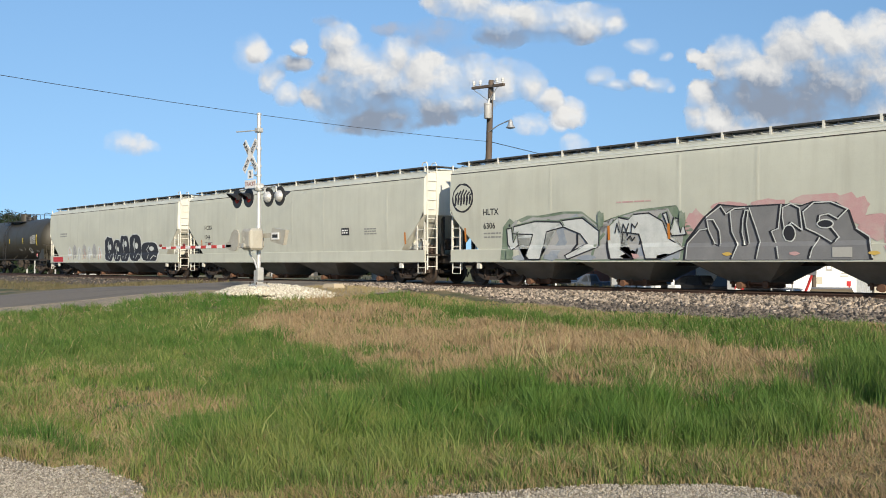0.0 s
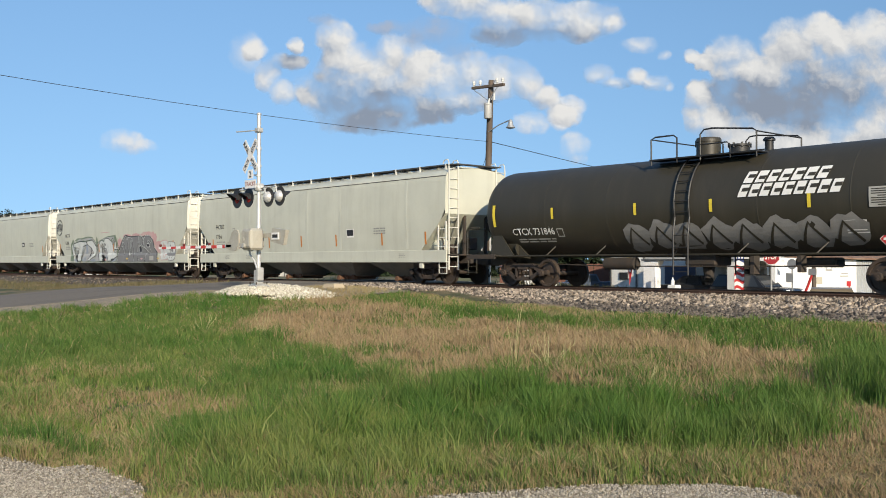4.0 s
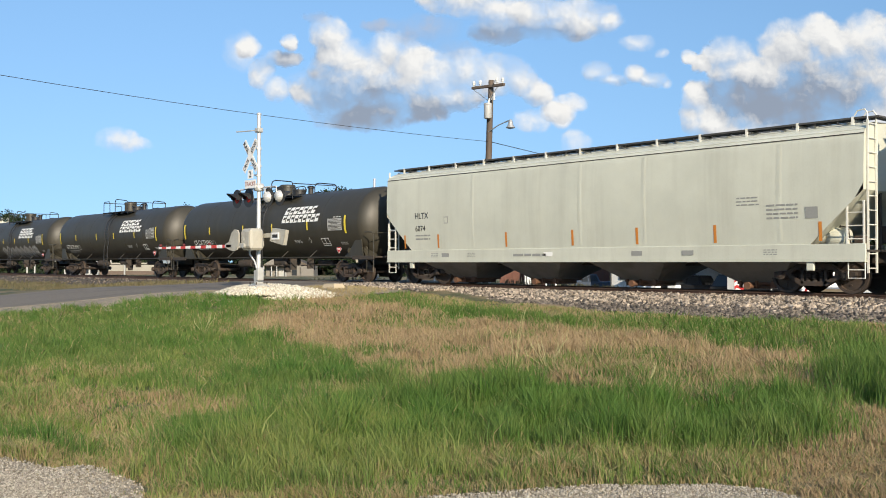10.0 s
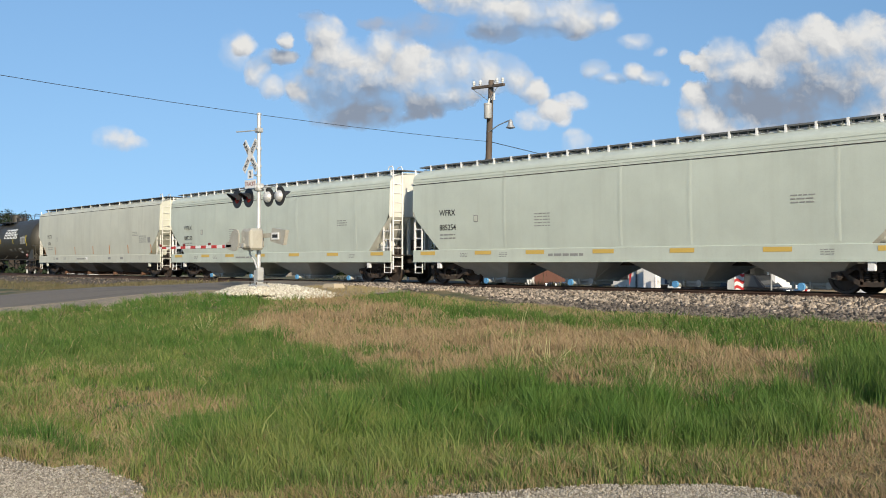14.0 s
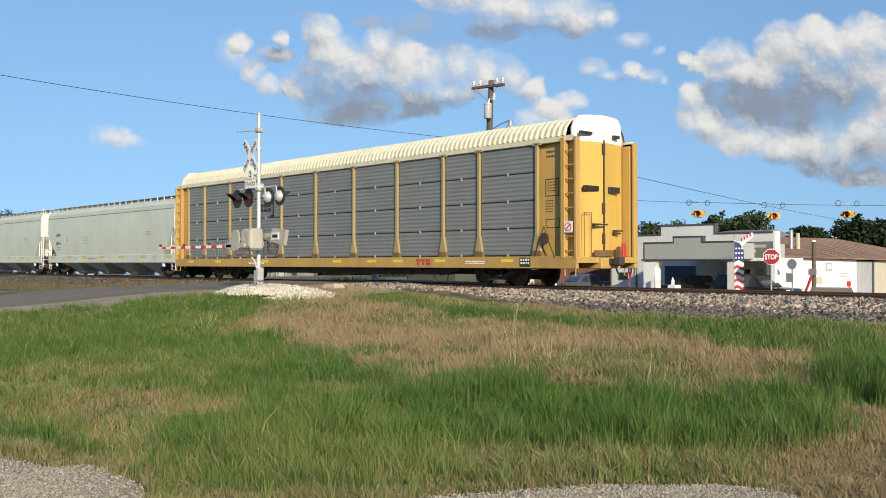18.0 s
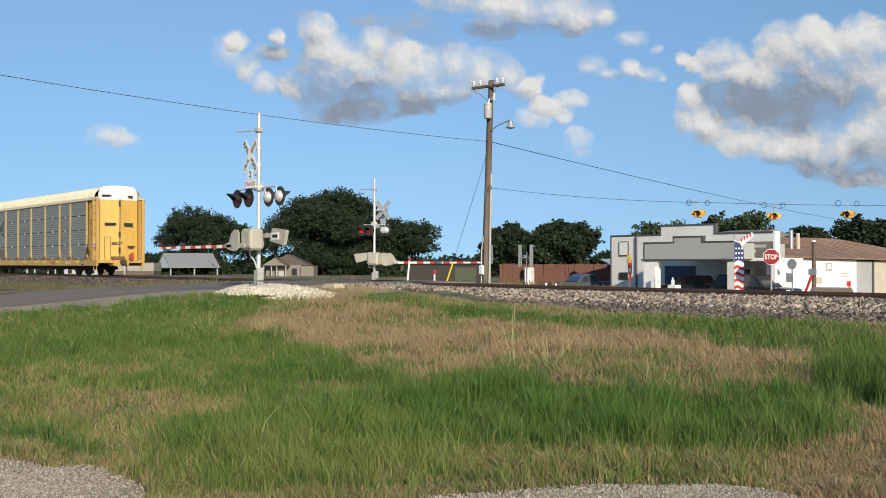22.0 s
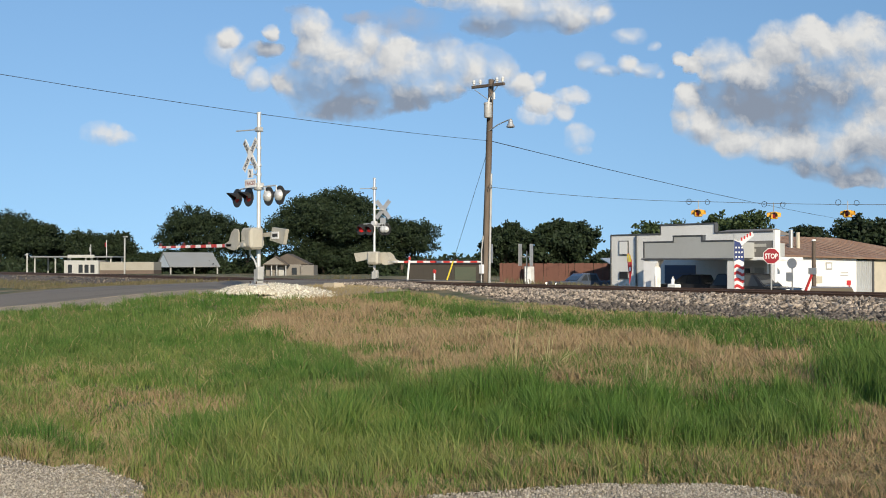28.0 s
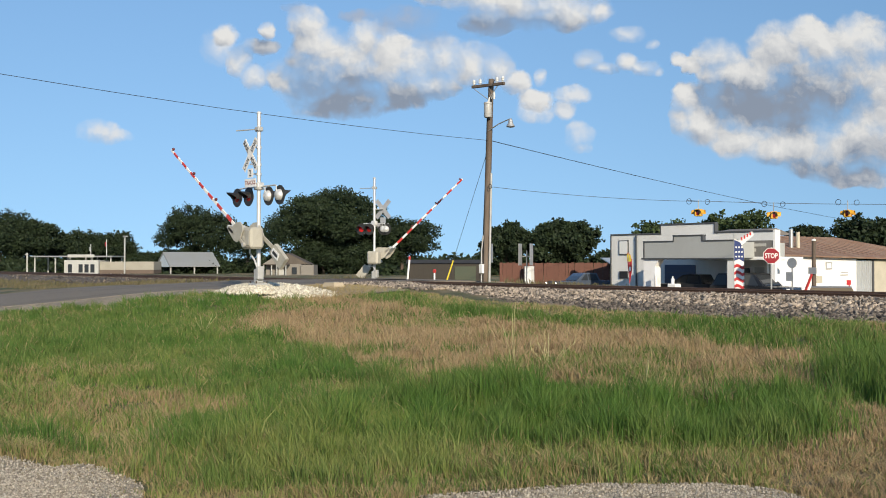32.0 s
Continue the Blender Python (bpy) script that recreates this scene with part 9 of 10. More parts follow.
def build_grass():
    rng = np.random.default_rng(21)
    # tufts spread over the field, thinner with distance from the gravel drive
    n = 640000
    d = 4.3 + 30.0 * rng.random(n) ** 1.4
    az = np.radians(rng.uniform(-78, -20, n))
    tx, ty = np.sin(az) * d, np.cos(az) * d
    tx += rng.normal(0, 0.05, n)
    ty += rng.normal(0, 0.05, n)
    keep = (ty < TRACK - 4.2 + 0.5 * (soft_noise(tx, ty, 1.3, 11) - 0.4)) & (ty > 0.5) & ~inside(SHOULDER, tx, ty)
    fray = 0.5 * (soft_noise(tx, ty, 2.3, 15) - 0.5) + 0.5 * (soft_noise(tx, ty, 6.5, 16) - 0.5) + rng.normal(0, 0.05, n)
    keep &= ~inside(GRAVEL_EDGE, tx + fray * 1.1, ty + fray * 0.8)
    # bare gaps between the tufts
    keep &= soft_noise(tx, ty, 6.0, 12) + rng.normal(0, 0.16, n) > 0.20
    tx, ty, d = tx[keep], ty[keep], d[keep]
    m = len(tx)
    wob = (soft_noise(tx, ty, 0.9, 1) - 0.5) * 1.0 + (soft_noise(tx, ty, 2.6, 2) - 0.5) * 1.0 + (soft_noise(tx, ty, 6.0, 17) - 0.5) * 0.5
    spread = 0.06 + 0.010 * d
    wx, wy = tx + rng.normal(0, 1, m) * spread, ty + rng.normal(0, 1, m) * spread
    within = lambda poly, k: inside(poly, wx + wob * k, wy + wob * k * 0.8)
    dry_main, hollow, corner = within(DRY, 0.3 + 0.02 * d), within(HOLLOW, 0.3), within(CORNER, 0.25)
    olive, umber = within(OLIVE, 0.7), within(UMBER, 0.7)
    weeds, tall, lush_zone = within(WEEDS, 0.15), within(TALL, 0.4), within(LUSH, 0.25)
    pale = np.zeros(m, bool)
    for poly in PALE:
        pale |= within(poly, 0.45)
    strip = within(FAR_GREEN[0], 0.4) | within(FAR_GREEN[1], 0.4)
    edge = inside([(gx - 0.2, gy + 0.3) for gx, gy in GRAVEL_EDGE], tx + wob * 0.3, ty + wob * 0.3)
    far_strip = (ty > TRACK - 6.4 + wob * 0.6) & ~strip
    ballast_lip = ty > TRACK - 4.9 + wob * 0.25
    mottle = soft_noise(tx, ty, 0.55, 3) * 0.5 + soft_noise(tx, ty, 1.9, 4) * 0.5
    u = rng.random(m)
    zone = [weeds, ballast_lip, strip, lush_zone, tall, hollow, dry_main, corner, pale, edge, umber, olive, far_strip]
    share_dry = np.select(zone, [0.02, 0.80, 0.18, 0.05, 0.10, 0.90, 0.96 - 0.55 * np.clip((soft_noise(tx, ty, 0.9, 23) - 0.56) * 5, 0, 1), 0.86, 0.62, 0.72, 0.62, 0.66, 0.74], 0.07 + 0.5 * np.clip((mottle - 0.58) * 4, 0, 1))
    dry = u < share_dry
    lush = soft_noise(tx, ty, 0.7, 5)
    clump = soft_noise(tx, ty, 2.6, 9) * 0.6 + soft_noise(tx, ty, 6.5, 10) * 0.4
    base = np.select(zone, [0.40, 0.07, 0.17, 0.25, 0.24, 0.09, 0.16, 0.10, 0.12, 0.10, 0.11, 0.12, 0.10], 0.13 + 0.09 * lush)
    h = base * rng.uniform(0.55, 1.15, m) * (0.12 + 2.3 * clump ** 1.4)
    h = np.where(dry & (tall | lush_zone), h * 0.8, h)
    wide = (0.0029 + 0.00046 * d) * np.where(rng.random(m) < 0.15, 1.8, 1.0)
    green = ~dry
    deep = green & (weeds | lush_zone | (strip & (u > 0.4)) | ((soft_noise(tx, ty, 0.8, 18) > 0.62) & ~tall))
    fresh = green & ~deep & (tall | pale | edge | olive | umber) & (rng.random(m) < 0.65)
    rest = green & ~deep & ~fresh
    blades("green_grass", tx[rest], ty[rest], h[rest], wide[rest], 31, M_BLADE, "fresh green uncut grass", 0.45)
    blades("deep_green_grass", tx[deep], ty[deep], h[deep], wide[deep], 39, M_BLADE_DEEP, "deep green rank grass", 0.35)
    blades("yellow_green_grass", tx[fresh], ty[fresh], h[fresh], wide[fresh], 40, M_BLADE_BRIGHT, "yellow-green sunlit grass", 0.45)
    rust = dry & (dry_main | corner | hollow | umber)
    blades("dry_grass", tx[rust], ty[rust], h[rust], wide[rust], 32, M_BLADE_DRY, "brown dead grass", 0.6)
    straw = dry & ~rust
    blades("straw_grass", tx[straw], ty[straw], h[straw] * 0.9, wide[straw], 33, M_BLADE_STRAW, "pale straw among the grass", 0.8)
    # tussocks: small bright fans of blades that stand above the rest
    count, per = 900, 30
    cd = 4.8 + 15.0 * rng.random(count) ** 1.2
    ca = np.radians(rng.uniform(-76, -22, count))
    cx, cy = np.sin(ca) * cd, np.cos(ca) * cd
    ok = (cy < TRACK - 5.5) & (cy > 1.5)
    for poly in (GRAVEL_EDGE, SHOULDER, DRY, CORNER, HOLLOW, LUSH, WEEDS):
        ok &= ~inside(poly, cx, cy)
    cx, cy, cd = cx[ok], cy[ok], cd[ok]
    k = len(cx)
    around, out = rng.uniform(0, 2 * math.pi, (k, per)), np.abs(rng.normal(0, 0.045, (k, per)))
    size = rng.uniform(0.10, 0.24, k)[:, None] * rng.uniform(0.55, 1.05, (k, per))
    bx, by = (cx[:, None] + np.cos(around) * out).ravel(), (cy[:, None] + np.sin(around) * out).ravel()
    blades("grass_tussocks", bx, by, size.ravel(), np.repeat(0.0030 + 0.00045 * cd, per), 37, M_BLADE_BRIGHT, "bright yellow-green grass tussocks", 0.45)
    # bleached dead stems standing out of the brown patch
    count = 5200
    sx, sy = rng.uniform(-28, -5, count), rng.uniform(7.5, 19, count)
    ok = inside(DRY, sx, sy) & (soft_noise(sx, sy, 0.8, 19) > 0.42)
    sx, sy = sx[ok], sy[ok]
    blades("dead_stems", sx, sy, rng.uniform(0.18, 0.36, len(sx)), 0.004 + 0.0004 * np.hypot(sx, sy), 41, M_BLADE_STRAW, "bleached dead grass stems", 0.35)
    # long dead stalks fallen across the brown corner
    count = 1500
    sx, sy = rng.uniform(-5.2, -2.2, count), rng.uniform(5.2, 10.5, count)
    ok = inside(CORNER, sx, sy)
    sx, sy = sx[ok], sy[ok]
    blades("fallen_stalks", sx, sy, rng.uniform(0.05, 0.13, len(sx)), np.full(len(sx), 0.007), 42, M_BLADE_STRAW, "long dead stalks fallen on the ground", 3.4)
    # straw lying flat along the gravel and in the brown corner
    m = 40000
    sx, sy = rng.uniform(-9.5, -1.5, m), rng.uniform(2.2, 12.0, m)
    lip = inside([(gx - 0.5, gy + 0.7) for gx, gy in GRAVEL_EDGE], sx, sy) & ~inside([(gx + 0.28, gy - 0.35) for gx, gy in GRAVEL_EDGE], sx, sy)
    ok = inside(CORNER, sx, sy) | lip
    sx, sy = sx[ok], sy[ok]
    blades("fallen_straw", sx, sy, rng.uniform(0.03, 0.08, len(sx)), np.full(len(sx), 0.006), 38, M_BLADE_STRAW, "fallen straw at the edge of the gravel", 3.2)
    # weeds between the ballast and in the shade of the far side
    m = 5000
    x, y = rng.uniform(-75, ROAD_L - 1, m), TRACK - rng.uniform(3.0, 7.5, m)
    blades("verge_grass", x, y, rng.uniform(0.08, 0.25, m), np.full(m, 0.03), 34, M_BLADE_VERGE, "sparse dry grass on the verge across the road", 0.6)
    m = 16000
    x, y = rng.uniform(-31.2, -25.2, m), rng.uniform(14.8, 21.4, m)
    ok = inside([(-29.4, 15.0), (-25.3, 17.4), (-25.3, 21.4), (-31.0, 21.4), (-30.6, 19.0), (-29.0, 17.6)], x, y) & (soft_noise(x, y, 1.2, 14) > 0.3)
    blades("shoulder_grass", x[ok], y[ok], rng.uniform(0.04, 0.15, ok.sum()), np.full(ok.sum(), 0.013), 36, M_BLADE_STRAW, "short straw on the dusty shoulder", 0.7)
    m = 26000
    x, y = rng.uniform(-70, -8, m), TRACK + rng.uniform(4, 30, m)
    ok = (x < ROAD_L - 1) | (x > ROAD_R + 1)
    x, y = x[ok], y[ok]
    ok = (y < 43) | (x < -40)
    blades("far_grass", x[ok], y[ok], rng.uniform(0.1, 0.3, ok.sum()), np.full(ok.sum(), 0.035), 35, M_BLADE_VERGE, "short dull grass beyond the railway", 0.4)


M_BLADE = blade_material("green_blades", (0.034, 0.086, 0.016), (0.125, 0.245, 0.048), (0.21, 0.25, 0.075), 0.36)
M_BLADE_DEEP = blade_material("deep_green_blades", (0.036, 0.086, 0.016), (0.128, 0.238, 0.046), (0.21, 0.26, 0.075), 0.36, 0.42, 0.62)
M_BLADE_DRY = blade_material("brown_blades", (0.185, 0.125, 0.068), (0.46, 0.355, 0.205), (0.37, 0.265, 0.15), 0.2)
M_BLADE_STRAW = blade_material("straw_blades", (0.22, 0.175, 0.08), (0.46, 0.385, 0.20), (0.30, 0.225, 0.11), 0.2)
M_BLADE_VERGE = blade_material("verge_blades", (0.075, 0.066, 0.034), (0.20, 0.165, 0.09), (0.14, 0.13, 0.06), 0.15)
M_BLADE_BRIGHT = blade_material("bright_blades", (0.085, 0.140, 0.025), (0.23, 0.32, 0.075), (0.31, 0.32, 0.11), 0.36)
STALKS = []


def stalk_tuft(x, y, n, height, spread, seed, label):
    """Tall seed stalks that sway in the wind, as one rigid tuft."""
    rng = random.Random(seed)
    t = thing("tall_grass_tuft", pose(x, y, land_z(x, y)), label, "grass tuft", "tall grass tufts")
    for i in range(n):
        a, s = rng.uniform(0, 6.28), rng.uniform(0.2, 1.0) * spread
        h = height * rng.uniform(0.55, 1.0)
        bx, by = math.cos(a) * s * 0.3, math.sin(a) * s * 0.3
        pts = [(bx, by, 0), (bx + math.cos(a) * s * 0.3, by + math.sin(a) * s * 0.3, h * 0.55), (bx + math.cos(a) * s, by + math.sin(a) * s, h)]
        stem = part("stalk", Geo().pipe(pts, 0.0034, 4), M_BLADE_PALE, t)
        g = Geo()
        p = Vector(pts[2])
        g.ring(p - Vector((0, 0, 0.02)), p + Vector((math.cos(a) * 0.03, math.sin(a) * 0.03, 0.13)), 0.005, 0.0015, 5)
        part("seed_head", g, M_BLADE_PALE, stem)
        leaf = Geo().add([(bx - 0.006, by, 0), (bx + 0.006, by, 0), (bx + math.cos(a + 1) * 0.12, by + math.sin(a + 1) * 0.12, h * 0.55), (bx + math.cos(a + 1) * 0.12 + 0.006, by + math.sin(a + 1) * 0.12, h * 0.55), (bx + math.cos(a + 1) * 0.3, by + math.sin(a + 1) * 0.3, h * 0.62)], [(0, 1, 3, 2), (2, 3, 4)])
        part("leaf_blade", leaf, M_BLADE, t)
    STALKS.append((t, seed))
    return t


M_BLADE_PALE = plain("pale_stalk", (0.40, 0.38, 0.18), 0.7)


def build_tufts():
    stalk_tuft(-9.95, 10.05, 3, 1.0, 0.08, 1, "very tall pale seed stalks above the grass")
    stalk_tuft(-9.55, 10.35, 9, 0.5, 0.30, 2, "tuft of tall yellow-green grass")
    stalk_tuft(-19.3, 10.0, 5, 0.5, 0.2, 3, "tuft of tall pale grass near the road")
    stalk_tuft(-7.5, 9.9, 3, 0.35, 0.15, 4, "small tuft of pale grass")
    stalk_tuft(-17.8, 10.6, 5, 0.45, 0.15, 5, "small tuft of pale grass")
    stalk_tuft(-3.0, 21.2, 14, 0.85, 0.4, 6, "feathery weed tuft at the foot of the ballast")


# ---- clouds: far backdrop sheets that drift ----
CLOUDS = []
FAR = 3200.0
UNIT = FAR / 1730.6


def cloud_material(name, lumps, shade, seed, soft, bright, dark, grain):
    """Heaped cloud on a far sheet: lumps are (x, z, rx, rz), shade are the grey hollows and bases (x, z, rx, rz, depth)."""
    k = Nodes(name)
    flat = k.vec("SCALE", k.n("ShaderNodeTexCoord").outputs["Object"], scale=1.0 / UNIT)
    place = k.vec("ADD", flat, (seed * 431.0, seed * 77.0, 0.0))

    def churned(at, scale, reach):
        node = k.n("ShaderNodeTexNoise", Scale=scale, Detail=3.0, Roughness=0.55, Vector=k.vec("ADD", at, (seed * 431.0, seed * 77.0, 0.0)))
        return k.vec("ADD", at, k.vec("MULTIPLY", k.vec("SUBTRACT", node.outputs["Color"], (0.5, 0.5, 0.5)), (reach, 0.0, reach)))

    def mound(at, x, z, rx, rz):
        node = k.t.nodes.new("ShaderNodeVectorMath")
        node.operation = "LENGTH"
        k.put(node.inputs[0], k.vec("MULTIPLY", k.vec("SUBTRACT", at, (x, 0.0, z)), (1.0 / rx, 0.0, 1.0 / rz)))
        return k.math("SUBTRACT", 1.0, node.outputs["Value"])

    def puffs(at, size):
        node = k.t.nodes.new("ShaderNodeTexVoronoi")
        node.feature = "SMOOTH_F1"
        k.put(node.inputs["Vector"], k.vec("ADD", at, (seed * 431.0, seed * 77.0, 0.0)))
        node.inputs["Scale"].default_value, node.inputs["Smoothness"].default_value = 1.0 / size, 0.35
        return k.math("SUBTRACT", 0.55, node.outputs["Distance"])

    def heap(at):
        """Smooth bulk of the cloud."""
        total = None
        for lump in lumps:
            d = mound(at, *lump)
            if total is not None:
                sm = k.t.nodes.new("ShaderNodeMath")
                sm.operation = "SMOOTH_MAX"
                k.put(sm.inputs[0], total)
                k.put(sm.inputs[1], d)
                sm.inputs[2].default_value = 0.25
                d = sm.outputs[0]
            total = d
        return total

    def relief(at):
        """Billows of three sizes and fine fray."""
        r = k.math("MULTIPLY", puffs(at, 50.0 / grain), 0.42)
        r = k.math("ADD", r, k.math("MULTIPLY", puffs(at, 22.0 / grain), 0.24))
        r = k.math("ADD", r, k.math("MULTIPLY", puffs(at, 10.0 / grain), 0.09))
        return k.math("ADD", r, k.math("MULTIPLY", k.math("SUBTRACT", k.noise(0.032 * grain, k.vec("ADD", at, (seed * 431.0, 0.0, 0.0)), 7.0, 0.64), 0.5), 1.0))

    wide = churned(flat, 0.018, 34.0 / grain)
    fine = churned(wide, 0.07, 9.0 / grain)
    bulk, bumps = heap(wide), relief(fine)
    here = k.math("ADD", k.math("MULTIPLY", k.math("MINIMUM", bulk, k.math("ADD", k.math("MULTIPLY", bulk, 0.4), 0.12)), 3.2), k.math("MULTIPLY", bumps, 0.85))
    # the sun stands up to the right: faces that fall away from it turn grey
    toward = relief(k.vec("ADD", fine, (4.0, 0.0, 5.0)))
    slope = k.math("MULTIPLY", k.math("SUBTRACT", bumps, toward), 0.46)
    big = k.math("MULTIPLY", k.math("SUBTRACT", bulk, heap(k.vec("ADD", wide, (12.0, 0.0, 20.0)))), 0.50)
    light = k.math("ADD", k.math("ADD", slope, big), k.math("ADD", 0.72, k.math("MULTIPLY", bumps, 0.40)))
    light = k.math("ADD", light, k.math("MULTIPLY", k.math("SUBTRACT", k.noise(0.017, place, 4.0, 0.6), 0.5), 0.35))
    ragged = k.math("ADD", k.math("MULTIPLY", k.math("SUBTRACT", k.noise(0.022, place, 4.0, 0.55), 0.5), 0.6), k.math("MULTIPLY", bumps, -0.35))
    grey = 0.0
    for x, z, rx, rz, depth in shade:
        hollow = k.n("ShaderNodeMapRange")
        hollow.interpolation_type = "SMOOTHSTEP"
        k.put(hollow.inputs["Value"], k.math("ADD", mound(wide, x, z, rx * 1.25, rz * 1.25), ragged))
        hollow.inputs["From Min"].default_value, hollow.inputs["From Max"].default_value = -0.35, 0.85
        grey = k.math("ADD", grey, k.math("MULTIPLY", hollow.outputs["Result"], depth))
    light = k.math("SUBTRACT", light, k.math("MULTIPLY", k.math("MINIMUM", grey, 1.1), 0.80))
    thin = k.ramp(k.noise(0.016, place, 3.0, 0.5), 0.35, 0.65)
    reach = k.math("ADD", k.math("MULTIPLY", thin, soft * 0.75), soft * 0.40)
    # grey bases fray into the air below them
    reach = k.math("ADD", reach, k.math("MULTIPLY", k.math("MINIMUM", grey, 1.0), 0.25))
    rise = k.math("DIVIDE", k.math("ADD", here, 0.02), reach, clamp=True)
    alpha = k.math("MULTIPLY", k.math("MULTIPLY", rise, rise), k.math("SUBTRACT", 3.0, k.math("MULTIPLY", rise, 2.0)))
    alpha = k.math("MULTIPLY", alpha, 0.97)
    col = k.mix(k.math("ADD", light, 0.0, clamp=True), dark, bright)
    em = k.n("ShaderNodeEmission", Color=col, Strength=1.0)
    tr = k.n("ShaderNodeBsdfTransparent")
    mx = k.n("ShaderNodeMixShader", Fac=alpha)
    k.t.links.new(tr.outputs[0], mx.inputs[1])
    k.t.links.new(em.outputs[0], mx.inputs[2])
    k.t.links.new(mx.outputs[0], k.t.nodes["Material Output"].inputs["Surface"])
    return k.m


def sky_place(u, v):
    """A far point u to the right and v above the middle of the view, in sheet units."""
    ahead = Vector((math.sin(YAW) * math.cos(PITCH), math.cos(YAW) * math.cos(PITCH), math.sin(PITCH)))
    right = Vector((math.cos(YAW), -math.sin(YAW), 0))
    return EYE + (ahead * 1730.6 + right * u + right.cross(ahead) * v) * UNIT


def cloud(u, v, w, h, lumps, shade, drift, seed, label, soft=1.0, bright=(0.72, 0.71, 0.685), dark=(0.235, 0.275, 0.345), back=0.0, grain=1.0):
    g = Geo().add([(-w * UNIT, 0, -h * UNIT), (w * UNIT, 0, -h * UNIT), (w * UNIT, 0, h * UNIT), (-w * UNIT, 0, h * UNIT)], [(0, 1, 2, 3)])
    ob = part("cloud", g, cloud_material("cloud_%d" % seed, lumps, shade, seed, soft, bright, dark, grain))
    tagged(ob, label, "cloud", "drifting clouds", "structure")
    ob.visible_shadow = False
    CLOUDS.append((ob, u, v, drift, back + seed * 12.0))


def build_clouds():
    thin = dict(bright=(0.66, 0.68, 0.70), dark=(0.40, 0.47, 0.57))
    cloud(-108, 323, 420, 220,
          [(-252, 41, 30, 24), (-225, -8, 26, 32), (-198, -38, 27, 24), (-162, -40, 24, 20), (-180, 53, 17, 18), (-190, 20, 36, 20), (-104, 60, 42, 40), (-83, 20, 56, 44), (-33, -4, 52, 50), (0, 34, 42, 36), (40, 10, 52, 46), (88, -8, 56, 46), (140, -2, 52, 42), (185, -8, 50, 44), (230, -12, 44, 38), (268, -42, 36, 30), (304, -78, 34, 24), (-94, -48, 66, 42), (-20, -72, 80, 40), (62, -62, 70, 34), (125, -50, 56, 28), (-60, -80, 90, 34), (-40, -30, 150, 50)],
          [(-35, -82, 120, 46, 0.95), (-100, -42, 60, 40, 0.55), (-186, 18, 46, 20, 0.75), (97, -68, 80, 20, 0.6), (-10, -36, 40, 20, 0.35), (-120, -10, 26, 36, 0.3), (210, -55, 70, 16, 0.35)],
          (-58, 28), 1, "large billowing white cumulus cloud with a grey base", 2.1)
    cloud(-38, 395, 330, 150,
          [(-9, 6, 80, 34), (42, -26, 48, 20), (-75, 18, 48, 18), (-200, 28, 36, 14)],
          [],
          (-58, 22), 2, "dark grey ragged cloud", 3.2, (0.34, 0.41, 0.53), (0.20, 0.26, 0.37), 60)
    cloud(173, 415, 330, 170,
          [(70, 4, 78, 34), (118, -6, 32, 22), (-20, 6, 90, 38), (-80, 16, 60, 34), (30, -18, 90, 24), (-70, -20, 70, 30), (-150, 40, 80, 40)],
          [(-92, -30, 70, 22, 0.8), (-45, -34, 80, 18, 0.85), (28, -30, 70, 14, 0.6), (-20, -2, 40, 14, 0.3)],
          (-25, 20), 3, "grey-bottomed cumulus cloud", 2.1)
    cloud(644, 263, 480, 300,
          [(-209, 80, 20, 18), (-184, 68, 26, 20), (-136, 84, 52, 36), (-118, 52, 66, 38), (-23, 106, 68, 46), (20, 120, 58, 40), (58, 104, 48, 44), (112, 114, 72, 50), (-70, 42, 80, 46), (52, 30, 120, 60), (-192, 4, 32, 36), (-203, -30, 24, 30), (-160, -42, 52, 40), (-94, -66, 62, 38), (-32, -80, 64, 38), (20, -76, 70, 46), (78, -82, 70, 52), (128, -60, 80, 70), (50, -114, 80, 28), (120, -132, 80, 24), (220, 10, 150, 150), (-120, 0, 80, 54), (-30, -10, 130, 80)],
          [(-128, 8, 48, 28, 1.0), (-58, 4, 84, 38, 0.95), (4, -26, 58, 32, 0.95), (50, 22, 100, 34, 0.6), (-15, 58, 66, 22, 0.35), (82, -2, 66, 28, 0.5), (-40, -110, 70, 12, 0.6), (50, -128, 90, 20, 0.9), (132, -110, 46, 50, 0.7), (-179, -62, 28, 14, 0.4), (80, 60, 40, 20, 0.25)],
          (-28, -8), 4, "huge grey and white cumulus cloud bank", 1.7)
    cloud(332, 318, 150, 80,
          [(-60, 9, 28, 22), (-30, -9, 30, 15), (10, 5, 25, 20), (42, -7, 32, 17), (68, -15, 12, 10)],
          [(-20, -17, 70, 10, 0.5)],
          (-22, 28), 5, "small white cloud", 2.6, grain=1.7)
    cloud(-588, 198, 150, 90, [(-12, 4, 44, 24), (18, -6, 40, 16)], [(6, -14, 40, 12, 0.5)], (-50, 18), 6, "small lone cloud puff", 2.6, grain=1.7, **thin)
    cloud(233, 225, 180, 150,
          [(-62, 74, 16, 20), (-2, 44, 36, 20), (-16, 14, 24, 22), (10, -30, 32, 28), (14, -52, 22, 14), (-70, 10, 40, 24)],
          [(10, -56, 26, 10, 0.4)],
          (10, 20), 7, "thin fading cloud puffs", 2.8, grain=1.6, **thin)
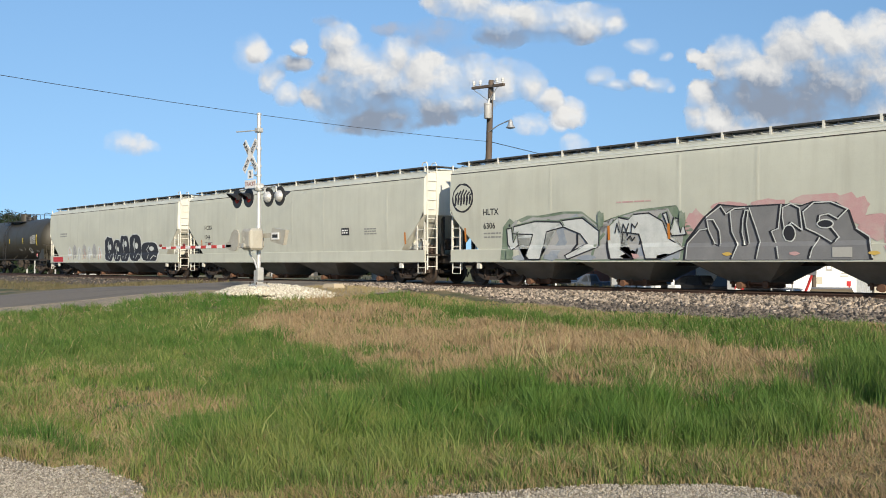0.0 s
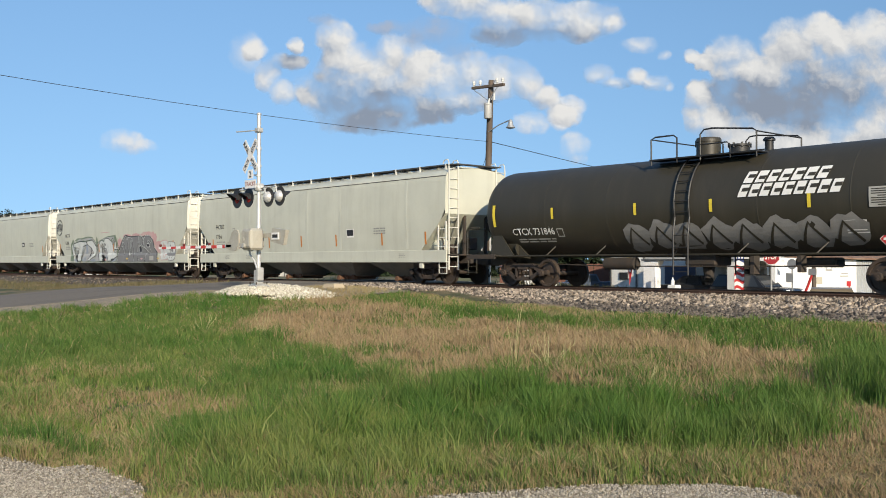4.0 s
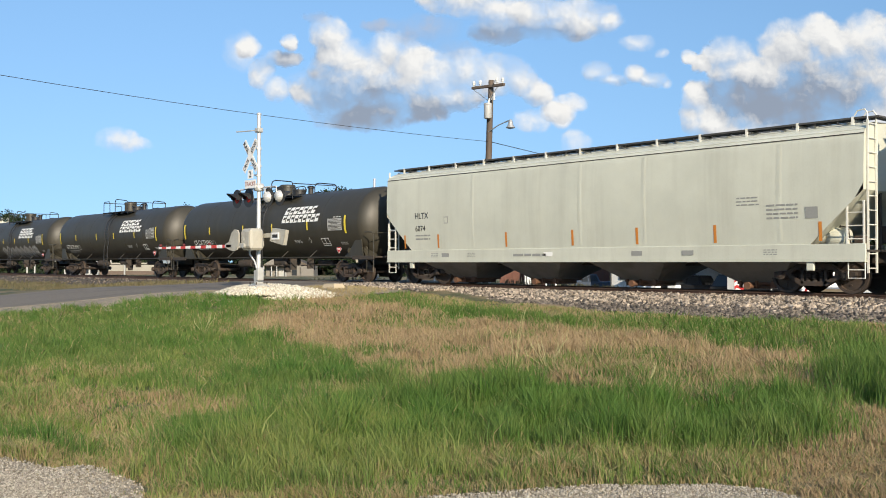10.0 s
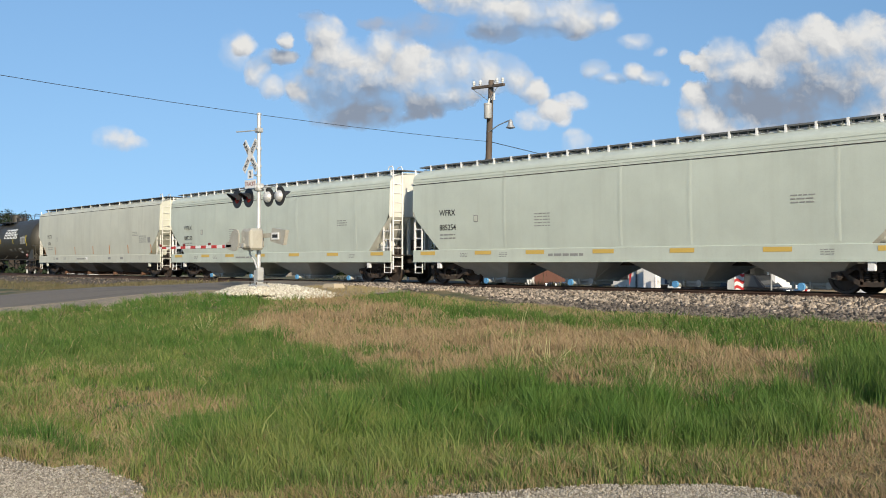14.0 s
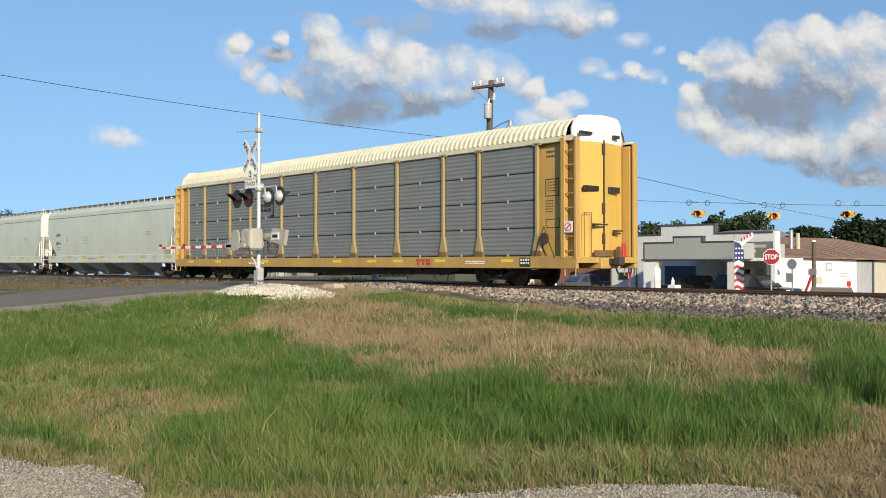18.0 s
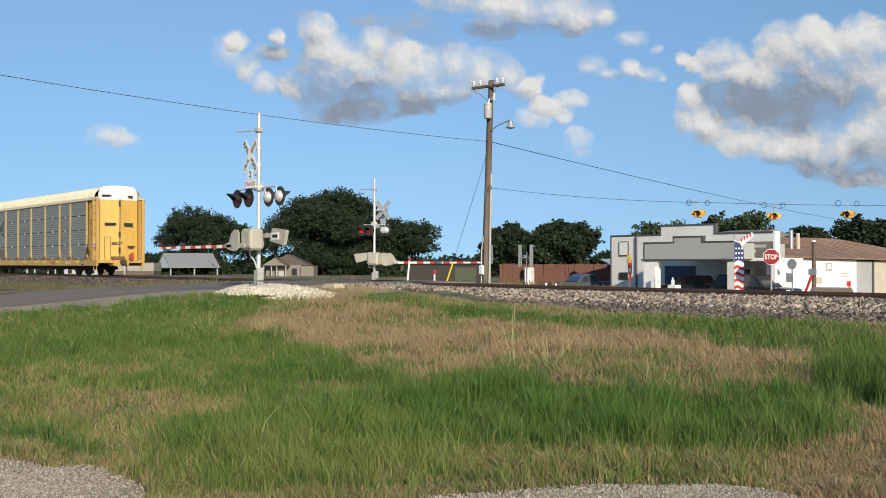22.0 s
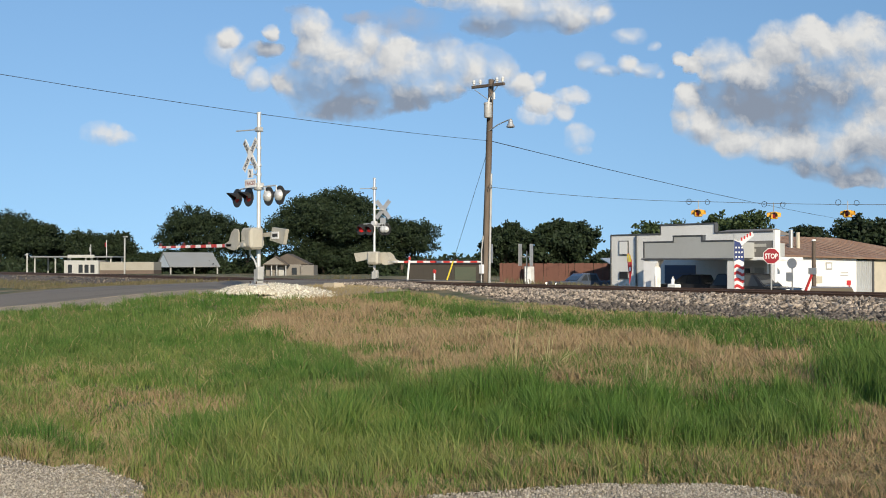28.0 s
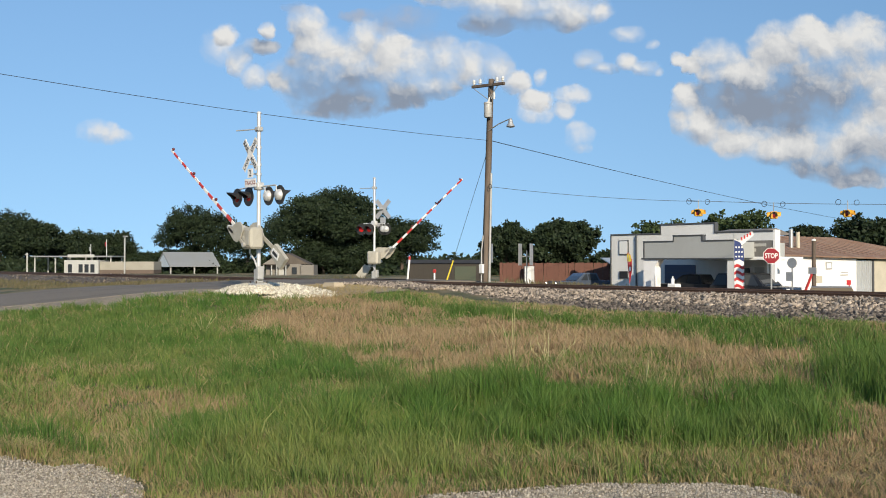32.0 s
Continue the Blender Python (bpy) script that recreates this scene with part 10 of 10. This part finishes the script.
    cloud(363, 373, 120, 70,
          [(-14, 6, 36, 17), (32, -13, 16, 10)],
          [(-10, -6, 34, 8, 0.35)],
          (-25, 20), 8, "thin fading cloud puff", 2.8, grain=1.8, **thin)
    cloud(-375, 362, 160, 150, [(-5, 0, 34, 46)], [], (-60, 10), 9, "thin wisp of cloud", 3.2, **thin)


build_ground()
build_track()
scatter_ballast()
build_signals()
build_store()
build_far()
build_trees()
build_clouds()
TRAIN = build_train()
build_grass()
build_tufts()

def motions():
    """Everything that moves: the train and its wheels, the gate arms, the clouds, swaying stalks."""
    def run(t):
        """How far the train has rolled towards -x since 12 s."""
        return 9.861 * (t - 12) - 0.0058 * (t - 12) ** 2
    for car in TRAIN:
        x = car.matrix_basis.translation.x
        walk(car, [(t, pose(x - run(t), TRACK, 0)) for t in range(0, 33, 4)])
    turn = [(k / 15, -run(k / 15) / 0.46) for k in range(481)]
    for w in ROLLING:
        p = w.matrix_basis.translation.copy()
        walk(w, [(t, Matrix.Translation(p) @ Matrix.Rotation(a, 4, "Y")) for t, a in turn])
    rise = (((0, 0), (30.1, 0), (30.5, 7), (31, 16), (31.5, 24.3), (32, 31.6)), ((0, 0), (30.1, 0), (30.5, 8.5), (31, 19.5), (31.5, 31), (32, 41.5)))
    for (gate, pivot, d), rows in zip(GATES, rise):
        walk(gate, [(t, Matrix.Translation(pivot) @ Matrix.Rotation(radians(-d * a), 4, "Y")) for t, a in rows])
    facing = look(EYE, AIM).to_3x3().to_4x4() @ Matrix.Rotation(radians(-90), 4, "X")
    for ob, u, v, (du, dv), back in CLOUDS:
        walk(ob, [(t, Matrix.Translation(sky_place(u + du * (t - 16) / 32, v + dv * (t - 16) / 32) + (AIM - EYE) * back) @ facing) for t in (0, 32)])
    for t, seed in STALKS:
        m = t.matrix_basis.copy()
        walk(t, [(s, m @ pose(0, 0, 0, 4 * math.sin(s * 1.9 + seed), 9 * math.sin(s * 1.25 + seed * 2.1) + 4 * math.sin(s * 2.7 + seed), 0)) for s in [0.5 * k for k in range(65)]])


motions()
